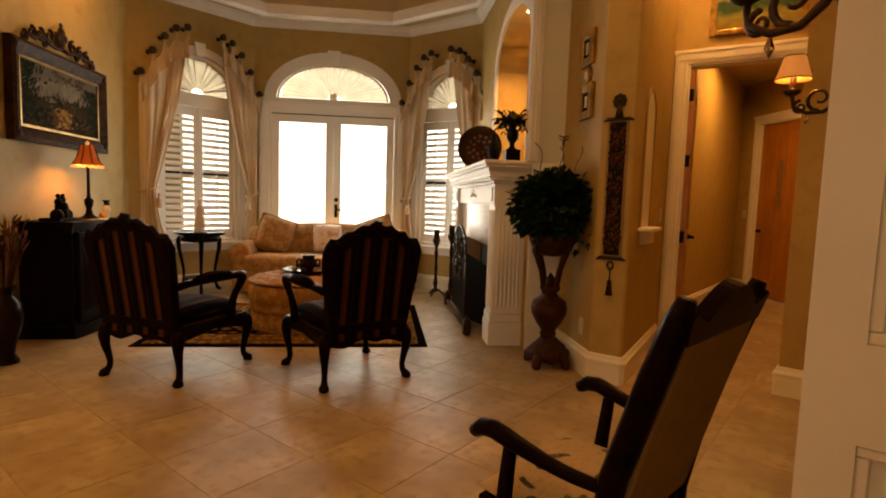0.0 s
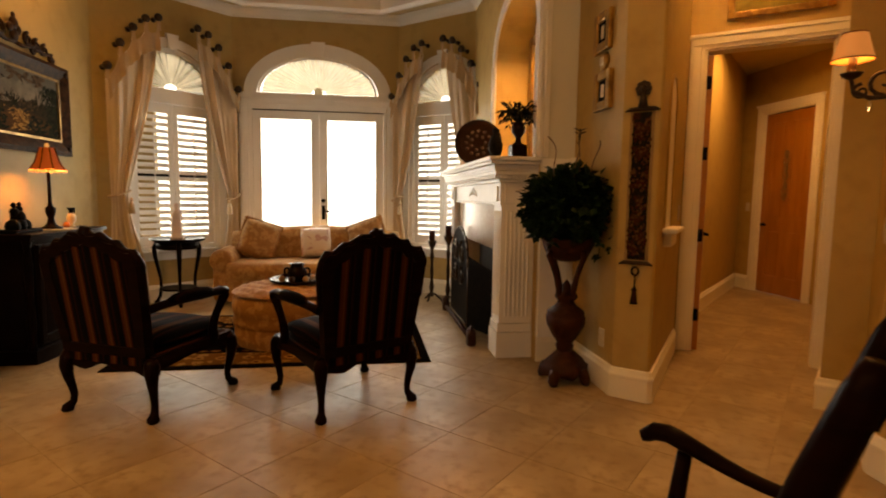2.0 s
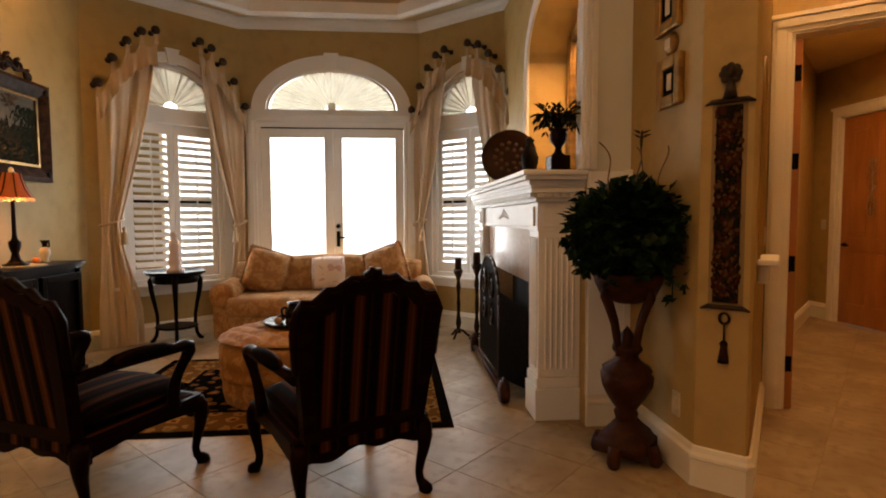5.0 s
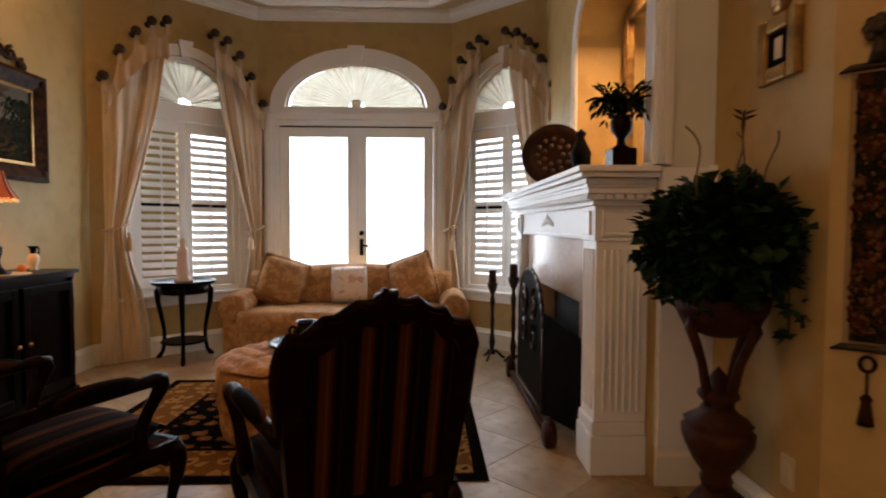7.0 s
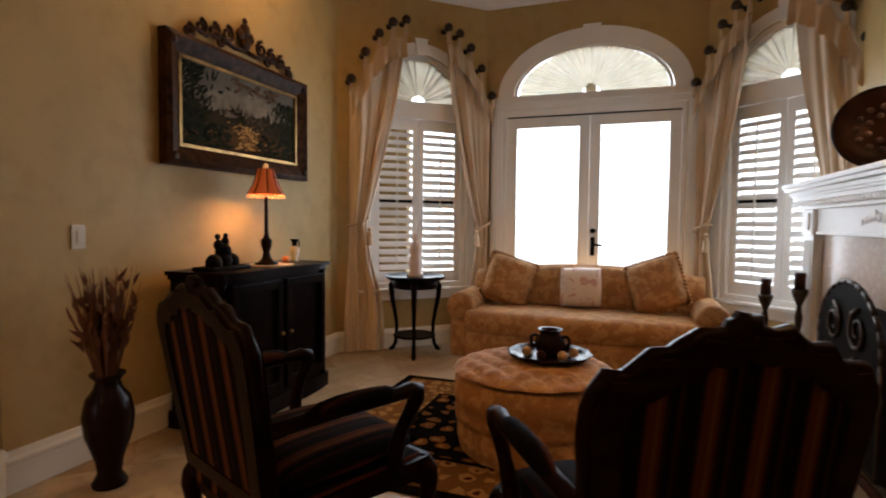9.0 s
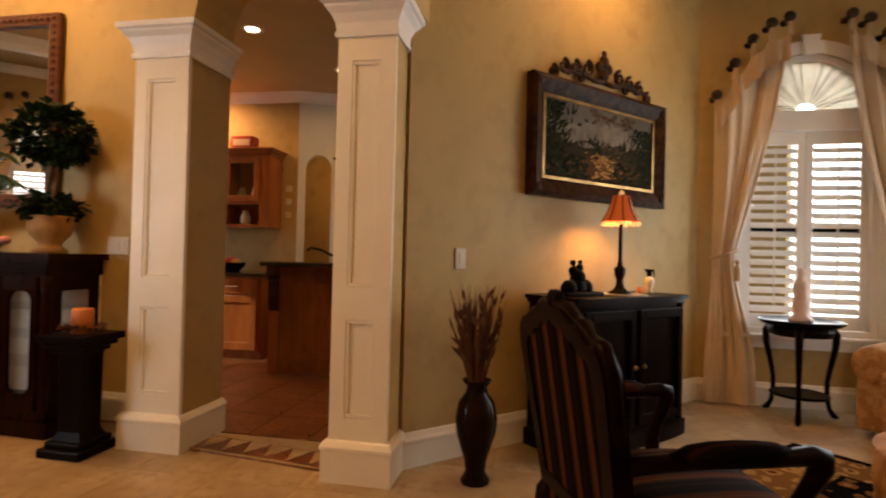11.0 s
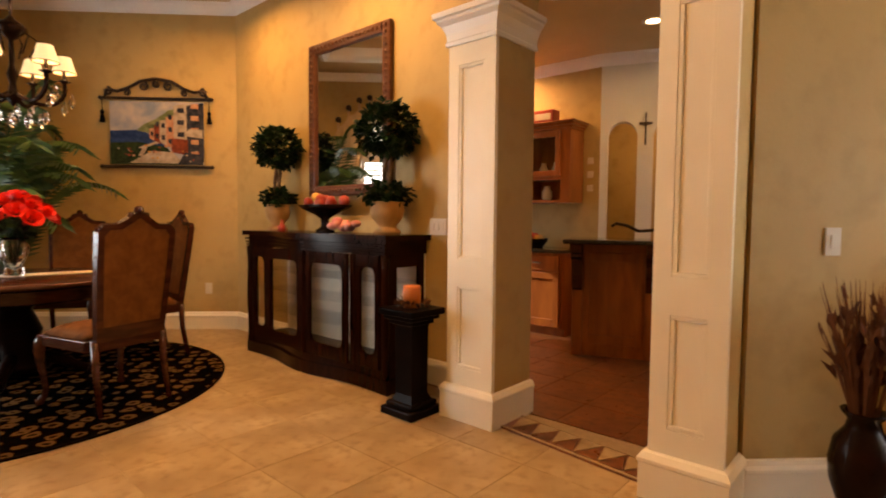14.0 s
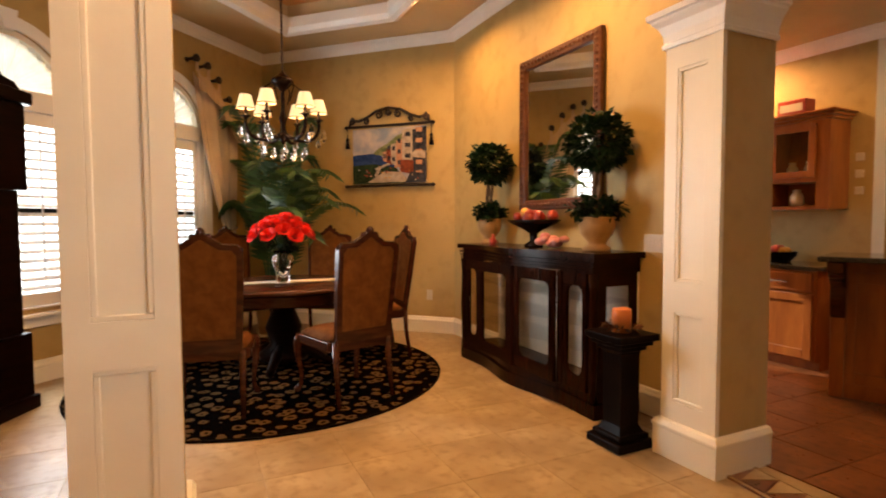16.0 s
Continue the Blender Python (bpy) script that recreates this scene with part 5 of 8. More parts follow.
def painting_mat(name, sky_c, mid_c, ground_c, light_c, seed):
    """Painterly landscape by height, with blotches."""
    m = bpy.data.materials.new(name)
    m.use_nodes = True
    nt = m.node_tree
    b = nt.nodes["Principled BSDF"]
    b.inputs["Roughness"].default_value, b.inputs["Specular IOR Level"].default_value = 0.8, 0.05
    co, sp, no, n2, ra, ad, mx, r2 = (nt.nodes.new(k) for k in ("ShaderNodeTexCoord", "ShaderNodeSeparateXYZ", "ShaderNodeTexNoise", "ShaderNodeTexNoise", "ShaderNodeValToRGB", "ShaderNodeMath", "ShaderNodeMix", "ShaderNodeValToRGB"))
    nt.links.new(co.outputs["Generated"], sp.inputs[0])
    no.inputs["Scale"].default_value, n2.inputs["Scale"].default_value, n2.inputs["Detail"].default_value = 4.0, 9.0, 5.0
    nt.links.new(co.outputs["Generated"], no.inputs["Vector"]), nt.links.new(co.outputs["Generated"], n2.inputs["Vector"])
    ma = nt.nodes.new("ShaderNodeMath")
    ma.operation = 'MULTIPLY_ADD'
    ma.inputs[1].default_value, ma.inputs[2].default_value = 0.35, -0.17
    nt.links.new(no.outputs[0], ma.inputs[0])
    nt.links.new(sp.outputs[2], ad.inputs[0]), nt.links.new(ma.outputs[0], ad.inputs[1])
    cr = ra.color_ramp
    cr.elements[0].position, cr.elements[0].color = 0.0, (*ground_c, 1)
    cr.elements[1].position, cr.elements[1].color = 1.0, (*sky_c, 1)
    for pos, c in ((0.22, light_c), (0.34, mid_c), (0.52, mid_c), (0.60, sky_c)):
        e = cr.elements.new(pos)
        e.color = (*c, 1)
    nt.links.new(ad.outputs[0], ra.inputs[0])
    mx.data_type, mx.blend_type = 'RGBA', 'MULTIPLY'
    mx.inputs[0].default_value = 0.18
    r2.color_ramp.elements[0].position, r2.color_ramp.elements[1].position = 0.38, 0.58
    r2.color_ramp.elements[0].color = (0.12, 0.11, 0.09, 1)
    nt.links.new(n2.outputs[0], r2.inputs[0])
    nt.links.new(ra.outputs[0], mx.inputs[6]), nt.links.new(r2.outputs[0], mx.inputs[7])
    nt.links.new(mx.outputs[2], b.inputs["Base Color"])
    return m


LANDSCAPE = painting_mat("evening_village_canvas", (0.15, 0.13, 0.10), (0.035, 0.026, 0.014), (0.016, 0.010, 0.006), (0.10, 0.046, 0.014), 1)
BLOT = [mat("dark_foliage_paint", (0.006, 0.007, 0.004), 0.8, spec=0.05, second=(0.022, 0.024, 0.010), scale=26), mat("village_paint", (0.035, 0.022, 0.014), 0.8, spec=0.05, second=(0.13, 0.08, 0.045), scale=30), mat("cloud_paint", (0.14, 0.118, 0.088), 0.8, spec=0.05, second=(0.25, 0.21, 0.155), scale=7), mat("lit_path_paint", (0.16, 0.07, 0.02), 0.8, spec=0.05, second=(0.55, 0.30, 0.09), scale=24)]
# large framed painting: x of the frame runs along the wall, seen from +x
PM = Matrix(((0, -1, 0, -2.835), (1, 0, 0, 5.15), (0, 0, 1, 1.945), (0, 0, 0, 1)))
ob = thing("landscape_painting", PM, "large village landscape in a dark gilded frame with a carved crest", "painting")
W_, H_ = 0.70, 0.39
bm = bmesh.new()
prof = [(0.0, 0.0), (0.0, -0.06), (0.03, -0.075), (0.06, -0.06), (0.09, -0.045), (0.115, -0.03)]
cor = [(-1, -1), (1, -1), (1, 1), (-1, 1)]
rg = [[bm.verts.new((sx * (W_ - o), y, sz * (H_ - o))) for o, y in prof] for sx, sz in cor]
for i in range(4):
    a, b = rg[i], rg[(i + 1) % 4]
    for j in range(len(prof) - 1):
        bm.faces.new((a[j], b[j], b[j + 1], a[j + 1]))
part("frame", bm, OLDGILT, ob)
bm = bmesh.new()
for sx, sz, in cor:
    bm = bmesh.new()
    bmesh.ops.create_uvsphere(bm, u_segments=10, v_segments=8, radius=0.034, matrix=pose(sx * (W_ - 0.05), -0.062, sz * (H_ - 0.05)) @ Matrix.Diagonal((1, 0.5, 1, 1)))
    part("corner_boss", bm, OLDGILT, ob, smooth=True)
bm = bmesh.new()
for a, b, c, d in ((-W_ + 0.115, W_ - 0.115, -H_ + 0.115, -H_ + 0.135), (-W_ + 0.115, W_ - 0.115, H_ - 0.135, H_ - 0.115)):
    box(bm, a, b, -0.038, -0.02, c, d)
for a, b in ((-W_ + 0.115, -W_ + 0.135), (W_ - 0.135, W_ - 0.115)):
    box(bm, a, b, -0.038, -0.02, -H_ + 0.135, H_ - 0.135)
part("slip", bm, GOLD, ob, "thin gilt inner slip")
bm = bmesh.new()
box(bm, -W_ + 0.13, W_ - 0.13, -0.022, -0.004, -H_ + 0.13, H_ - 0.13)
cv = part("canvas", bm, LANDSCAPE, ob, "dusk village street with trees")
rp = random.Random(5)


def strokes(mi, cnt, size, spot, lift, slant=0.0):
    """Short paint strokes of one colour laid over the canvas; spot() gives each one's place."""
    bm = bmesh.new()
    for _ in range(cnt):
        x, z = spot()
        a, w_, h_ = rp.gauss(slant, 0.5), size * rp.uniform(0.6, 1.5), size * rp.uniform(0.2, 0.5)
        y_ = -0.0225 - lift - 0.0004 * rp.random()
        vs = []
        for u, v in ((-1, -0.5), (0, -1), (1, -0.4), (0.8, 0.6), (0, 1), (-0.9, 0.5)):
            px, pz = x + w_ * u * math.cos(a) - h_ * v * math.sin(a), z + w_ * u * math.sin(a) + h_ * v * math.cos(a)
            vs.append(bm.verts.new((min(0.56, max(-0.56, px)), y_, min(0.25, max(-0.25, pz)))))
        bm.faces.new(vs)
    tagged(part("brushwork", bm, BLOT[mi], ob), kind="stuff")


strokes(2, 60, 0.055, lambda: (rp.gauss(0.02, 0.14), rp.gauss(0.085, 0.03)), 0.0004, -0.05)
strokes(1, 14, 0.06, lambda: (rp.uniform(-0.1, 0.5), rp.uniform(0.16, 0.24)), 0.0007, -0.2)
strokes(1, 45, 0.016, lambda: (rp.uniform(-0.22, 0.30), rp.gauss(-0.01, 0.014)), 0.0010, 1.5)
strokes(3, 120, 0.016, lambda: (rp.gauss(0.03, 0.075), rp.uniform(-0.23, -0.05)), 0.0014, 0.05)
strokes(0, 26, 0.018, lambda: (rp.uniform(-0.22, 0.24), rp.gauss(0.015, 0.028)), 0.0016, 1.5)
strokes(0, 300, 0.024, lambda: (-0.56 + abs(rp.gauss(0.0, 0.13)), rp.uniform(-0.18, 0.25)), 0.0019, 0.8)
strokes(0, 240, 0.024, lambda: (0.56 - abs(rp.gauss(0.0, 0.11)), 0.17 - abs(rp.gauss(0.0, 0.16))), 0.0024, 0.9)
strokes(0, 150, 0.030, lambda: (rp.choice((-1, 1)) * rp.uniform(0.14, 0.56), rp.uniform(-0.25, -0.10)), 0.0029, 0.1)
strokes(0, 30, 0.014, lambda: (rp.gauss(-0.05, 0.016), rp.uniform(-0.05, 0.075)), 0.0034, 1.5)
ob = thing("carved_crest", PM @ pose(0, 0, H_ + 0.005), "dark carved scrollwork crest above the painting", "wall ornament")
bm = bmesh.new()
for s in (-1, 1):
    tube(bm, [(s * x, -0.03, z) for x, z in ((0.52, 0.02), (0.44, 0.07), (0.36, 0.05), (0.28, 0.10), (0.2, 0.07), (0.1, 0.05), (0.0, 0.06))], 0.016, 6)
    for cx, cz, r in ((0.50, 0.035, 0.045), (0.40, 0.09, 0.05), (0.29, 0.10, 0.055), (0.17, 0.12, 0.055), (0.24, 0.05, 0.035)):
        scroll(bm, (s * cx, -0.03, cz), r, 90, 90 + s * 500, 0.016)
for x, z, r in ((0, 0.20, 0.05), (-0.05, 0.16, 0.04), (0.05, 0.16, 0.04), (0, 0.11, 0.05), (0, 0.26, 0.025)):
    bmesh.ops.create_uvsphere(bm, u_segments=10, v_segments=7, radius=r, matrix=pose(x, -0.03, z) @ Matrix.Diagonal((1, 0.45, 1, 1)))
part("scrollwork", bm, OLDGILT, ob, smooth=True)

# floor vase with dried grass
ob = thing("floor_vase", pose(-2.50, 3.84, 0) @ Matrix.Diagonal((0.84, 0.84, 1, 1)), "dark glazed floor vase of dried grasses on the tiles", "vase")
bm = bmesh.new()
lathe(bm, [(0.085, 0), (0.09, 0.015), (0.06, 0.06), (0.07, 0.12), (0.12, 0.25), (0.128, 0.33), (0.11, 0.41), (0.07, 0.455), (0.06, 0.49), (0.085, 0.515), (0.09, 0.525), (0.07, 0.52), (0.05, 0.48)], 28)
part("vase_body", bm, BRONZE, ob, smooth=True)
bm = bmesh.new()
r = random.Random(3)
for _ in range(120):
    a, sp_ = r.uniform(0, 6.28), 0.03 + 0.17 * r.random() ** 1.3
    h_ = r.uniform(0.28, 0.5)
    tip = Vector((math.cos(a) * sp_, math.sin(a) * sp_, 0.52 + h_))
    base_ = Vector((math.cos(a) * 0.03, math.sin(a) * 0.03, 0.45))
    mid_ = (base_ + tip) / 2 + Vector((0, 0, 0.03))
    tube(bm, [base_, mid_, tip], [0.003, 0.004 + 0.005 * (r.random() > 0.7), 0.001], 4)
    if r.random() > 0.5:
        for _k in range(3):
            leaf(bm, base_ + (tip - base_) * r.uniform(0.4, 0.9), (tip - base_).normalized() + Vector((r.gauss(0, 0.4), r.gauss(0, 0.4), 0)), 0.07, r, 0.2)
part("dried_grass", bm, STRAW, ob, "rust-coloured dried grass plumes")

# ---- fireplace ----
ob = thing("fireplace", pose(0, 0, 0), "white carved mantelpiece with fluted pilasters and a black firebox", "fireplace")
for y0, y1 in ((4.30, 4.52), (6.40, 6.62)):
    bm = bmesh.new()
    box(bm, 0.925, 1.188, y0, y1, 0.27, 1.20, 0.004)
    pil = part("pilaster", bm, WHITE, ob, "white fluted pilaster")
    for i in range(6):
        x = 0.965 + 0.034 * i
        bm = bmesh.new()
        box(bm, x, x + 0.016, y0 - 0.012, y0 + 0.004, 0.32, 1.13, 0.005)
        part("flute", bm, WHITE, pil)
    for i in range(4):
        y = y0 + 0.03 + 0.044 * i
        bm = bmesh.new()
        box(bm, 0.914, 0.93, y, y + 0.02, 0.32, 1.13, 0.005)
        part("flute", bm, WHITE, pil)
    bm = bmesh.new()
    box(bm, 0.905, 1.188, y0 - 0.018, y1 + 0.018, 0, 0.20, 0.006)
    box(bm, 0.912, 1.188, y0 - 0.010, y1 + 0.010, 0.20, 0.27, 0.012)
    part("plinth", bm, WHITE, pil)
    bm = bmesh.new()
    box(bm, 0.915, 1.188, y0 - 0.008, y1 + 0.008, 1.17, 1.345, 0.004)
    for (a, b, c, d) in ((0.95, 1.16, 1.195, 1.21), (0.95, 1.16, 1.315, 1.33)):
        box(bm, a, b, y0 - 0.018, y0 - 0.006, c, d, 0.003)
    for a in (0.95, 1.145):
        box(bm, a, a + 0.015, y0 - 0.018, y0 - 0.006, 1.21, 1.315, 0.003)
    box(bm, 0.903, 0.917, y0 + 0.05, y1 - 0.05, 1.20, 1.32, 0.004)
    part("corner_block", bm, WHITE, pil)
bm = bmesh.new()
box(bm, 0.945, 1.188, 4.52, 6.40, 1.18, 1.345)
box(bm, 0.93, 0.95, 4.55, 6.37, 1.175, 1.195, 0.004)
part("frieze", bm, WHITE, ob)
bm = bmesh.new()
for k in range(-3, 4):
    bmesh.ops.create_uvsphere(bm, u_segments=8, v_segments=6, radius=0.032 - 0.006 * abs(k) * 0.7, matrix=pose(0.945, 5.46 + 0.055 * k, 1.255 + 0.012 * (3 - abs(k))) @ Matrix.Diagonal((0.4, 1, 1, 1)))
part("carved_shell", bm, WHITE, ob, smooth=True)
bm = bmesh.new()
for x, y_, z0, z1 in ((0.90, 4.27, 1.345, 1.37), (0.885, 4.255, 1.37, 1.40), (0.862, 4.232, 1.40, 1.43), (0.845, 4.215, 1.445, 1.475), (0.815, 4.185, 1.475, 1.50), (0.80, 4.17, 1.50, 1.53)):
    box(bm, x, 1.188, y_, 10.92 - y_, z0, z1, 0.006)
box(bm, 0.856, 1.188, 4.226, 6.694, 1.43, 1.445)
part("mantel_shelf", bm, WHITE, ob, "white stepped mantel shelf")
bm = bmesh.new()
for i in range(50):
    y = 4.26 + i * 0.049
    box(bm, 0.862, 0.888, y, y + 0.026, 1.376, 1.398)
for i in range(6):
    x = 0.90 + i * 0.049
    box(bm, x, x + 0.026, 4.234, 4.258, 1.376, 1.398)
part("dentil_course", bm, WHITE, ob)
bm = bmesh.new()
box(bm, 0.985, 1.188, 4.52, 4.78, 0, 1.18)
box(bm, 0.985, 1.188, 6.14, 6.40, 0, 1.18)
box(bm, 0.985, 1.188, 4.78, 6.14, 0.80, 1.18)
part("marble_surround", bm, MARBLE, ob, "blush marble surround")
bm = bmesh.new()
box(bm, 1.0, 1.188, 4.78, 6.14, 0.0, 0.02)
box(bm, 1.17, 1.186, 4.78, 6.14, 0.02, 0.80)
part("firebox", bm, SOOT, ob, "black firebox")
# pale panel beside the breast, below the sage wall
bm = bmesh.new()
box(bm, 1.19, 1.44, 4.165, 4.194, 0.19, 1.52, 0.003)
box(bm, 1.40, 1.445, 4.155, 4.165, 0.19, 1.53, 0.003)
for x in (1.155, 1.19):
    box(bm, x, x + 0.02, 4.150, 4.170, 1.535, 3.28, 0.004)
box(bm, 1.14, 1.235, 4.166, 4.195, 1.532, 3.29, 0.004)
tagged(part("trim_breast_panel", bm, WHITE), "white painted panel at the end of the mantel", "trim", kind="structure")
# niche trim: white fluted casing round the arch, gilt mirror within
nm_ = frame_on((1.19, 6.72), (1.19, 4.20))
bm = bmesh.new()
for a, b in ((1.0, 1.10), (2.38, 2.48)):
    box(bm, a, b, -0.02, 0, 1.54, 2.55, 0.003, nm_)
    for i in range(3):
        box(bm, a + 0.014 + 0.028 * i, a + 0.03 + 0.028 * i, -0.03, -0.018, 1.56, 2.5, 0.004, nm_)
arch_band(bm, 1.10, 2.38, 2.55, 0.42, 0.10, -0.02, 0.0, nm_, 24)
tagged(part("trim_niche", bm, WHITE), "white fluted casing round the arched niche", "trim", kind="structure")
ob = thing("gilt_mirror", nm_ @ pose(1.74, 0.335, 1.545), "tall gilt framed mirror standing in the niche", "mirror")
bm = bmesh.new()
for a, b, c, d in ((-0.52, -0.44, 0, 1.20), (0.44, 0.52, 0, 1.20), (-0.44, 0.44, 0, 0.08), (-0.44, 0.44, 1.12, 1.20)):
    box(bm, a, b, -0.05, 0.0, c, d, 0.012)
part("frame", bm, GOLD, ob)
bm = bmesh.new()
box(bm, -0.44, 0.44, -0.02, -0.005, 0.08, 1.12)
part("mirror_glass", bm, MIRROR, ob)
ob = thing("downlight", nm_ @ pose(1.74, 0.17, 2.965), "small recessed downlight in the niche", "ceiling light", "recessed downlights")
bm = bmesh.new()
lathe(bm, [(0.0, -0.004), (0.05, -0.004), (0.06, 0.0)], 18)
part("lens", bm, CAN_GLOW, ob)
lamp("niche_lamp", nm_ @ Vector((1.74, 0.17, 2.93)), nm_ @ Vector((1.74, 0.20, 1.5)), 22, 0.08, (1.0, 0.55, 0.24), 120)

# on the mantel
ob = thing("display_plate", pose(1.03, 5.66, 1.53, 0, 0, 0), "large dark bronze charger standing on the mantel", "plate")
bm = bmesh.new()
lathe(bm, [(0.0, 0.02), (0.13, 0.018), (0.16, 0.03), (0.225, 0.042), (0.235, 0.035), (0.17, 0.015), (0.13, 0.0), (0, 0)], 40)
bmesh.ops.transform(bm, matrix=pose(0.0, 0.0, 0.235, 80, 0, -18), verts=bm.verts[:])
part("plate_disc", bm, BRONZE, ob, smooth=True)
bm = bmesh.new()
for k, (r, n_) in enumerate(((0.07, 7), (0.12, 12))):
    for i in range(n_):
        a = 2 * math.pi * i / n_
        bmesh.ops.create_uvsphere(bm, u_segments=6, v_segments=4, radius=0.018, matrix=pose(0.0, 0.0, 0.235, 80, 0, -18) @ pose(r * math.cos(a), r * math.sin(a), 0.022) @ Matrix.Diagonal((1, 1, 0.3, 1)))
part("relief", bm, RELIEF, ob, "dark bronze floral relief", smooth=True)
bm = bmesh.new()
tube(bm, [(-0.1, 0.10, 0.01), (-0.1, 0.0, 0.02), (-0.1, -0.06, 0.05)], 0.01)
tube(bm, [(0.1, 0.10, 0.01), (0.1, 0.0, 0.02), (0.1, -0.06, 0.05)], 0.01)
tube(bm, [(-0.1, 0.10, 0.01), (0.1, 0.10, 0.01)], 0.01)
part("easel", bm, BLACK, ob)
ob = thing("mantel_ornament", pose(1.05, 5.02, 1.53), "dark bird-shaped bronze ornament on the mantel", "ornament")
bm = bmesh.new()
lathe(bm, [(0.06, 0), (0.06, 0.02), (0.03, 0.04), (0.055, 0.11), (0.06, 0.17), (0.035, 0.23), (0.02, 0.26), (0.032, 0.29), (0, 0.32)], 12, wave=0.1, lobes=2)
part("bird", bm, BLACK, ob, smooth=True)
ob = thing("fern_urn", pose(1.06, 4.36, 1.53), "dark bronze urn with a black-green fern on the mantel", "plant")
bm = bmesh.new()
box(bm, -0.06, 0.06, -0.06, 0.06, 0, 0.10, 0.006)
part("pedestal", bm, BRONZE, ob)
bm = bmesh.new()
lathe(bm, [(0.05, 0.10), (0.025, 0.12), (0.02, 0.15), (0.05, 0.19), (0.055, 0.23), (0.045, 0.25), (0.065, 0.26)], 18)
tube(bm, bez((0.055, 0, 0.25), (0.06, 0, 0.46), (-0.06, 0, 0.46), (-0.055, 0, 0.25), 10), 0.006)
part("urn", bm, BRONZE, ob, smooth=True)
bm = bmesh.new()
r = random.Random(8)
for _ in range(46):
    a, ln = r.uniform(0, 6.28), r.uniform(0.10, 0.18)
    pts = bez((0, 0, 0.25), (0.03 * math.cos(a), 0.03 * math.sin(a), 0.33), (ln * 0.7 * math.cos(a), ln * 0.7 * math.sin(a), 0.35 + r.uniform(-.02, .09)), (ln * math.cos(a), ln * math.sin(a), 0.29 + r.uniform(-.10, .13)), 7)
    for p, q in zip(pts, pts[1:]):
        for s in (-1, 1):
            leaf(bm, p, (q - p).normalized() + Vector((-math.sin(a), math.cos(a), 0)) * s * 0.7, 0.045, r, 0.2)
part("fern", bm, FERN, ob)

# fire screen and candle stands
ob = thing("fire_screen", pose(0.80, 5.2, 0), "black iron fire screen with an arched middle before the hearth", "fire screen")
bm = bmesh.new()
arc = [(-0.42, 0.10), (0.42, 0.10), (0.42, 0.62)] + [(0.42 * math.cos(math.pi * i / 14), 0.62 + 0.33 * math.sin(math.pi * i / 14)) for i in range(1, 14)] + [(-0.42, 0.62)]
plate(bm, arc, -0.004, 0.004, pose(0, 0.12, 0, 0, 0, 90))
part("mesh_panel", bm, BLACK, ob)
bm = bmesh.new()
for a, b in zip(arc, arc[1:] + arc[:1]):
    tube(bm, [(0.0, a[0] + 0.12, a[1]), (0.0, b[0] + 0.12, b[1])], 0.013, 6)
for s in (-1, 1):
    for cz, rr_ in ((0.72, 0.11), (0.5, 0.09)):
        scroll(bm, (-0.012, 0.12 + s * 0.16, cz), rr_, 90, 90 + s * 560, 0.012, "yz")
part("frame", bm, IRON, ob, smooth=True)
for s in (-1, 1):
    bm = bmesh.new()
    plate(bm, [(0.0, 0.10), (0.36, 0.10), (0.36, 0.62), (0.0, 0.72)], -0.004, 0.004, pose(0.0, 0.12 + s * 0.44, 0, 0, 0, 90 if s > 0 else -90) @ pose(0, 0, 0, 0, 0, -24 * s))
    part("side_panel", bm, BLACK, ob)
bm = bmesh.new()
tube(bm, [(-0.02, -0.55, 0.06), (-0.02, 0.8, 0.06)], 0.022, 8)
for y in (-0.57, 0.82):
    lathe(bm, [(0.07, 0), (0.075, 0.03), (0.07, 0.06)], 16, (0, 0, 0))
    for v in bm.verts[-48:]:
        v.co = Vector((-0.02 + v.co.z - 0.03, y + v.co.x, 0.076 + v.co.y))
    scroll(bm, (-0.02, y, 0.12), 0.06, 270, 700, 0.016, "yz")
part("scroll_base", bm, CARVED, ob, "brown carved scroll feet", smooth=True)
for (x, y), h_ in (((0.70, 6.62), 0.72), ((0.86, 6.40), 0.79)):
    ob = thing("candle_stand", pose(x, y, 0), "tall bronzed candle stand with a dark candle", "candle holder", "hearth candle stands")
    bm = bmesh.new()
    lathe(bm, [(0.03, 0.05), (0.018, 0.1), (0.03, 0.16), (0.016, 0.25), (0.022, h_ * 0.5), (0.014, h_ * 0.6), (0.026, h_ * 0.75), (0.014, h_ - 0.12), (0.05, h_ - 0.03), (0.052, h_)], 14)
    part("shaft", bm, IRON, ob, smooth=True)
    for a in (0, 120, 240):
        c_, s_ = math.cos(radians(a)), math.sin(radians(a))
        bm = bmesh.new()
        tube(bm, bez((0, 0, 0.08), (c_ * 0.05, s_ * 0.05, 0.1), (c_ * 0.08, s_ * 0.08, 0.02), (c_ * 0.12, s_ * 0.12, 0.012), 6), 0.012)
        part("foot", bm, IRON, ob)
    bm = bmesh.new()
    lathe(bm, [(0.036, h_), (0.036, h_ + 0.11), (0.03, h_ + 0.115), (0, h_ + 0.11)], 16)
    part("candle", bm, CARVED, ob, "dark brown pillar candle", smooth=True)

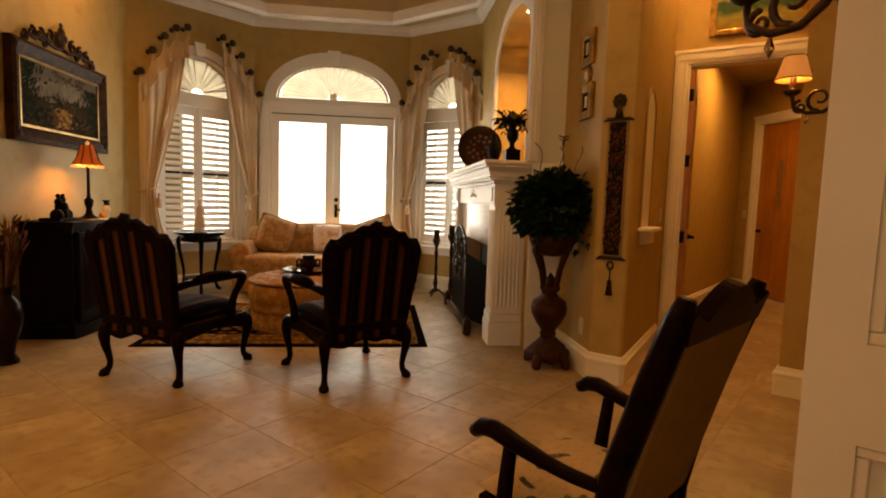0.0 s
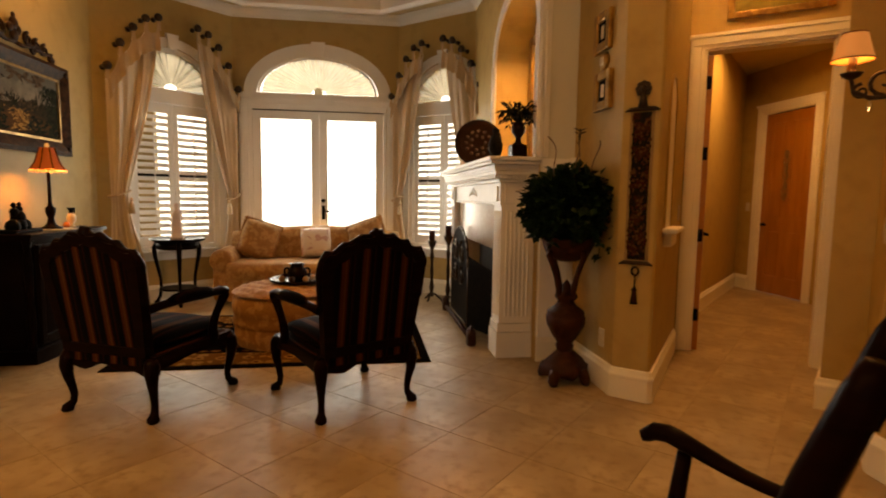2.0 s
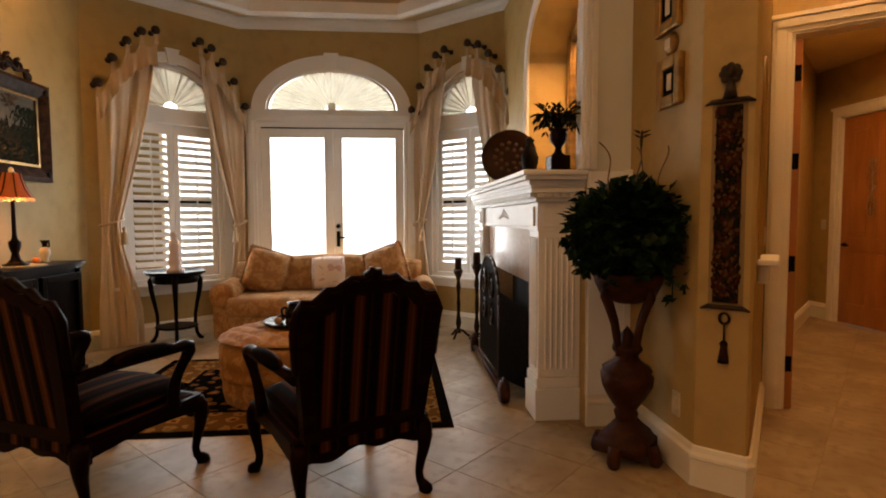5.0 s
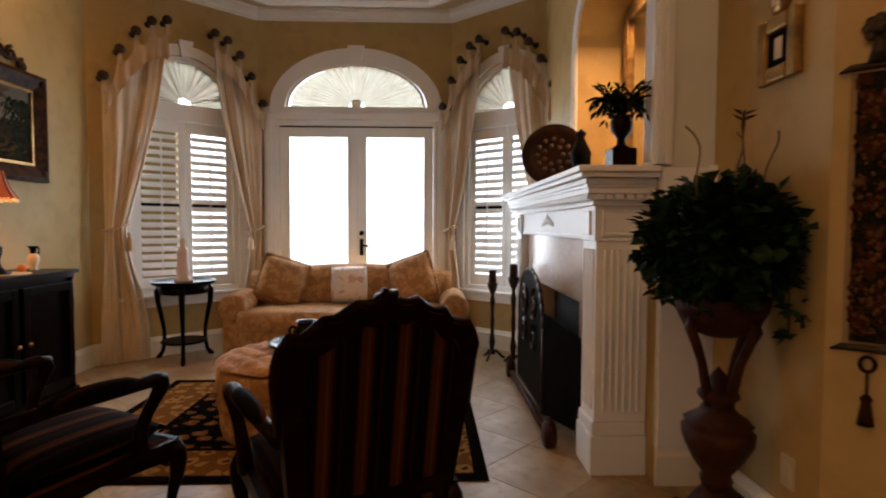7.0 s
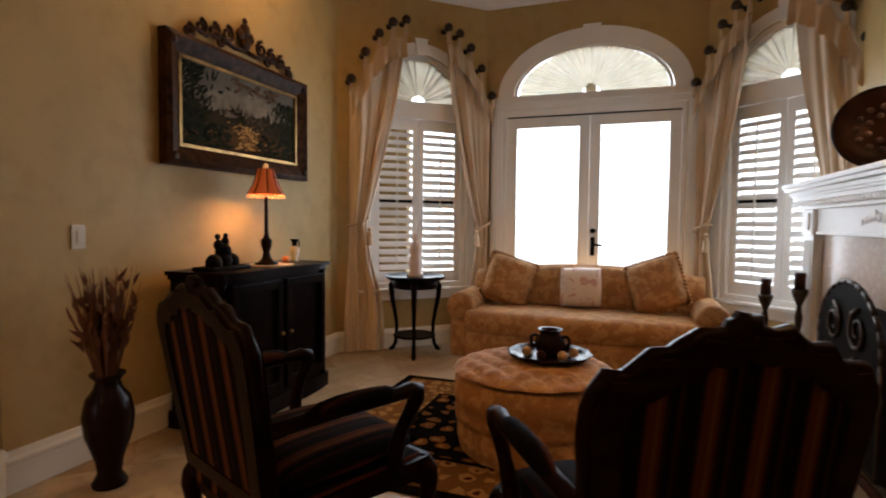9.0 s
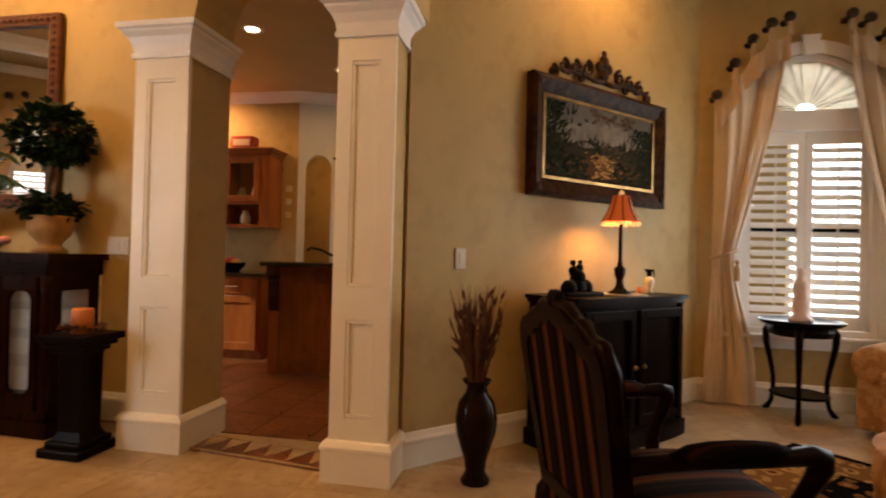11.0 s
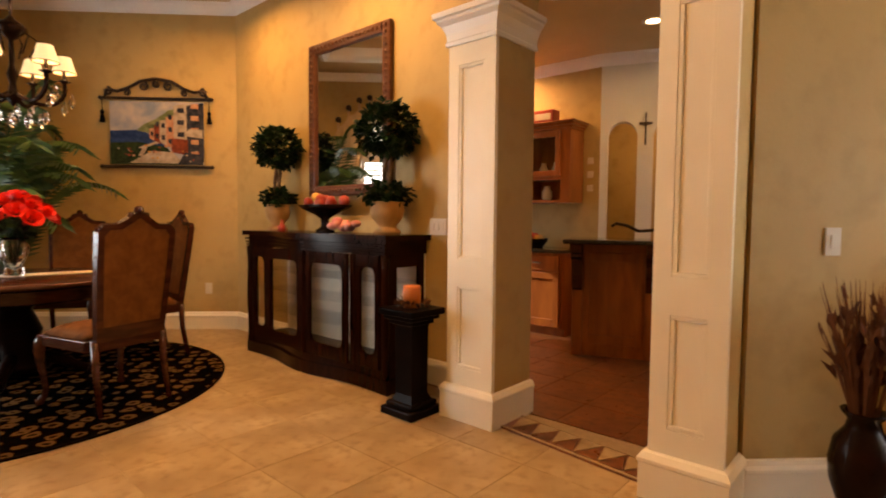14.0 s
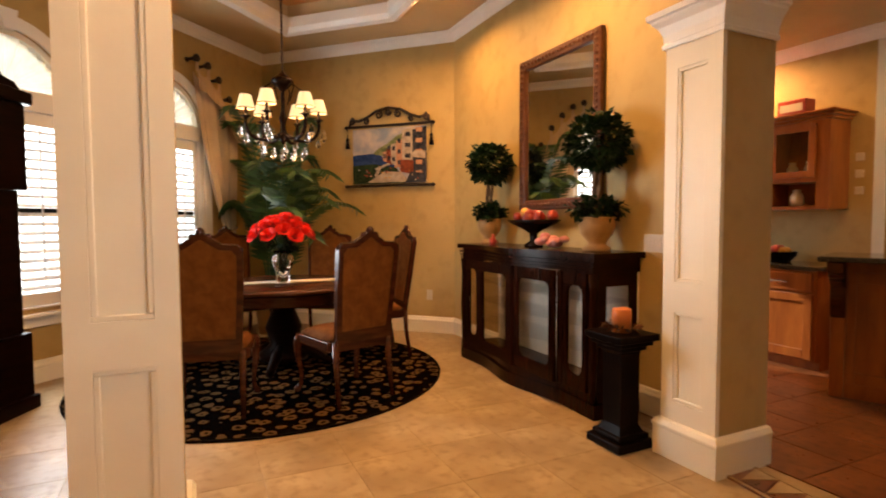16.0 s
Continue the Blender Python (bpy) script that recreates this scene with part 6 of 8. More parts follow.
# ---- pedestal plant ----
ob = thing("plant_pedestal", pose(1.24, 3.74, 0), "carved red-brown urn pedestal with a basin for ivy", "pedestal")
bm = bmesh.new()
for a in (45, 135, 225, 315):
    c_, s_ = math.cos(radians(a)), math.sin(radians(a))
    tube(bm, [(c_ * r, s_ * r, z) for r, z in ((0.150, 0.012), (0.155, 0.035), (0.145, 0.07), (0.13, 0.10))], [0.028, 0.036, 0.036, 0.036], 8)
lathe(bm, [(0.165, 0.055), (0.172, 0.075), (0.172, 0.115), (0.15, 0.13), (0.135, 0.155), (0.08, 0.20), (0.06, 0.22)], 4)
part("base", bm, CARVED, ob, smooth=True)
bm = bmesh.new()
lathe(bm, [(0.05, 0.21), (0.06, 0.25), (0.05, 0.27), (0.09, 0.33), (0.125, 0.40), (0.13, 0.45), (0.115, 0.465), (0.125, 0.48), (0.07, 0.52), (0.05, 0.55), (0.075, 0.58), (0.07, 0.60), (0.03, 0.62), (0.03, 0.66), (0, 0.70)], 20, wave=0.04, lobes=10)
part("urn", bm, CARVED, ob, smooth=True)
for a in (20, 110, 200, 290):
    c_, s_ = math.cos(radians(a)), math.sin(radians(a))
    bm = bmesh.new()
    tube(bm, [(c_ * r, s_ * r, z) for r, z in ((0.05, 0.55), (0.065, 0.62), (0.09, 0.72), (0.135, 0.82), (0.155, 0.86), (0.14, 0.90), (0.11, 0.89))], [0.018, 0.02, 0.018, 0.018, 0.022, 0.02, 0.014], 8)
    part("scroll_arm", bm, CARVED, ob, smooth=True)
bm = bmesh.new()
lathe(bm, [(0.06, 0.82), (0.13, 0.85), (0.165, 0.92), (0.175, 0.97), (0.16, 0.98), (0.15, 0.94), (0.0, 0.93)], 24)
part("basin", bm, CARVED, ob, smooth=True)
ob = thing("ivy_plant", pose(1.22, 3.74, 0.93), "dense dark green ivy spilling from the pedestal basin", "plant")
bm = bmesh.new()
r = random.Random(21)
leaves(bm, (0, 0, 0.26), 0.28, 2600, 0.06, r, 0.86, 0.35)
leaves(bm, (0.14, -0.04, 0.3), 0.16, 300, 0.055, r, 0.9, 0.4)
leaves(bm, (-0.16, 0.0, 0.24), 0.15, 260, 0.055, r, 1.1, 0.4)
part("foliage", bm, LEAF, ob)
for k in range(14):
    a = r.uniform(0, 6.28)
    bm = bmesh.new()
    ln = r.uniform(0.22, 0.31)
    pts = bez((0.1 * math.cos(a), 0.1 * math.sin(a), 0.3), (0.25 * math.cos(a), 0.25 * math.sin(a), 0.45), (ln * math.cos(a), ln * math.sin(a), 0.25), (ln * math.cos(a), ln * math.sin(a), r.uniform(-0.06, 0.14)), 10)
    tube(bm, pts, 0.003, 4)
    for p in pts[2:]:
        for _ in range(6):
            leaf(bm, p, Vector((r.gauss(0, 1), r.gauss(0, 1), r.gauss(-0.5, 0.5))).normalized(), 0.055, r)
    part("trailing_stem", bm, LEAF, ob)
for (x, y) in ((0.02, -0.1), (-0.1, -0.05), (0.14, -0.08)):
    bm = bmesh.new()
    pts = bez((x, y, 0.4), (x - 0.05, y, 0.55), (x + 0.06, y, 0.6), (x - 0.02 + x * 0.4, y, 0.72 + y * 0.6), 10)
    tube(bm, pts, 0.004, 5)
    part("curly_twig", bm, STEM, ob)
ob = thing("dragonfly_pick", pose(1.25, 3.64, 1.62), "small dark dragonfly ornament on a twig above the ivy", "ornament")
bm = bmesh.new()
tube(bm, [(0, 0, -0.04), (0, 0, 0.0), (0.005, 0, 0.05)], [0.004, 0.009, 0.005], 6)
r2_ = random.Random(2)
for s in (-1, 1):
    for dz in (0.01, 0.03):
        leaf(bm, Vector((0, 0, dz)), Vector((s, -0.2, 0.5)).normalized(), 0.055, r2_, 0.22)
tube(bm, [(0, 0, -0.30), (0.01, 0, -0.15), (0, 0, -0.04)], 0.003, 5)
part("dragonfly", bm, IRON, ob)

# ---- tapestry, small pictures ----
TAPESTRY = mat("dark_fruit_tapestry", (0.008, 0.007, 0.005), 0.9, second=(0.05, 0.014, 0.006), scale=24, detail=2, low=0.5, high=0.58, spec=0.08, third=(0.03, 0.026, 0.010), bump=0.3, bump_scale=120)
ob = thing("bell_pull", pose(1.530, 3.382, 0, 0, 0, -42), "long dark floral tapestry bell pull on an iron hanger", "tapestry")
bm = bmesh.new()
box(bm, -0.052, 0.052, -0.012, -0.005, 0.87, 1.74, 0.003)
part("cloth", bm, TAPESTRY, ob)
bm = bmesh.new()
box(bm, -0.070, 0.070, -0.0045, 0.0, 0.86, 1.75, 0.001)
part("backing", bm, CANVAS, ob, "pale beige cloth backing")
r = random.Random(9)
RED = mat("dull_red_wool", (0.045, 0.010, 0.006), 0.9, spec=0.02, second=(0.11, 0.055, 0.026), scale=50, low=0.42, high=0.58)
bm, bm2 = bmesh.new(), bmesh.new()
for i in range(280):
    t_ = bm if i % 3 else bm2
    bmesh.ops.create_uvsphere(t_, u_segments=6, v_segments=4, radius=r.uniform(0.005, 0.012), matrix=pose(r.uniform(-0.052, 0.052), -0.013, r.uniform(0.89, 1.72)) @ Matrix.Diagonal((1, 0.14, 1.2, 1)))
tagged(part("woven_fruit", bm, RED, ob, smooth=True), "dull red woven fruit", kind="stuff")
tagged(part("woven_foliage", bm2, TAPESTRY, ob, smooth=True), "dark green woven foliage", kind="stuff")
bm = bmesh.new()
for z in (1.76, 0.85):
    tube(bm, [(-0.10, -0.01, z - 0.012), (-0.07, -0.01, z), (0.07, -0.01, z), (0.10, -0.01, z - 0.012)], [0.004, 0.012, 0.012, 0.004], 8)
for k in range(8):
    a = k * math.pi / 4
    bmesh.ops.create_uvsphere(bm, u_segments=8, v_segments=6, radius=0.018, matrix=pose(0.03 * math.cos(a), -0.012, 1.875 + 0.03 * math.sin(a)) @ Matrix.Diagonal((1, 0.5, 1, 1)))
bmesh.ops.create_uvsphere(bm, u_segments=8, v_segments=6, radius=0.02, matrix=pose(0, -0.016, 1.875))
tube(bm, [(0, -0.01, 1.77), (0, -0.01, 1.85)], [0.03, 0.012], 8)
part("hanger", bm, IRON, ob, smooth=True)
bm = bmesh.new()
tube(bm, [(0.02 * math.cos(a), -0.012, 0.80 + 0.025 * math.sin(a)) for a in (radians(d) for d in range(0, 361, 30))], 0.006, 6)
tube(bm, [(0, -0.01, 0.78), (0, -0.01, 0.70)], 0.004, 5)
lathe(bm, [(0.008, 0.70), (0.018, 0.685), (0.012, 0.675), (0.024, 0.60), (0, 0.598)], 10, (0, -0.012, 0))
part("tassel", bm, TAPESTRY, ob, smooth=True)
for y, z, w_, rnd in ((3.755, 2.30, 0.075, False), (3.735, 2.112, 0.045, True), (3.725, 1.925, 0.075, False)):
    m_ = Matrix(((0, 1, 0, 1.449), (-1, 0, 0, y), (0, 0, 1, z), (0, 0, 0, 1)))
    ob = thing("small_picture", m_, "small round gilt medallion on the wall" if rnd else "small picture in a wide gilt frame on the wall", "picture", "small gilt pictures")
    bm = bmesh.new()
    if rnd:
        lathe(bm, [(0.025, 0.03), (0.045, 0.026), (0.06, 0.012), (0.058, 0.0)], 24)
        bmesh.ops.transform(bm, matrix=pose(0, 0, 0, 90), verts=bm.verts[:])
    else:
        for s_, t_, u_, v_ in ((-0.115, -0.06, -0.125, 0.125), (0.06, 0.115, -0.125, 0.125), (-0.06, 0.06, -0.125, -0.065), (-0.06, 0.06, 0.065, 0.125)):
            box(bm, s_, t_, -0.035, 0, u_, v_, 0.01)
    part("frame", bm, GOLD, ob, smooth=rnd)
    bm = bmesh.new()
    box(bm, -0.025 if rnd else -0.06, 0.025 if rnd else 0.06, -0.031 if rnd else -0.02, -0.012, -0.025 if rnd else -0.065, 0.025 if rnd else 0.065)
    part("picture_face", bm, IVORY if rnd else BLACK, ob)
    if not rnd:
        bm = bmesh.new()
        box(bm, -0.02, 0.02, -0.024, -0.0195, -0.04, 0.04)
        part("ivory_mount", bm, IVORY, ob, "ivory mount")

# ---- rocking chair ----
ob = thing("rocking_chair", pose(0.633, 1.46, 0, 0, 0, 38), "mahogany rocking chair with a needlepoint seat and beige back", "chair")
for s in (-1, 1):
    bm = bmesh.new()
    tube(bm, [(s * 0.25, -0.46, 0.07), (s * 0.25, -0.30, 0.03), (s * 0.25, 0.0, 0.02), (s * 0.25, 0.3, 0.04), (s * 0.25, 0.42, 0.08)], 0.02, 8)
    part("rocker", bm, MAHOG, ob, smooth=True)
    bm = bmesh.new()
    tube(bm, [(s * 0.25, -0.17, 0.03), (s * 0.25, -0.165, 0.34), (s * 0.25, -0.20, 0.55), (s * 0.25, -0.275, 0.80), (s * 0.25, -0.325, 0.95), (s * 0.255, -0.34, 1.0)], [0.02, 0.028, 0.034, 0.034, 0.032, 0.02], 10)
    part("back_post", bm, MAHOG, ob, smooth=True)
    bm = bmesh.new()
    tube(bm, [(s * 0.265, 0.10, 0.03), (s * 0.268, 0.11, 0.34), (s * 0.272, 0.09, 0.53)], [0.018, 0.024, 0.02], 10)
    part("front_post", bm, MAHOG, ob, smooth=True)
    bm = bmesh.new()
    tube(bm, bez((s * 0.25, -0.20, 0.52), (s * 0.26, -0.08, 0.50), (s * 0.28, 0.06, 0.55), (s * 0.282, 0.14, 0.565), 8) + [(s * 0.282, 0.18, 0.56), (s * 0.28, 0.205, 0.54), (s * 0.278, 0.205, 0.525)], [0.018, 0.02, 0.021, 0.022, 0.024, 0.026, 0.028, 0.03, 0.03, 0.03, 0.026, 0.012], 10, 0.85)
    part("arm", bm, MAHOG, ob, "scrolled wooden arm", smooth=True)
    bm = bmesh.new()
    box(bm, s * 0.25 - 0.018, s * 0.25 + 0.018, -0.17, 0.20, 0.28, 0.335, 0.008)
    part("seat_rail", bm, MAHOG, ob)
for y in (-0.16, 0.20):
    bm = bmesh.new()
    box(bm, -0.25, 0.25, y - 0.018, y + 0.018, 0.28, 0.335, 0.008)
    part("cross_rail", bm, MAHOG, ob)
bm = bmesh.new()
cushion(bm, 0.50, 0.11, 0.42, pose(0, 0.03, 0.35, 90), 12)
part("seat", bm, FLORAL, ob, "floral needlepoint seat", smooth=True)
bk = pose(0, -0.165, 0.36, 15.5)
bm = bmesh.new()
box(bm, -0.235, 0.235, -0.026, 0.012, 0.0, 0.585, 0.010, bk)
part("backrest", bm, CANVAS, ob, "beige fabric back panel")
bm = bmesh.new()
top_ = [(-0.25, 0.565), (0.25, 0.565), (0.272, 0.635), (0.252, 0.645), (0.22, 0.625)] + [(0.17 - 0.34 * i / 12, 0.612 + 0.075 * math.sin(math.pi * i / 12)) for i in range(13)] + [(-0.22, 0.625), (-0.252, 0.645), (-0.272, 0.635)]
plate(bm, top_, -0.03, 0.012, bk)
part("crest_rail", bm, MAHOG, ob, "scalloped mahogany crest rail")

# ---- pier niche, switches, sconces ----
pm = frame_on((1.622, 3.322), (2.45, 4.40))
ob = thing("niche_1", pm, "arched wall niche with a pale field for its amber light", "niche", kind="structure")
# Flat field on the wall; its cream colour stands for the lit recess.
bm = bmesh.new()
nl = [(0.30, 1.05)] + arch_line(0.30, 0.62, 1.86, 0.16, 14) + [(0.62, 1.05)]
plate(bm, nl, -0.002, -0.001)
part("niche_field", bm, CREAM, ob)
bm = bmesh.new()
arch_band(bm, 0.30, 0.62, 1.86, 0.16, 0.025, -0.012, 0.0, Matrix.Identity(4))
for a in (0.275, 0.62):
    box(bm, a, a + 0.025, -0.012, 0, 1.05, 1.86, 0.003)
part("niche_rim", bm, WALL, ob)
bm = bmesh.new()
box(bm, 0.24, 0.68, -0.09, 0.0, 1.02, 1.05, 0.008)
box(bm, 0.30, 0.62, -0.05, 0.0, 0.93, 1.02, 0.01)
part("niche_shelf", bm, CREAM, ob)


def switch_plate(m, label, gangs=1):
    ob = thing("light_switch", m, label, "switch", "wall plates")
    bm = bmesh.new()
    w = 0.036 + 0.023 * (gangs - 1)
    box(bm, -w, w, -0.008, 0, -0.06, 0.06, 0.003)
    part("plate", bm, PLASTIC, ob)
    for g in range(gangs):
        x = -0.046 * (gangs - 1) / 2 + 0.046 * g
        bm = bmesh.new()
        box(bm, x - 0.012, x + 0.012, -0.013, -0.007, -0.03, 0.03, 0.002)
        part("rocker", bm, PLASTIC, ob)


WEST_FACE = Matrix(((0, -1, 0, -2.838), (1, 0, 0, 0), (0, 0, 1, 0), (0, 0, 0, 1)))
switch_plate(WEST_FACE @ pose(3.96, 0, 1.14), "almond light switch on the ochre wall")
MIR = frame_on(DC, (-4.06, 2.81))
switch_plate(MIR @ pose(2.97, 0, 1.17), "almond triple light switch beside the column", 3)
switch_plate(pm @ pose(1.15, 0, 1.13), "almond light switch beside the hall door")
switch_plate(pose(1.447, 3.62, 0.33, 0, 0, 90) @ pose(0, 0, 0, 0, 0, 180), "almond wall outlet low on the wall")
switch_plate(frame_on((-6.62, -2.42), DC) @ pose(2.35, 0, 0.45), "almond wall outlet low on the picture wall")
sw = frame_on((2.74, 2.98), (2.205, 2.425))
switch_plate(sw @ pose(0.60, 0, 1.1), "almond light switch below the sconce")
switch_plate(sw @ pose(0.58, 0, 0.33), "almond wall outlet below the sconce")


def sconce(m, lit=True):
    """A scrolled iron arm with a candle and an amber shade; it reaches along -y from the wall."""
    ob = thing("wall_sconce", m, "scrolled iron wall sconce with a lit amber shade and a crystal", "wall lamp", "wall sconces")
    bm = bmesh.new()
    lathe(bm, [(0.0, 0.03), (0.02, 0.028), (0.045, 0.012), (0.05, 0.0)], 16, sy=1.0)
    bmesh.ops.transform(bm, matrix=pose(0, 0, 0, 90) @ Matrix.Diagonal((0.8, 2.0, 1, 1)), verts=bm.verts[:])
    part("wall_plate", bm, IRON, ob, smooth=True)
    bm = bmesh.new()
    tube(bm, [(0, y, z) for y, z in ((-0.02, 0.0), (-0.05, -0.05), (-0.10, -0.085), (-0.17, -0.085), (-0.23, -0.05), (-0.24, 0.01))], [0.012, 0.012, 0.011, 0.011, 0.010, 0.010], 7)
    scroll(bm, (0, -0.12, -0.02), 0.06, 270, -130, 0.011, "yz")
    scroll(bm, (0, -0.20, -0.055), 0.035, 90, 520, 0.009, "yz")
    part("scroll_arm", bm, IRON, ob, smooth=True)
    bm = bmesh.new()
    lathe(bm, [(0.008, 0.0), (0.035, 0.015), (0.045, 0.03), (0.02, 0.035), (0.016, 0.05), (0.014, 0.10)], 14, (0, -0.24, 0))
    part("candle_cup", bm, IRON, ob, smooth=True)
    bm = bmesh.new()
    for (r0, z0), (r1, z1) in (((0.082, 0.085), (0.068, 0.13)), ((0.068, 0.13), (0.048, 0.20))):
        for i in range(20):
            a, b = 2 * math.pi * i / 20, 2 * math.pi * (i + 1) / 20
            bm.faces.new([bm.verts.new((r * math.cos(t), -0.24 + r * math.sin(t), z)) for r, t, z in ((r0, a, z0), (r0, b, z0), (r1, b, z1), (r1, a, z1))])
    bmesh.ops.remove_doubles(bm, verts=bm.verts[:], dist=1e-5)
    part("shade", bm, SHADE_AMBER, ob, "glowing amber fabric shade", smooth=True)
    for r_, z_ in ((0.083, 0.085), (0.049, 0.20)):
        bm = bmesh.new()
        tube(bm, [(r_ * math.cos(radians(a)), -0.24 + r_ * math.sin(radians(a)), z_) for a in range(0, 361, 20)], 0.003, 5)
        part("shade_trim", bm, RUST, ob)
    bm = bmesh.new()
    lathe(bm, [(0, -0.145), (0.012, -0.12), (0.004, -0.095), (0.002, -0.085)], 8, (0, -0.17, 0))
    part("crystal_drop", bm, CRYSTAL, ob, smooth=False)
    return ob


SHADE_AMBER = glow("lit_sconce_shade", (1.0, 0.36, 0.10), 0.42, 0.3)
sconce(pose(2.186, 2.335, 1.77, 0, 0, 215))
bulb("sconce_bulb", (2.048, 2.532, 1.89), 3.0, (1.0, 0.5, 0.16), 0.02)
sconce(pose(0.972, 1.062, 1.70, 0, 0, 198))
bulb("sconce_bulb", (0.898, 1.290, 1.81), 3.0, (1.0, 0.5, 0.16), 0.02)


# ---- hall door, far door ----
def door_casing(name, m, w, h, label):
    bm = bmesh.new()
    for a, b in ((-0.11, 0.0), (w, w + 0.11)):
        box(bm, a, b, -0.02, 0.0, 0, h, 0.004, m)
        box(bm, a + 0.02, b - 0.03, -0.032, -0.02, 0, h + 0.02, 0.004, m)
    box(bm, -0.11, w + 0.11, -0.02, 0.0, h, h + 0.11, 0.004, m)
    box(bm, -0.09, w + 0.09, -0.032, -0.02, h + 0.03, h + 0.085, 0.004, m)
    box(bm, -0.12, w + 0.12, -0.04, 0.0, h + 0.085, h + 0.115, 0.004, m)
    for a, b in ((-0.004, 0.014), (w - 0.014, w + 0.004)):
        box(bm, a, b, 0.0, 0.13, 0, h, 0, m)
    box(bm, 0.014, w - 0.014, 0.0, 0.13, h - 0.014, h + 0.004, 0, m)
    return tagged(part(name, bm, CREAM), label, "trim", kind="structure")


def panel_door(name, m, w, h, label, knob_side):
    ob = thing(name, m, label, "door", kind="structure")
    bm = bmesh.new()
    cols = [0.0, 0.11, w / 2 - 0.05, w / 2 + 0.05, w - 0.11, w]
    for a, b in ((cols[0], cols[1]), (cols[2], cols[3]), (cols[4], cols[5])):
        box(bm, a, b, 0, 0.04, 0.008, h)
    for a, b in ((cols[1], cols[2]), (cols[3], cols[4])):
        for z0, z1 in ((0.008, 0.24), (0.86, 1.0), (h - 0.13, h)):
            box(bm, a, b, 0, 0.04, z0, z1)
    part("door_frame", bm, HONEY, ob)
    for a, b in ((cols[1], cols[2]), (cols[3], cols[4])):
        for z0, z1 in ((0.24, 0.86), (1.0, h - 0.13)):
            bm = bmesh.new()
            box(bm, a, b, 0.012, 0.028, z0, z1)
            box(bm, a + 0.03, b - 0.03, 0.004, 0.036, z0 + 0.03, z1 - 0.03, 0.006)
            part("panel", bm, HONEY, ob)
    bm = bmesh.new()
    x = 0.06 if knob_side < 0 else w - 0.06
    for s in (-1, 1):
        y = -0.0 if s < 0 else 0.04
        tube(bm, [(x, y, 0.92), (x, y + s * 0.045, 0.92), (x - 0.02 * knob_side, y + s * 0.055, 0.92), (x - 0.10 * knob_side, y + s * 0.05, 0.915)], [0.026, 0.011, 0.011, 0.010], 8)
    part("door_handle", bm, BLACK, ob, "black lever handle", smooth=True)
    return ob


hm = frame_on(HA, HB)
door_casing("trim_hall_door", hm @ pose(0.13, 0, 0), 0.84, 2.40, "cream moulded door casing")
panel_door("door_2", hm @ pose(0.185, 0.02, 0, 0, 0, 95), 0.78, 2.36, "honey maple panelled door standing open into the hall", 1)
for z in (0.3, 0.95, 1.6, 2.15):
    ob = thing("hinge", hm @ pose(0.15, 0.012, z), "black door hinge on the jamb", "hinge", "door hinges")
    bm = bmesh.new()
    lathe(bm, [(0.009, -0.05), (0.009, 0.05)], 8)
    box(bm, -0.004, 0.03, 0.0, 0.004, -0.05, 0.05)
    part("knuckle", bm, BLACK, ob)
fm = frame_on((5.24, 7.9), (5.24, 4.3))
door_casing("trim_far_door", fm @ pose(0.905, 0, 0), 0.84, 2.40, "cream moulded door casing")
panel_door("door_3", fm @ pose(0.92, 0.03, 0), 0.81, 2.38, "closed honey maple panelled door at the hall's end", -1)
ob = thing("door_ornament", fm @ pose(1.325, 0.025, 1.56), "slim silver filigree ornament hung on the door", "wall ornament")
bm = bmesh.new()
for z, r_ in ((0.28, 0.035), (0.2, 0.045), (0.1, 0.03), (0.0, 0.04), (-0.12, 0.03), (-0.2, 0.05), (-0.27, 0.04)):
    tube(bm, [(r_ * math.cos(radians(a)), -0.012, z + 1.2 * r_ * math.sin(radians(a))) for a in range(0, 361, 30)], 0.007, 6)
tube(bm, [(0, -0.012, 0.32), (0.012, -0.012, 0.0), (0, -0.012, -0.3)], 0.008, 6)
part("filigree", bm, CHROME, ob, smooth=True)
switch_plate(fm @ pose(0.70, 0, 1.15), "almond light switch beside the far door")
ob = thing("landscape_picture", hm @ pose(0.60, 0, 2.86), "gilt framed green landscape above the hall door", "painting")
bm = bmesh.new()
for a, b, c, d in ((-0.34, -0.29, -0.26, 0.26), (0.29, 0.34, -0.26, 0.26), (-0.29, 0.29, -0.26, -0.21), (-0.29, 0.29, 0.21, 0.26)):
    box(bm, a, b, -0.03, 0, c, d, 0.008)
part("frame", bm, GOLD, ob)
bm = bmesh.new()
box(bm, -0.29, 0.29, -0.012, -0.002, -0.21, 0.21)
part("canvas", bm, painting_mat("green_hills_canvas", (0.35, 0.30, 0.16), (0.05, 0.10, 0.05), (0.22, 0.17, 0.05), (0.30, 0.25, 0.08), 2), ob)

# ---- dining room ----
ob = thing("round_rug", pose(-4.54, -0.78, 0), "round black rug with tan medallions under the dining table", "rug")
bm = bmesh.new()
lathe(bm, [(1.50, 0), (1.50, 0.008), (1.44, 0.010), (0, 0.010)], 80)
part("rug_field", bm, RUG_DINING, ob)
bm = bmesh.new()
tube(bm, [(1.495 * math.cos(radians(a)), 1.495 * math.sin(radians(a)), 0.007) for a in range(0, 361, 5)], 0.009, 6)
part("rug_binding", bm, RUG_EDGE, ob)
TX, TY = -4.78, -0.80
ob = thing("dining_table", pose(TX, TY, 0.01) @ Matrix.Scale(1.03, 4), "round polished red-brown pedestal dining table", "table")
bm = bmesh.new()
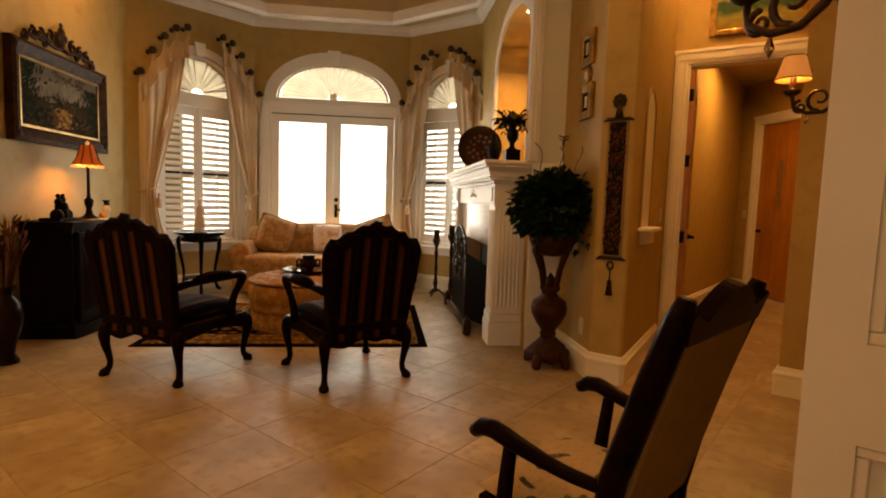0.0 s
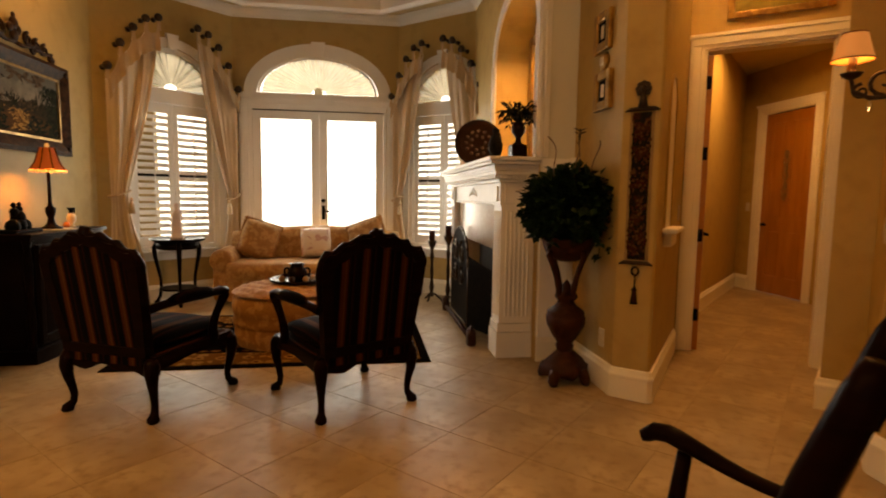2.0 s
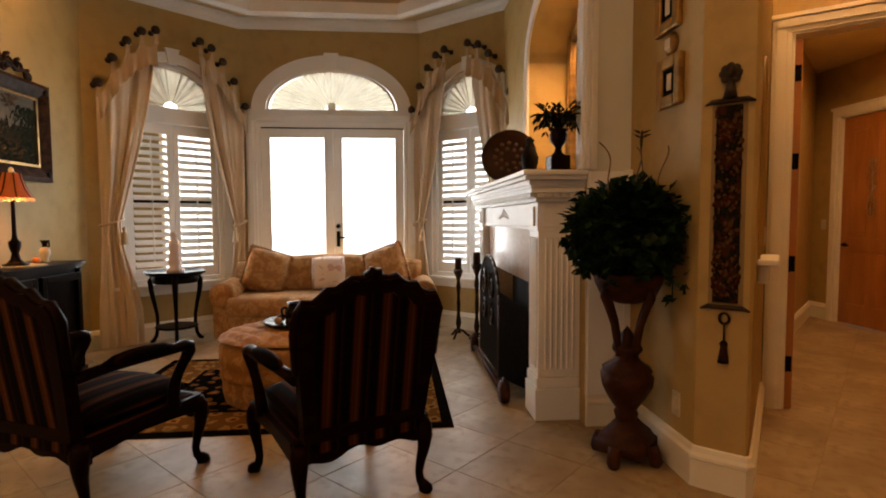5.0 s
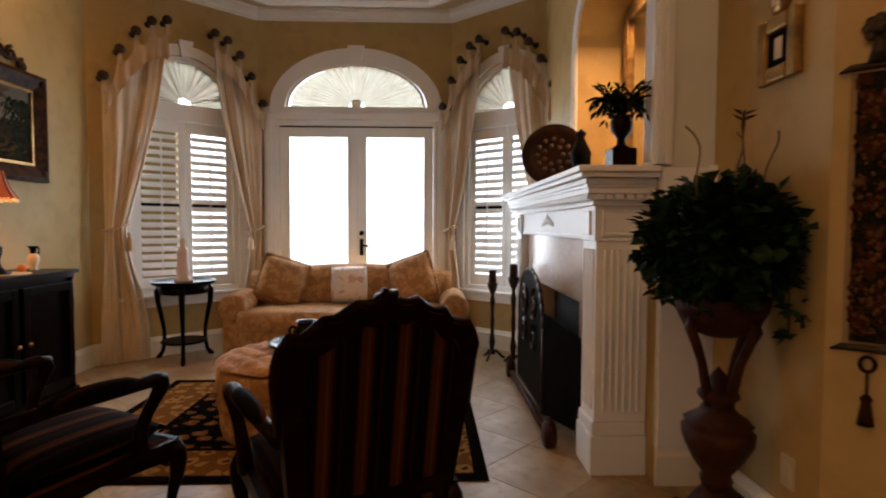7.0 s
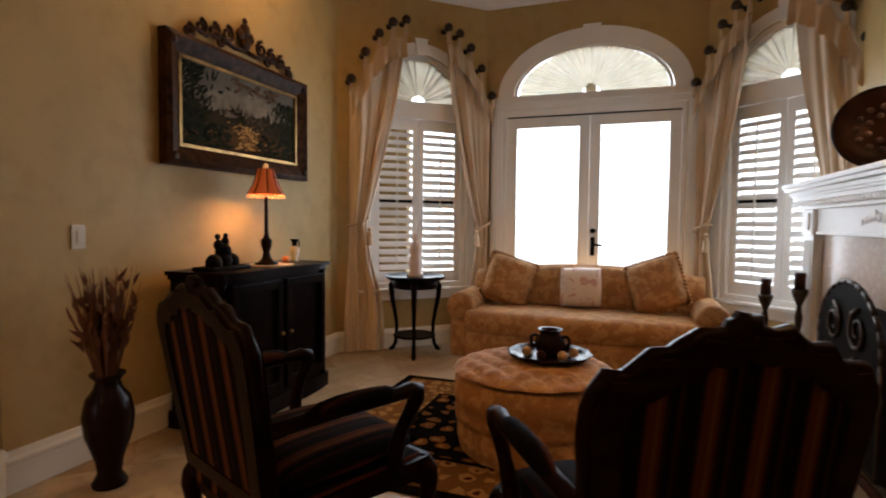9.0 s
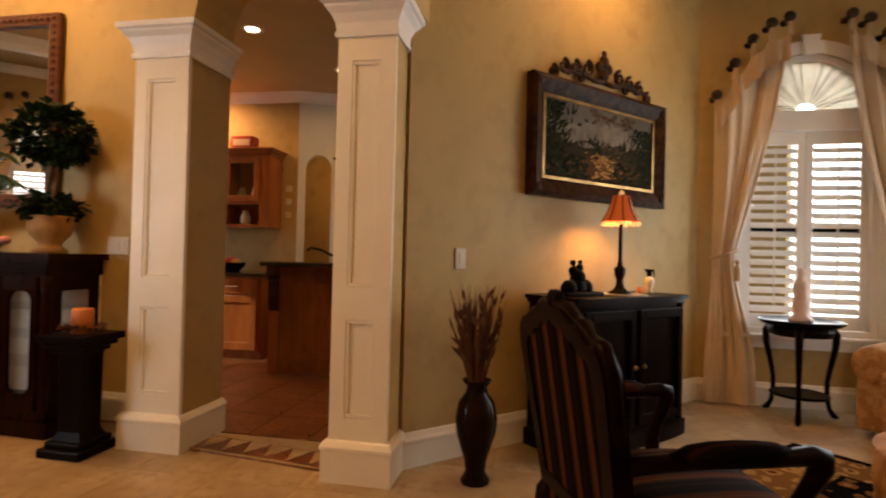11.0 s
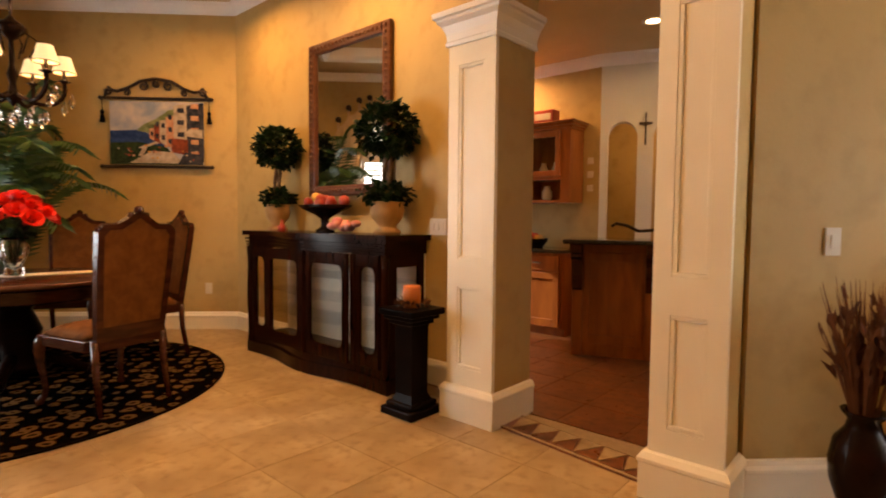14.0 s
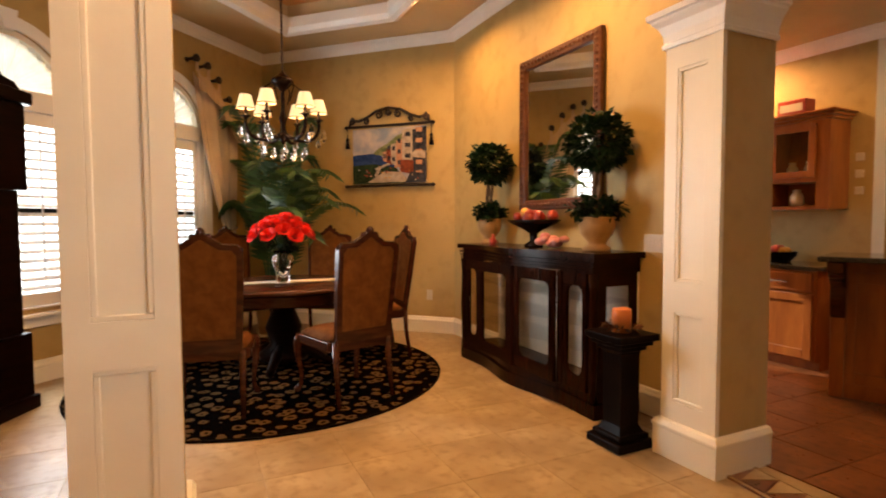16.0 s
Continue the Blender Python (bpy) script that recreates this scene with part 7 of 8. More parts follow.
lathe(bm, [(0.0, 0.70), (0.70, 0.70), (0.735, 0.71), (0.745, 0.725), (0.735, 0.74), (0.0, 0.745)], 64)
part("tabletop", bm, WALNUT, ob, smooth=True)
bm = bmesh.new()
lathe(bm, [(0.62, 0.60), (0.64, 0.61), (0.65, 0.69), (0.62, 0.70)], 48)
part("apron", bm, WALNUT, ob)
bm = bmesh.new()
lathe(bm, [(0.20, 0.06), (0.22, 0.12), (0.12, 0.2), (0.16, 0.35), (0.10, 0.5), (0.2, 0.62)], 24)
part("pedestal", bm, MAHOG, ob, smooth=True)
for a in (0, 90, 180, 270):
    bm = bmesh.new()
    c_, s_ = math.cos(radians(a + 20)), math.sin(radians(a + 20))
    tube(bm, [(c_ * r_, s_ * r_, z) for r_, z in ((0.12, 0.16), (0.25, 0.12), (0.38, 0.05), (0.44, 0.03))], [0.05, 0.045, 0.035, 0.03], 8)
    part("foot", bm, MAHOG, ob, smooth=True)
ob = thing("table_runner", pose(TX, TY, 0.779, 0, 0, -50), "narrow white table runner across the table", "runner")
bm = bmesh.new()
box(bm, -0.70, 0.70, -0.10, 0.10, 0, 0.004)
part("cloth", bm, SHEER, ob)


def dining_chair():
    """Tall upholstered chair with a carved frame; it faces +y."""
    ob = thing("dining_chair", pose(0, 0, 0.01), "tall carved dining chair with rust upholstery on the round rug", "chair", "chairs round the table")
    zs = 0.45
    bm = bmesh.new()
    cushion(bm, 0.52, 0.13, 0.50, pose(0, 0.0, zs + 0.02, 90), 8)
    part("seat", bm, RUST, ob, "rust padded seat", smooth=True)
    bm = bmesh.new()
    for x0, x1, y0, y1 in ((-0.27, 0.27, 0.22, 0.26), (-0.24, 0.24, -0.26, -0.22), (-0.27, -0.23, -0.22, 0.22), (0.23, 0.27, -0.22, 0.22)):
        box(bm, x0, x1, y0, y1, zs - 0.06, zs + 0.01, 0.006)
    part("seat_frame", bm, WALNUT, ob)
    for x, y, o in ((-0.25, 0.24, (-0.7, 1)), (0.25, 0.24, (0.7, 1))):
        bm = bmesh.new()
        p_, rad = cabriole(x, y, zs, o, zs, 0.026)
        tube(bm, p_, rad, 8)
        part("leg", bm, WALNUT, ob, smooth=True)
    for s in (-1, 1):
        bm = bmesh.new()
        tube(bm, [(s * 0.23, -0.30, 0.0), (s * 0.225, -0.26, 0.25), (s * 0.225, -0.25, zs)], [0.02, 0.022, 0.026], 8)
        part("rear_leg", bm, WALNUT, ob, smooth=True)
    lean_ = pose(0, -0.25, zs, 8)
    hg = 0.78
    out_ = [(-0.225, 0.0), (-0.25, hg * 0.6), (-0.255, hg - 0.10), (-0.22, hg - 0.055), (-0.13, hg - 0.05), (-0.06, hg - 0.005), (-0.025, hg + 0.02), (0, hg + 0.035), (0.025, hg + 0.02), (0.06, hg - 0.005), (0.13, hg - 0.05), (0.22, hg - 0.055), (0.255, hg - 0.10), (0.25, hg * 0.6), (0.225, 0.0)]
    inn_ = [(x * 0.84, 0.09 + z * 0.83) for x, z in out_]
    bm = bmesh.new()
    for i in range(len(out_)):
        j = (i + 1) % len(out_)
        plate(bm, [out_[i], out_[j], inn_[j], inn_[i]], -0.022, 0.022, lean_)
    bmesh.ops.remove_doubles(bm, verts=bm.verts[:], dist=1e-4)
    for x, z, r_ in ((0, hg + 0.03, 0.03), (-0.05, hg + 0.0, 0.022), (0.05, hg, 0.022), (-0.24, hg - 0.09, 0.022), (0.24, hg - 0.09, 0.022)):
        bmesh.ops.create_uvsphere(bm, u_segments=8, v_segments=6, radius=r_, matrix=lean_ @ pose(x, 0, z))
    part("back_frame", bm, WALNUT, ob)
    bm = bmesh.new()
    plate(bm, [(x * 1.03, z) for x, z in inn_], -0.016, 0.03, lean_)
    part("backrest", bm, RUST, ob, "rust padded backrest")
    return ob


chair0 = dining_chair()
spots = [(-3.72, -0.58), (-4.26, 0.14), (-5.40, -0.20), (-5.80, -1.05), (-4.30, -1.80), (-5.3, -1.75)]
for k, (x, y) in enumerate(spots):
    turn = math.degrees(math.atan2(-(TX - x), TY - y))
    if k == 0:
        x, turn = x + 0.05, turn + 22
        chair0.matrix_world = pose(x, y, 0.01, 0, 0, turn)
    else:
        copy_thing(chair0, pose(x, y, 0.01, 0, 0, turn))

ob = thing("rose_vase", pose(TX + 0.02, TY + 0.02, 0.784) @ Matrix.Scale(1.2, 4), "clear glass vase of red roses on the dining table", "vase")
bm = bmesh.new()
lathe(bm, [(0.05, 0), (0.055, 0.02), (0.045, 0.06), (0.075, 0.13), (0.08, 0.18), (0.055, 0.21), (0.07, 0.235), (0.066, 0.235), (0.05, 0.21), (0.074, 0.18), (0.04, 0.06), (0, 0.03)], 24, wave=0.03, lobes=8)
part("vase_glass", bm, CRYSTAL, ob, smooth=True)
r = random.Random(31)
bm = bmesh.new()
for _ in range(14):
    a = r.uniform(0, 6.28)
    tube(bm, [(0.01 * math.cos(a), 0.01 * math.sin(a), 0.05), (0.04 * math.cos(a), 0.04 * math.sin(a), 0.25), (0.12 * math.cos(a), 0.12 * math.sin(a), 0.34)], 0.004, 5)
leaves(bm, (0, 0, 0.33), 0.15, 50, 0.06, r, 0.6, 0.5)
part("stems", bm, LEAF, ob)
for k in range(27):
    a, rad_ = k * 2.4, 0.042 * math.sqrt(k)
    c_ = Vector((rad_ * math.cos(a), rad_ * math.sin(a), 0.47 - 2.8 * rad_ ** 2 + r.uniform(-0.015, 0.015)))
    bm = bmesh.new()
    up = (c_ - Vector((0, 0, 0.2))).normalized()
    q = up.to_track_quat('Z', 'Y').to_matrix().to_4x4()
    for ring, (cnt, rr_, ht, op) in enumerate(((4, 0.024, 0.055, 0.1), (5, 0.046, 0.05, 0.5), (6, 0.068, 0.034, 0.9))):
        for i in range(cnt):
            th = 2 * math.pi * i / cnt + ring
            pts = []
            for u in (-0.6, 0, 0.6):
                for v in (0, 0.5, 1):
                    t2 = th + u * 2 * math.pi / cnt * 0.95
                    rad2 = rr_ * (0.35 + 0.65 * v) * (1 - 0.08 * abs(u))
                    pts.append(bm.verts.new(Matrix.Translation(c_) @ q @ Vector((rad2 * math.cos(t2), rad2 * math.sin(t2), ht * v - 0.012 * op * v * v - 0.006 * abs(u)))))
            for i2 in range(2):
                for j2 in range(2):
                    bm.faces.new((pts[i2 * 3 + j2], pts[(i2 + 1) * 3 + j2], pts[(i2 + 1) * 3 + j2 + 1], pts[i2 * 3 + j2 + 1]))
    part("rose", bm, ROSE, ob, smooth=True)

# chandelier
CX, CY, CZ = -4.72, -0.72, 2.18
ob = thing("chandelier", pose(CX, CY, CZ), "bronzed chandelier with lit cream shades and crystal drops", "chandelier")
bm = bmesh.new()
lathe(bm, [(0.0, -0.17), (0.02, -0.15), (0.05, -0.10), (0.03, -0.06), (0.02, 0.0), (0.035, 0.06), (0.018, 0.12), (0.016, 0.30), (0.06, 0.34), (0.10, 0.38), (0.085, 0.41), (0.04, 0.44), (0.008, 0.48)], 18)
part("column", bm, BRONZE, ob, smooth=True)
bm = bmesh.new()
tube(bm, [(0, 0, 0.47), (0, 0, 3.47 + 0.26 - CZ)], 0.008, 6)
for i in range(28):
    bmesh.ops.create_uvsphere(bm, u_segments=6, v_segments=4, radius=0.014, matrix=pose(0, 0, 0.5 + i * 0.037))
part("chain", bm, IRON, ob)
for i in range(6):
    a = radians(60 * i + 12)
    c_, s_ = math.cos(a), math.sin(a)
    bm = bmesh.new()
    tube(bm, bez((0, 0, -0.06), (c_ * 0.18, s_ * 0.18, -0.20), (c_ * 0.34, s_ * 0.34, -0.12), (c_ * 0.31, s_ * 0.31, 0.06), 10), 0.016, 8)
    tube(bm, [(c_ * 0.05, s_ * 0.05, 0.40), (c_ * 0.16, s_ * 0.16, 0.32), (c_ * 0.10, s_ * 0.10, 0.2)], 0.006, 6)
    arm = part("arm", bm, BRONZE, ob, smooth=True)
    bm = bmesh.new()
    lathe(bm, [(0.012, 0.05), (0.045, 0.065), (0.02, 0.075), (0.014, 0.09), (0.013, 0.14)], 12, (c_ * 0.31, s_ * 0.31, 0))
    part("candle_cup", bm, BRONZE, arm, smooth=True)
    bm = bmesh.new()
    for j in range(18):
        t0, t1 = 2 * math.pi * j / 18, 2 * math.pi * (j + 1) / 18
        bm.faces.new([bm.verts.new((c_ * 0.31 + r_ * math.cos(t), s_ * 0.31 + r_ * math.sin(t), z)) for r_, t, z in ((0.080, t0, 0.125), (0.080, t1, 0.125), (0.046, t1, 0.25), (0.046, t0, 0.25))])
    bmesh.ops.remove_doubles(bm, verts=bm.verts[:], dist=1e-5)
    part("shade", bm, SHADE_CREAM, arm, "glowing cream fabric shade", smooth=True)
    for r_, z_ in ((0.081, 0.126), (0.047, 0.249)):
        bm = bmesh.new()
        tube(bm, [(c_ * 0.31 + r_ * math.cos(radians(d)), s_ * 0.31 + r_ * math.sin(radians(d)), z_) for d in range(0, 361, 20)], 0.004, 5)
        part("shade_trim", bm, RUST, arm)
    for rr_, dz in ((0.31, -0.12), (0.2, -0.22), (0.10, -0.24), (0.36, -0.06)):
        bm = bmesh.new()
        a2 = a + (0.5 if rr_ < 0.25 else 0.06)
        x, y = math.cos(a2) * rr_, math.sin(a2) * rr_
        lathe(bm, [(0, dz - 0.075), (0.024, dz - 0.035), (0.014, dz + 0.015), (0.003, dz + 0.04)], 6, (x, y, 0))
        part("crystal_drop", bm, CRYSTAL, arm)
    bulb("chandelier_bulb", (CX + c_ * 0.31, CY + s_ * 0.31, CZ + 0.19), 1.6, (1.0, 0.62, 0.3), 0.03)

# hanging coastal tapestry picture
gm = frame_on((-6.62, -2.42), DC)
uc = 1.84
def tapestry_colour(name, c, c2, scale=14):
    return mat(name, c, 0.85, second=c2, scale=scale, bump=0.15, bump_scale=180, spec=0.1)


SKY_YARN = tapestry_colour("blue_sky_yarn", (0.22, 0.26, 0.33), (0.50, 0.42, 0.36), 5)
YARN = {"sea": tapestry_colour("deep_sea_yarn", (0.012, 0.028, 0.10), (0.03, 0.06, 0.17)),
        "hill": tapestry_colour("hill_green_yarn", (0.06, 0.09, 0.035), (0.20, 0.22, 0.10)),
        "white": tapestry_colour("white_yarn", (0.46, 0.39, 0.31), (0.30, 0.24, 0.18), 20),
        "red": tapestry_colour("roof_red_yarn", (0.24, 0.055, 0.028), (0.12, 0.03, 0.018), 20),
        "pink": tapestry_colour("plaster_pink_yarn", (0.50, 0.28, 0.17), (0.34, 0.15, 0.09), 12),
        "dark": tapestry_colour("night_blue_yarn", (0.012, 0.014, 0.022), (0.05, 0.05, 0.06), 16),
        "leaf": tapestry_colour("dark_leaf_yarn", (0.010, 0.018, 0.010), (0.03, 0.05, 0.02), 24),
        "gold": tapestry_colour("gold_yarn", (0.55, 0.30, 0.05), (0.40, 0.14, 0.03), 20)}
ob = thing("coastal_tapestry", gm @ pose(uc, -0.012, 0), "coastal village tapestry hung on a scrolled iron rod", "tapestry")
bm = bmesh.new()
box(bm, -0.49, 0.49, -0.01, 0.0, 1.79, 2.46)
part("cloth", bm, SKY_YARN, ob, "sea, terraces and red-roofed houses")


def woven(key, pts, lift):
    """One woven area, its corners given over the cloth's width and height."""
    bm = bmesh.new()
    plate(bm, [(-0.49 + 0.98 * u, 1.79 + 0.67 * v) for u, v in pts], -0.0102 - 0.0006 * lift, -0.0102)
    part("woven_patch", bm, YARN[key], ob)


woven("sea", [(0.0, 0.28), (0.62, 0.28), (0.40, 0.50), (0.30, 0.55), (0.0, 0.53)], 1)
woven("hill", [(0.28, 0.54), (0.42, 0.50), (0.60, 0.40), (0.80, 0.50), (0.72, 0.90), (0.62, 0.86), (0.48, 0.72), (0.36, 0.64)], 2)
woven("leaf", [(0.0, 0.0), (0.75, 0.0), (0.60, 0.28), (0.30, 0.36), (0.0, 0.34)], 3)
woven("white", [(0.20, 0.02), (0.78, 0.02), (0.66, 0.20), (0.44, 0.22)], 4)
woven("white", [(0.30, 0.27), (0.34, 0.25), (0.62, 0.40), (0.60, 0.43)], 5)
woven("white", [(0.30, 0.14), (0.34, 0.12), (0.40, 0.30), (0.36, 0.32)], 6)
for k_, (u, v, w_, h_, key) in enumerate(((0.42, 0.42, 0.06, 0.16, "pink"), (0.47, 0.38, 0.07, 0.26, "red"), (0.53, 0.36, 0.08, 0.36, "white"), (0.60, 0.30, 0.09, 0.48, "pink"), (0.68, 0.22, 0.16, 0.76, "white"), (0.82, 0.10, 0.18, 0.89, "dark"))):
    woven(key, [(u, v), (u + w_, v - 0.05), (u + w_, v + h_), (u, v + h_ * 0.94)], 7 + k_)
    for row in range(1 + int(h_ / 0.2)):
        woven("dark" if key != "dark" else "pink", [(u + w_ * 0.25, v + 0.04 + 0.19 * row), (u + w_ * 0.7, v + 0.03 + 0.19 * row), (u + w_ * 0.7, v + 0.11 + 0.19 * row), (u + w_ * 0.25, v + 0.11 + 0.19 * row)], 14 + k_)
woven("red", [(0.66, 0.20), (0.83, 0.15), (0.83, 0.40), (0.66, 0.42)], 21)
woven("white", [(0.80, 0.46), (0.99, 0.42), (0.99, 0.56), (0.84, 0.57)], 22)
woven("dark", [(0.72, 0.0), (0.99, 0.0), (0.99, 0.16), (0.80, 0.20)], 23)
r = random.Random(12)
for k_ in range(26):
    u, v, s_ = r.uniform(0.04, 0.94), r.uniform(0.05, 0.30), r.uniform(0.008, 0.022)
    woven(r.choice(("red", "red", "white", "gold", "pink")), [(u - s_, v), (u, v - s_), (u + s_, v), (u, v + s_ * 1.2)], 24 + k_ % 5)
bm = bmesh.new()
for z in (1.765, 2.49):
    tube(bm, [(-0.60, -0.02, z), (-0.575, -0.02, z), (-0.56, -0.02, z), (0.56, -0.02, z), (0.575, -0.02, z), (0.60, -0.02, z)], [0.008, 0.026, 0.016, 0.016, 0.026, 0.008], 8)
    if z < 2:
        part("bottom_rod", bm, IRON, ob, smooth=True)
        bm = bmesh.new()
for s in (-1, 1):
    tube(bm, [(s * x, -0.02, z) for x, z in ((0.53, 2.5), (0.50, 2.58), (0.40, 2.56), (0.28, 2.60), (0.16, 2.67), (0.0, 2.70))], 0.017, 7)
    for cx, cz, rr_ in ((0.50, 2.56, 0.045), (0.13, 2.62, 0.05), (0.30, 2.55, 0.035)):
        scroll(bm, (s * cx, -0.02, cz), rr_, 90, 90 + s * 480, 0.015)
bmesh.ops.create_uvsphere(bm, u_segments=10, v_segments=8, radius=0.04, matrix=pose(0, -0.02, 2.64))
part("iron_rod", bm, IRON, ob, smooth=True)
for s in (-1, 1):
    bm = bmesh.new()
    tube(bm, [(s * 0.555, -0.025, 2.48), (s * 0.555, -0.025, 2.36)], 0.005, 5)
    lathe(bm, [(0.01, 2.36), (0.022, 2.34), (0.014, 2.32), (0.03, 2.23), (0, 2.225)], 10, (s * 0.555, -0.025, 0))
    part("tassel", bm, BLACK, ob, smooth=True)

# sideboard
SB = MIR @ pose(1.93, -0.004, 0) @ Matrix.Diagonal((0.90, 1, 1, 1))
ob = thing("sideboard", SB, "dark mahogany bow-fronted display sideboard with glass doors", "cabinet")
n = 30


def bowed(d, w):
    """Serpentine front of the sideboard: depth d at the ends, w the half width."""
    return [(-w + 2 * w * i / n, -(d + 0.07 * math.sin(math.pi * i / n) ** 2 + 0.02 * math.cos(4 * math.pi * i / n) - 0.02)) for i in range(n + 1)]


for nm, z0, z1, d, w, mt in (("plinth", 0.0, 0.10, 0.42, 1.06, BUFFET), ("bottom", 0.10, 0.16, 0.40, 1.02, BUFFET), ("cornice", 0.97, 1.07, 0.41, 1.03, BUFFET), ("sideboard_top", 1.07, 1.11, 0.45, 1.08, BUFFET)):
    bm = bmesh.new()
    prism(bm, [(w, 0), (w, -d)][:1] + [(-w, 0)] + bowed(d, w), z0, z1)
    part(nm, bm, mt, ob)
bm = bmesh.new()
for z, k in ((0.985, 0.012), (1.01, 0.018), (1.04, 0.022)):
    f_ = bowed(0.41 + k, 1.03 + k)
    for p, q in zip(f_, f_[1:]):
        tube(bm, [(p[0], p[1], z), (q[0], q[1], z)], 0.009, 5)
part("moulding", bm, BUFFET, ob)
bm = bmesh.new()
box(bm, -1.02, 1.02, -0.015, 0.0, 0.16, 0.97)
part("back_panel", bm, CREAM, ob, "pale cream back")
for x, dp in ((-1.02, 0.40), (-0.68, 0.43), (-0.03, 0.475), (0.62, 0.43), (0.96, 0.40)):
    bm = bmesh.new()
    box(bm, x, x + 0.06, -dp, -dp + 0.05, 0.16, 0.97, 0.008)
    part("stile", bm, BUFFET, ob)
bm = bmesh.new()
for a, b, c, d in ((-0.36, -0.29, 0.16, 0.97), (-0.085, -0.015, 0.16, 0.97), (-0.29, -0.085, 0.16, 0.26), (-0.29, -0.085, 0.88, 0.97)):
    box(bm, 1.0, 1.02, a, b, c, d, 0.003)
end_ = part("end_panel", bm, BUFFET, ob)
bm = bmesh.new()
box(bm, 1.008, 1.012, -0.29, -0.085, 0.26, 0.88)
part("pane", bm, GLASS, end_)
for z in (0.40, 0.58, 0.76):
    bm = bmesh.new()
    prism(bm, [(1.0, -0.016), (-1.0, -0.016)] + [(x, y + 0.06) for x, y in bowed(0.40, 0.98)], z, z + 0.008)
    part("glass_shelf", bm, GLASS, ob)
for x0, x1, dp in ((-0.96, -0.68, 0.42), (-0.62, -0.03, 0.458), (0.03, 0.62, 0.458), (0.68, 0.96, 0.42)):
    bm = bmesh.new()
    for z0, z1 in ((0.16, 0.26), (0.88, 0.97)):
        box(bm, x0, x1, -dp, -dp + 0.03, z0, z1, 0.004)
    k_ = 0.03 + 0.06 * (x1 - x0)
    for a, b in ((x0, x0 + k_), (x1 - k_, x1)):
        box(bm, a, b, -dp, -dp + 0.03, 0.26, 0.88, 0.004)
    # the glass has rounded corners
    for cx, sx in ((x0 + k_, 1), (x1 - k_, -1)):
        for cz, sz in ((0.26, 1), (0.88, -1)):
            arc = [(cx + sx * 0.06 * (1 - math.sin(math.pi / 2 * i / 6)), cz + sz * 0.06 * (1 - math.cos(math.pi / 2 * i / 6))) for i in range(7)]
            poly = [(cx, cz)] + arc
            plate(bm, poly if sx * sz > 0 else poly[::-1], -dp + 0.002, -dp + 0.028)
    dr = part("door", bm, BUFFET, ob)
    bm = bmesh.new()
    box(bm, x0 + 0.035, x1 - 0.035, -dp + 0.012, -dp + 0.016, 0.26, 0.88)
    part("pane", bm, GLASS, dr)
for x in (-1.03, 1.03):
    bm = bmesh.new()
    lathe(bm, [(0.035, 0.1), (0.028, 0.2), (0.036, 0.5), (0.028, 0.85), (0.04, 0.97)], 12, (x * 0.985, -0.40, 0))
    part("corner_post", bm, BUFFET, ob, smooth=True)

# mirror above it
mm = MIR @ pose(1.955, -0.004, 1.42)
ob = thing("wall_mirror", mm, "large mirror in a beaded brown frame above the sideboard", "mirror")
bm = bmesh.new()
for a, b, c, d in ((-0.54, -0.45, 0, 1.34), (0.45, 0.54, 0, 1.34), (-0.45, 0.45, 0, 0.09), (-0.45, 0.45, 1.25, 1.34)):
    box(bm, a, b, -0.045, 0.0, c, d, 0.012)
part("frame", bm, FRAMEWOOD, ob)
bm = bmesh.new()
for x in (-0.495, 0.495):
    for i in range(26):
        bmesh.ops.create_uvsphere(bm, u_segments=8, v_segments=5, radius=0.017, matrix=pose(x, -0.044, 0.05 + i * 0.05))
for i in range(18):
    for z in (0.045, 1.295):
        bmesh.ops.create_uvsphere(bm, u_segments=8, v_segments=5, radius=0.017, matrix=pose(-0.44 + i * 0.052, -0.044, z))
part("beading", bm, FRAMEWOOD, ob, smooth=True)
bm = bmesh.new()
box(bm, -0.45, 0.45, -0.018, -0.004, 0.09, 1.25)
part("mirror_glass", bm, MIRROR, ob)


def topiary(m, seed, k):
    ob = thing("topiary", m, "double-ball topiary in a sand-coloured urn on the sideboard", "plant", "sideboard topiaries")
    r = random.Random(seed)
    bm = bmesh.new()
    lathe(bm, [(0.085 * k, 0), (0.09 * k, 0.02), (0.06 * k, 0.04), (0.055 * k, 0.06), (0.10 * k, 0.12), (0.115 * k, 0.18), (0.105 * k, 0.22), (0.12 * k, 0.235), (0.11 * k, 0.24), (0.09 * k, 0.22), (0, 0.21)], 24)
    part("urn", bm, CLAY, ob, smooth=True)
    bm = bmesh.new()
    for ph in (0, 2.1, 4.2):
        tube(bm, [(0.025 * math.cos(ph + z * 9), 0.025 * math.sin(ph + z * 9), 0.2 + z) for z in (0, 0.08, 0.16, 0.24, 0.32, 0.4)], 0.014, 6)
    part("stem", bm, STEM, ob, smooth=True)
    bm = bmesh.new()
    leaves(bm, (0, 0, 0.76), 0.20 * k, 900, 0.055, r, 0.88, 0.55)
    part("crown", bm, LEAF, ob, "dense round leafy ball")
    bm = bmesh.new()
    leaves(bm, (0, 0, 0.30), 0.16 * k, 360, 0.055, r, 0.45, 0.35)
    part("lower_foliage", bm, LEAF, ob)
    return ob


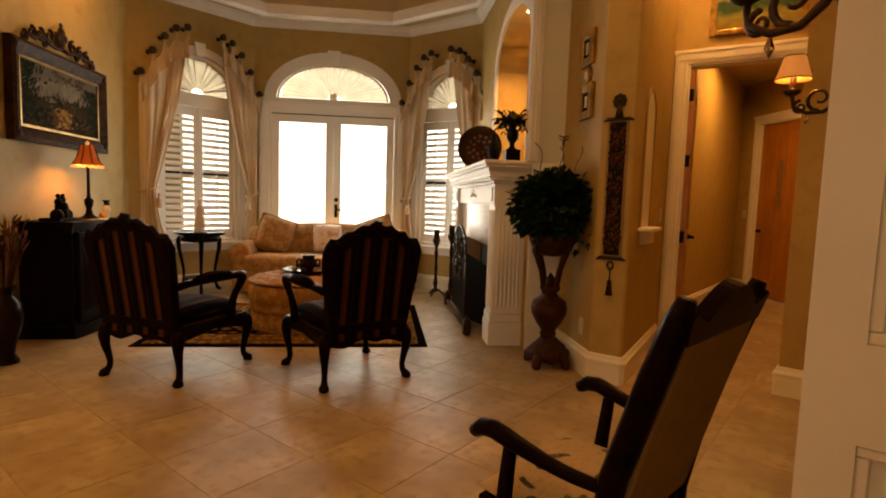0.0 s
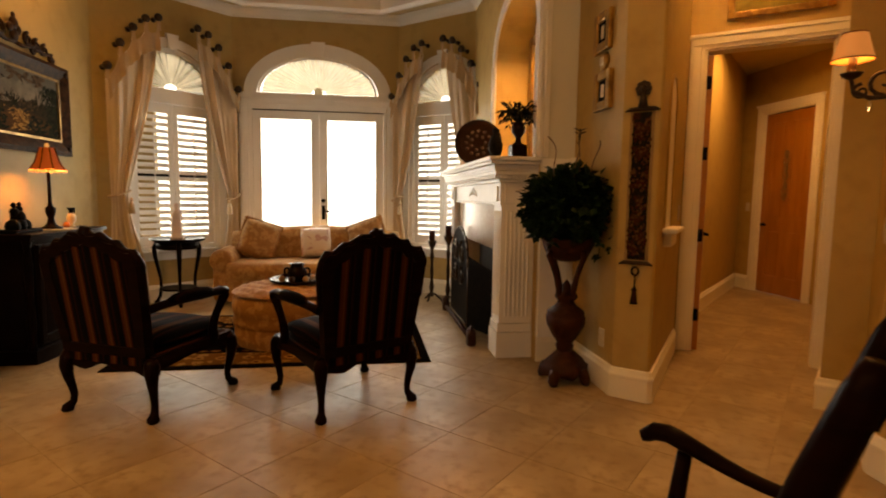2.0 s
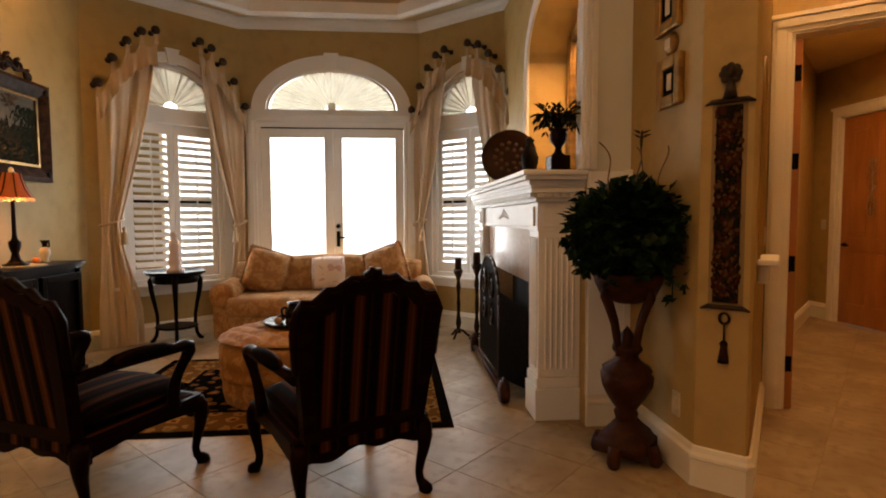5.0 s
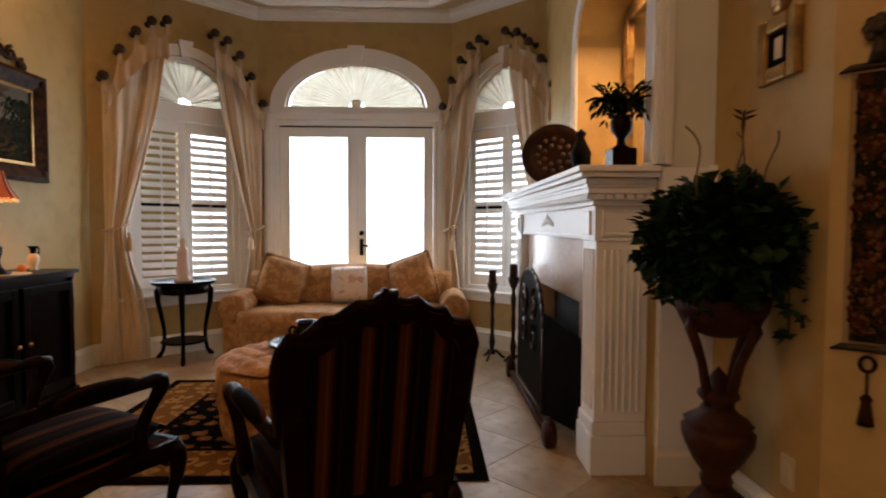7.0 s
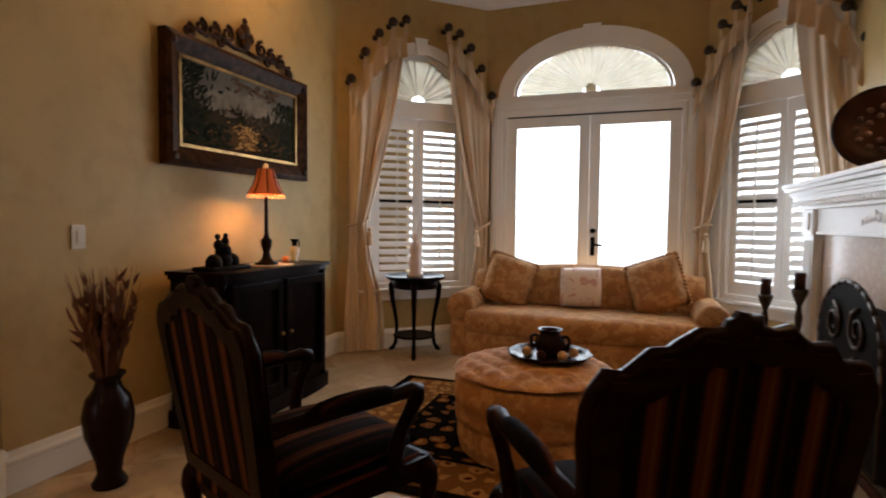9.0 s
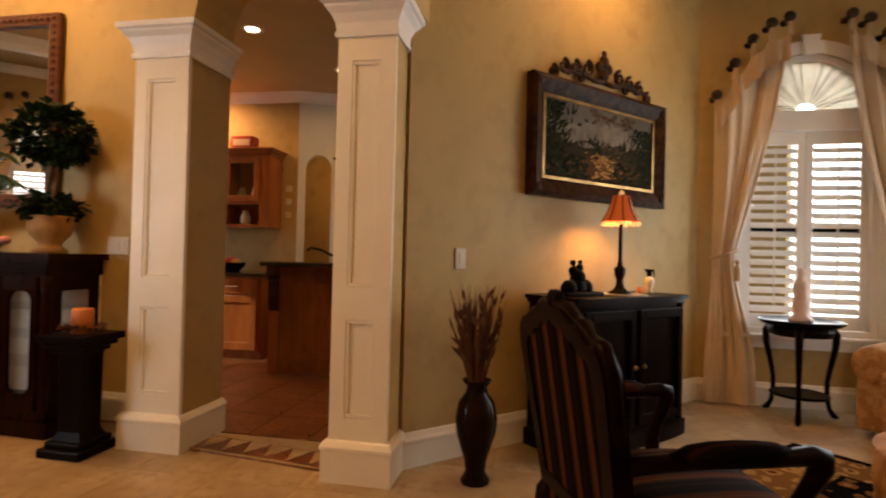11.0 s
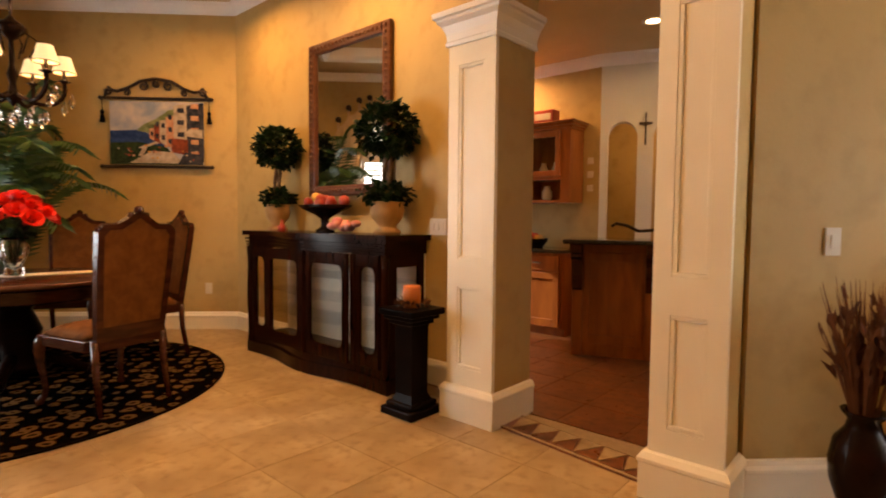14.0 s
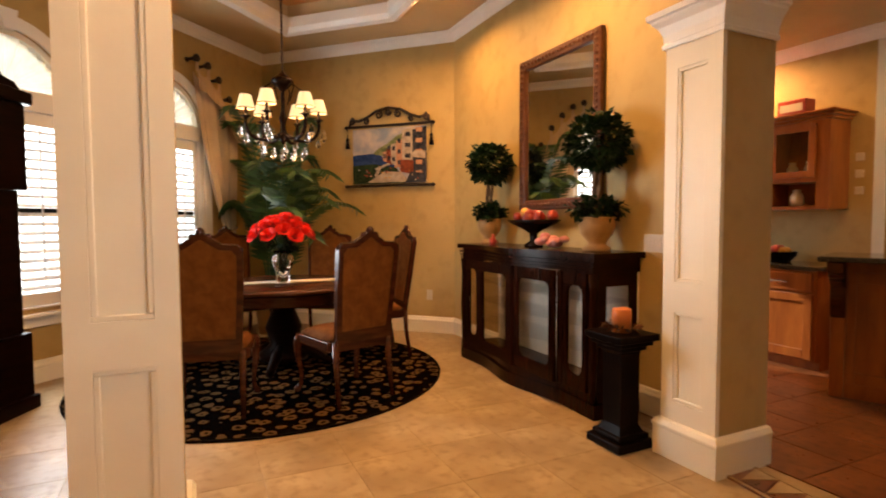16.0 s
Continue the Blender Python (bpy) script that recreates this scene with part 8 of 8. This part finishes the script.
topiary(MIR @ pose(1.16, -0.21, 1.11), 41, 1.0)
topiary(MIR @ pose(2.64, -0.20, 1.11), 42, 1.12)
ob = thing("fruit_compote", MIR @ pose(1.90, -0.22, 1.11), "dark footed bowl heaped with fruit on the sideboard", "bowl")
bm = bmesh.new()
lathe(bm, [(0.10, 0), (0.10, 0.02), (0.04, 0.05), (0.045, 0.11), (0.10, 0.14), (0.24, 0.19), (0.29, 0.22), (0.28, 0.225), (0.2, 0.19), (0, 0.16)], 32, sy=0.62)
part("bowl", bm, BRONZE, ob, smooth=True)
r = random.Random(77)
for i in range(16):
    bm = bmesh.new()
    x, y = r.uniform(-0.21, 0.21), r.uniform(-0.09, 0.09)
    bmesh.ops.create_uvsphere(bm, u_segments=10, v_segments=8, radius=r.uniform(0.035, 0.05), matrix=pose(x, y, 0.235 + r.uniform(0, 0.05) * (1 - abs(x) * 3)))
    part("fruit", bm, (PEACH, APPLE, APPLE)[i % 3] if abs(x) < 0.12 else APPLE, ob, smooth=True)
ob = thing("pink_cloth", MIR @ pose(2.24, -0.30, 1.11), "small crumpled pink fabric flower on the sideboard", "ornament")
bm = bmesh.new()
r = random.Random(5)
for i in range(22):
    bmesh.ops.create_uvsphere(bm, u_segments=7, v_segments=5, radius=r.uniform(0.025, 0.045), matrix=pose(r.gauss(0, 0.05), r.gauss(0, 0.03), 0.035 + abs(r.gauss(0, 0.025))) @ Matrix.Diagonal((1, 1, 0.7, 1)))
part("petals", bm, ROSEPINK, ob, smooth=True)
ob = thing("small_bottle", MIR @ pose(1.44, -0.34, 1.11), "small dark red bottle on the sideboard", "bottle")
bm = bmesh.new()
lathe(bm, [(0.03, 0), (0.035, 0.04), (0.012, 0.07), (0.01, 0.1), (0, 0.105)], 14)
part("bottle", bm, APPLE, ob, smooth=True)
# candle pedestal
ob = thing("candle_pedestal", pose(-3.98, 2.16, 0, 0, 0, 45), "black square pedestal holding an orange candle ring", "pedestal")
bm = bmesh.new()
box(bm, -0.14, 0.14, -0.14, 0.14, 0, 0.05, 0.01)
box(bm, -0.115, 0.115, -0.115, 0.115, 0.05, 0.085, 0.01)
part("base", bm, EBONY, ob)
bm = bmesh.new()
lathe(bm, [(0.13, 0.085), (0.10, 0.13), (0.105, 0.55), (0.115, 0.57)], 4)
bmesh.ops.transform(bm, matrix=pose(0, 0, 0, 0, 0, 45), verts=bm.verts[:])
part("shaft", bm, EBONY, ob)
bm = bmesh.new()
for w_, z0, z1 in ((0.10, 0.57, 0.60), (0.125, 0.60, 0.63), (0.15, 0.63, 0.67)):
    box(bm, -w_, w_, -w_, w_, z0, z1, 0.006)
part("capital", bm, EBONY, ob)
ob = thing("pillar_candle", pose(-3.98, 2.16, 0.67), "thick orange pillar candle in an autumn berry ring", "candle")
bm = bmesh.new()
lathe(bm, [(0.055, 0), (0.056, 0.13), (0.05, 0.138), (0.03, 0.132), (0, 0.13)], 24)
part("wax", bm, ORANGE_WAX, ob, smooth=True)
bm = bmesh.new()
r = random.Random(4)
for i in range(60):
    a = r.uniform(0, 6.28)
    leaf(bm, Vector((0.075 * math.cos(a), 0.075 * math.sin(a), 0.02 + 0.02 * r.random())), Vector((math.cos(a), math.sin(a), r.gauss(0.1, 0.5))).normalized(), 0.05, r, 0.25)
part("berry_ring", bm, STRAW, ob, "dry rust leaves round the candle")

# palm in the corner
ob = thing("palm", pose(-6.0, -1.85, 0), "tall potted palm in the dining room corner", "plant")
bm = bmesh.new()
lathe(bm, [(0.16, 0), (0.20, 0.3), (0.22, 0.34), (0.19, 0.33), (0, 0.3)], 24)
part("pot", bm, CLAY, ob, smooth=True)
r = random.Random(66)
for k in range(26):
    a = r.uniform(0, 6.28) if k < 16 else r.uniform(0.2, 1.7)
    h_, ln = (r.uniform(1.5, 2.75), r.uniform(0.5, 1.1)) if k < 16 else (r.uniform(1.2, 2.0), r.uniform(0.8, 1.2))
    cx_, sx_ = math.cos(a), math.sin(a)
    reach = min(ln, 0.55 if (cx_ < -0.2 or sx_ < -0.2) else ln)
    pts = bez((0.03 * cx_, 0.03 * sx_, 0.3), (0.1 * cx_, 0.1 * sx_, h_ * 0.8), (reach * 0.6 * cx_, reach * 0.6 * sx_, h_ + 0.2), (reach * cx_, reach * sx_, h_ - 0.15), 16)
    bm = bmesh.new()
    tube(bm, pts, [0.012 - 0.0006 * i for i in range(17)], 5)
    side_ = Vector((-sx_, cx_, 0))
    for i in range(5, 17):
        d_ = (pts[i] - pts[i - 1]).normalized()
        for s in (-1, 1):
            for off in (0, 0.5):
                p = pts[i - 1] + (pts[i] - pts[i - 1]) * off
                o_ = (d_ * 0.7 + side_ * s + Vector((0, 0, -0.35))).normalized()
                leaf(bm, p, o_, 0.36 * (1 - 0.03 * i), r, 0.036)
    part("frond", bm, PALM, ob)
# dining drapes beside the windows
curtain((-1.6, -2.42), (-6.62, -2.42), 4.40, 3.75, 2.43, 3.03, (4.30, 4.14), 1.24, 4.42, 4.05, 7)

# tall clock by the dining window
ob = thing("tall_clock", pose(-3.02, -1.86, 0, 0, 0, 20), "dark carved longcase clock beside the dining window", "clock")
for nm, w_, d_, z0, z1 in (("base", 0.24, 0.15, 0, 0.10), ("lower_case", 0.21, 0.13, 0.10, 0.55), ("trunk", 0.16, 0.11, 0.55, 1.55), ("hood", 0.21, 0.14, 1.55, 2.15), ("cornice", 0.25, 0.17, 2.15, 2.24)):
    bm = bmesh.new()
    box(bm, -w_, w_, -d_, d_, z0, z1, 0.012)
    part(nm, bm, MAHOG, ob)
bm = bmesh.new()
plate(bm, [(-0.24, 2.24), (0.24, 2.24), (0.18, 2.30), (0.08, 2.32), (0, 2.42), (-0.08, 2.32), (-0.18, 2.30)], -0.12, 0.1)
part("pediment", bm, MAHOG, ob)

# ---- kitchen seen through the columns ----
wall("wall_kitchen_back", (-8.3, 2.2), (-6.40, 4.2), 3.0, thick=0.12)
wall("wall_kitchen_arches", (-6.40, 4.2), (-4.9, 7.6), 3.0, thick=0.12, openings=[(0.08, 0.38, 0.0, 2.13, 0.16), (0.54, 0.84, 0.0, 2.13, 0.16)], material=WALL_PALE, label="pale sage wall with two arched openings")
wall("wall_kitchen_beyond", (-8.2, 4.0), (-6.0, 8.1), 3.0, thick=0.12)
wall("wall_kitchen_north", (-8.2, 8.05), (-2.85, 8.05), 3.0, thick=0.1)
wall("wall_kitchen_west", (-8.35, 0.2), (-8.35, 8.1), 3.0, thick=0.1)
bm = bmesh.new()
prism(bm, [(-2.99, 3.7), (-4.08, 2.95), (-6.7, 0.35), (-8.5, 0.35), (-8.5, 8.1), (-2.99, 8.1)], 3.0, 3.06)
tagged(part("ceiling_kitchen", bm, CEIL), "warm painted kitchen ceiling", "ceiling", kind="structure")
run("crown_kitchen", [(-8.3, 2.2, 3.0), (-6.40, 4.2, 3.0), (-4.9, 7.6, 3.0)], CROWN, WHITE, "white crown moulding in the kitchen")
downlight(-4.90, 3.27, 3.0, 5)
downlight(-5.36, 4.28, 3.0, 5)
# Unseen third kitchen fixture, added to brighten the cabinet wall.
downlight(-6.9, 3.0, 3.0, 32)
# Unseen fixture past the arches, added so their openings look lit.
downlight(-6.75, 5.3, 3.0, 10)
KB = frame_on((-8.3, 2.2), (-6.40, 4.2))
# wall cabinet on the back wall
ob = thing("wall_cabinet", KB @ pose(2.02, -0.004, 1.42), "cherry wall cabinet with glazed doors and open shelf", "cabinet")
bm = bmesh.new()
box(bm, -0.55, 0.55, -0.02, 0, 0, 0.80)
part("back_panel", bm, CAB, ob)
for x0, x1 in ((-0.55, -0.50), (0.44, 0.55), (-0.03, 0.03)):
    bm = bmesh.new()
    box(bm, x0, x1, -0.32, -0.02, 0, 0.80)
    part("side_panel", bm, CAB, ob)
for z0, z1 in ((0, 0.03), (0.25, 0.29), (0.77, 0.80)):
    for x0, x1 in ((-0.50, -0.03), (0.03, 0.44)):
        bm = bmesh.new()
        box(bm, x0, x1, -0.318, -0.021, z0, z1)
        part("shelf", bm, CAB, ob)
bm = bmesh.new()
for k, (z0, z1) in enumerate(((0.80, 0.83), (0.83, 0.86), (0.86, 0.88))):
    box(bm, -0.57 - 0.02 * k, 0.57 + 0.02 * k, -0.34 - 0.02 * k, 0, z0, z1, 0.006)
part("cornice", bm, CAB, ob)
for x0, x1 in ((-0.50, -0.03), (0.03, 0.44)):
    bm = bmesh.new()
    for a, b, c, d in ((x0, x0 + 0.06, 0.29, 0.77), (x1 - 0.06, x1, 0.29, 0.77), (x0 + 0.06, x1 - 0.06, 0.29, 0.35), (x0 + 0.06, x1 - 0.06, 0.71, 0.77)):
        box(bm, a, b, -0.345, -0.321, c, d, 0.004)
    dr = part("door", bm, CAB, ob)
    bm = bmesh.new()
    box(bm, x0 + 0.06, x1 - 0.06, -0.336, -0.332, 0.35, 0.71)
    part("pane", bm, GLASS, dr)
for x, z, w_ in ((-0.35, 0.29, 0.04), (-0.2, 0.29, 0.05), (0.15, 0.29, 0.05), (0.3, 0.29, 0.04), (0.2, 0.03, 0.06), (-0.25, 0.03, 0.07)):
    c_ = thing("crockery", KB @ pose(2.02 + x, -0.18, 1.42 + z), "cream crockery jar standing in the wall cabinet", "crockery", "cabinet crockery")
    bm = bmesh.new()
    lathe(bm, [(w_ * 0.7, 0), (w_, 0.04), (w_ * 0.9, 0.10), (w_ * 0.5, 0.14), (w_ * 0.6, 0.16), (0, 0.165)], 14)
    part("jar", bm, IVORY, c_, smooth=True)
for x, nm, mt, prof in ((0.18, "red_box", APPLE, None), (-0.28, "ginger_jar", CLAY, [(0.05, 0), (0.09, 0.07), (0.07, 0.14), (0.03, 0.16), (0.04, 0.19), (0, 0.2)])):
    c_ = thing(nm, KB @ pose(2.02 + x, -0.2, 2.30), "red and white box on the wall cabinet" if prof is None else "amber ginger jar on the wall cabinet", "box" if prof is None else "jar")
    bm = bmesh.new()
    if prof:
        lathe(bm, prof, 16)
    else:
        box(bm, -0.13, 0.13, -0.08, 0.08, 0, 0.15, 0.008)
    part("body", bm, mt, c_, smooth=bool(prof))
    if prof is None:
        bm = bmesh.new()
        box(bm, -0.10, 0.10, -0.0825, -0.079, 0.04, 0.11)
        part("label_panel", bm, IVORY, c_)
# base cabinet and counter along the back wall
ob = thing("base_cabinet", KB @ pose(1.75, -0.004, 0), "cherry base cabinet under a black granite counter", "cabinet")
bm = bmesh.new()
box(bm, -0.9, 0.9, -0.60, 0, 0.09, 0.88)
box(bm, -0.9, 0.9, -0.53, 0, 0, 0.09)
part("carcass", bm, CAB, ob)
for k in range(3):
    x0 = -0.88 + 0.59 * k
    bm = bmesh.new()
    box(bm, x0, x0 + 0.57, -0.622, -0.602, 0.70, 0.86, 0.006)
    dw = part("drawer", bm, CAB, ob)
    bm = bmesh.new()
    tube(bm, [(x0 + 0.2, -0.622, 0.78), (x0 + 0.2, -0.65, 0.78), (x0 + 0.37, -0.65, 0.78), (x0 + 0.37, -0.622, 0.78)], 0.007, 6)
    part("handle", bm, CHROME, dw)
    bm = bmesh.new()
    for a, b, c, d in ((x0, x0 + 0.07, 0.11, 0.68), (x0 + 0.50, x0 + 0.57, 0.11, 0.68), (x0 + 0.07, x0 + 0.50, 0.11, 0.19), (x0 + 0.07, x0 + 0.50, 0.61, 0.68)):
        box(bm, a, b, -0.622, -0.602, c, d, 0.004)
    part("door", bm, CAB, ob)
ob = thing("counter", KB @ pose(1.75, -0.004, 0.885), "polished black granite counter on the base cabinet", "counter")
bm = bmesh.new()
box(bm, -0.92, 0.92, -0.63, 0, 0, 0.035, 0.008)
part("slab", bm, GRANITE, ob)
ob = thing("fruit_basket", KB @ pose(2.1, -0.25, 0.92), "dark basket with red fruit on the counter", "basket")
bm = bmesh.new()
lathe(bm, [(0.10, 0), (0.15, 0.06), (0.16, 0.10), (0.15, 0.095), (0.1, 0.02), (0, 0.02)], 20)
part("basket_body", bm, EBONY, ob)
r = random.Random(6)
for i in range(7):
    bm = bmesh.new()
    bmesh.ops.create_uvsphere(bm, u_segments=10, v_segments=7, radius=0.045, matrix=pose(r.uniform(-.08, .08), r.uniform(-.08, .08), 0.10 + 0.02 * (i % 2)))
    part("fruit", bm, APPLE if i % 2 else PEACH, ob, smooth=True)
# bar island with curved brackets
IM = frame_on((-5.40, 3.62), (-4.55, 5.55))
ob = thing("kitchen_island", IM, "cherry kitchen island with carved brackets under a raised bar", "island")
bm = bmesh.new()
box(bm, 0.0, 2.1, 0.0, 0.75, 0.0, 1.02)
part("body", bm, CAB, ob)
for x in (0.0, 0.62, 1.25):
    bm = bmesh.new()
    box(bm, x, x + 0.09, -0.025, 0.0, 0, 1.02, 0.006)
    part("pilaster", bm, CAB, ob)
    bm = bmesh.new()
    br = [(0, 1.02), (-0.24, 1.02), (-0.24, 0.95)] + [(-0.24 + 0.19 * math.sin(math.pi / 2 * i / 8) + 0.012 * math.sin(i * 1.6), 0.95 - 0.26 * (1 - math.cos(math.pi / 2 * i / 8))) for i in range(1, 9)] + [(-0.03, 0.62), (0, 0.60)]
    plate(bm, br, 0.0, 0.09, Matrix.Translation((x, -0.025, 0)) @ Matrix(((0, 1, 0, 0), (1, 0, 0, 0), (0, 0, 1, 0), (0, 0, 0, 1))))
    part("bracket", bm, WALNUT, ob, "dark carved scroll bracket")
for x0, x1 in ((0.10, 0.60), (0.73, 1.23), (1.36, 2.0)):
    bm = bmesh.new()
    for a, b, c, d in ((x0, x0 + 0.05, 0.12, 0.94), (x1 - 0.05, x1, 0.12, 0.94), (x0 + 0.05, x1 - 0.05, 0.12, 0.2), (x0 + 0.05, x1 - 0.05, 0.86, 0.94)):
        box(bm, a, b, -0.014, -0.001, c, d, 0.004)
    part("panel", bm, CAB, ob)
ob = thing("bar_top", IM @ pose(0, 0, 1.022), "black granite bar top on the island", "counter")
bm = bmesh.new()
box(bm, -0.06, 2.2, -0.27, 0.45, 0, 0.04, 0.012)
part("slab", bm, GRANITE, ob)
ob = thing("faucet", IM @ pose(0.55, 0.30, 1.062), "dark bronze curved kitchen tap", "tap")
bm = bmesh.new()
tube(bm, [(0.2, 0, 0), (0.2, 0, 0.06), (0.12, 0, 0.08), (0.0, 0, 0.07), (-0.1, 0, 0.12), (-0.2, 0, 0.14), (-0.24, 0, 0.11)], 0.014, 8)
tube(bm, [(0.2, 0, 0.06), (0.5, 0, 0.05)], [0.02, 0.008], 8)
part("spout", bm, IRON, ob, smooth=True)
ob = thing("crucifix", frame_on((-6.40, 4.2), (-4.9, 7.6)) @ pose(0.46, -0.004, 2.2), "dark iron cross on the pale wall", "wall ornament")
bm = bmesh.new()
box(bm, -0.010, 0.010, -0.02, 0, -0.17, 0.17, 0.004)
box(bm, -0.065, 0.065, -0.02, 0, 0.045, 0.07, 0.004)
part("cross", bm, IRON, ob)
for z in (1.55, 1.70, 1.85):
    bm = bmesh.new()
    box(bm, 2.62, 2.69, -0.012, -0.004, z, z + 0.07, 0.004, KB)
    tagged(part("wall_plaque", bm, IVORY), "small ivory plaque on the kitchen wall", "wall ornament", "wall plaques")

# ---- tile pieces ----
def tile_mesh(name, size, material, gap=0.003, tall=0.006):
    bm = bmesh.new()
    h = size / 2 - gap / 2
    lo = [bm.verts.new((x, y, -tall)) for x, y in ((-h, -h), (h, -h), (h, h), (-h, h))]
    k = h - 0.0015
    hi = [bm.verts.new((x, y, 0.0)) for x, y in ((-k, -k), (k, -k), (k, k), (-k, k))]
    mid = [bm.verts.new((x, y, -0.001)) for x, y in ((-h, -h), (h, -h), (h, h), (-h, h))]
    bm.faces.new(hi)
    for i in range(4):
        j = (i + 1) % 4
        bm.faces.new((lo[i], lo[j], mid[j], mid[i])), bm.faces.new((mid[i], mid[j], hi[j], hi[i]))
    me = bpy.data.meshes.new(name)
    bm.to_mesh(me)
    bm.free()
    me.materials.append(material)
    return me


def inside(p, poly):
    c = False
    for i in range(len(poly)):
        (x0, y0), (x1, y1) = poly[i - 1], poly[i]
        if (y0 > p[1]) != (y1 > p[1]) and p[0] < (x1 - x0) * (p[1] - y0) / (y1 - y0) + x0:
            c = not c
    return c


KITCHEN = [(-2.86, 3.62), (-3.9, 2.86), (-6.68, 0.3), (-9.4, 0.3), (-9.4, 8.1), (-2.9, 8.1)]
FLOOR = bpy.data.objects["floor"]
S = 0.46
big = tile_mesh("tile", S, TILE)
rest, count = [], 0
c45 = math.sqrt(0.5)
cells = []
for i in range(-40, 41):
    for j in range(-40, 41):
        x, y = (i * S - j * S) * c45 - 0.30, (i * S + j * S) * c45 + 0.12
        if -7 < x < 5.9 and -2.7 < y < 8.0 and not inside((x, y), KITCHEN):
            cells.append((math.hypot(x + 0.6, y - 2.6), x, y))
cells.sort()
for k, (d_, x, y) in enumerate(cells):
    if k < 290:
        o_ = new("tile", big)
        o_.parent = FLOOR
        o_.matrix_basis = pose(x, y, 0.0 - 0.0003 * (k % 3), 0, 0, 45 + 90 * (k * 7 % 4))
    else:
        rest.append((x, y))
bm = bmesh.new()
for x, y in rest:
    h = S / 2 - 0.0015
    vs = [bm.verts.new((x + (a - b) * c45, y + (a + b) * c45, 0.0)) for a, b in ((-h, -h), (h, -h), (h, h), (-h, h))]
    bm.faces.new(vs)
tagged(part("floor_far_tiles", bm, TILE), "travertine tiles laid diagonally further off", "floor", kind="stuff")
KF = bpy.data.objects["floor_kitchen"]
small = tile_mesh("tile", 0.40, TERRA, 0.006)
for i in range(-16, 17):
    for j in range(-16, 17):
        x, y = -5.2 + 0.40 * i * c45 - 0.40 * j * c45, 3.6 + 0.40 * i * c45 + 0.40 * j * c45
        if inside((x, y), [(-3.0, 3.72), (-3.98, 3.0), (-5.2, 2.0), (-7.2, 2.4), (-7.2, 6.2), (-3.2, 6.2)]):
            o_ = new("tile", small)
            o_.parent = KF
            o_.matrix_basis = pose(x, y, 0.006, 0, 0, 45 + 90 * ((i * 5 + j) % 4))
# threshold band with triangles
ob = thing("threshold", frame_on((-3.70, 2.66), (-2.90, 3.29)), "travertine threshold band with brown triangle inlay", "threshold", kind="structure")
bm = bmesh.new()
box(bm, -0.05, 1.02, 0.02, 0.24, 0.0, 0.010)
part("bed", bm, TERRA, ob)
n_tri = 7
w_ = 1.0 / n_tri
for k in range(n_tri):
    for up in (0, 1):
        bm = bmesh.new()
        x0 = k * w_
        tri = [(x0 + 0.006, 0.225), (x0 + w_ - 0.006, 0.225), (x0 + w_ / 2, 0.055)] if up else [(x0 + w_ / 2 + 0.008, 0.048), (x0 + 1.5 * w_ - 0.008, 0.048), (x0 + w_, 0.205)]
        prism(bm, tri, 0.010, 0.0145)
        part("inlay", bm, TILE if up else TERRA, ob)
bm = bmesh.new()
for y in (0.02, 0.23):
    box(bm, -0.05, 1.02, y, y + 0.018, 0.010, 0.0145)
part("edge_strip", bm, GROUT, ob)
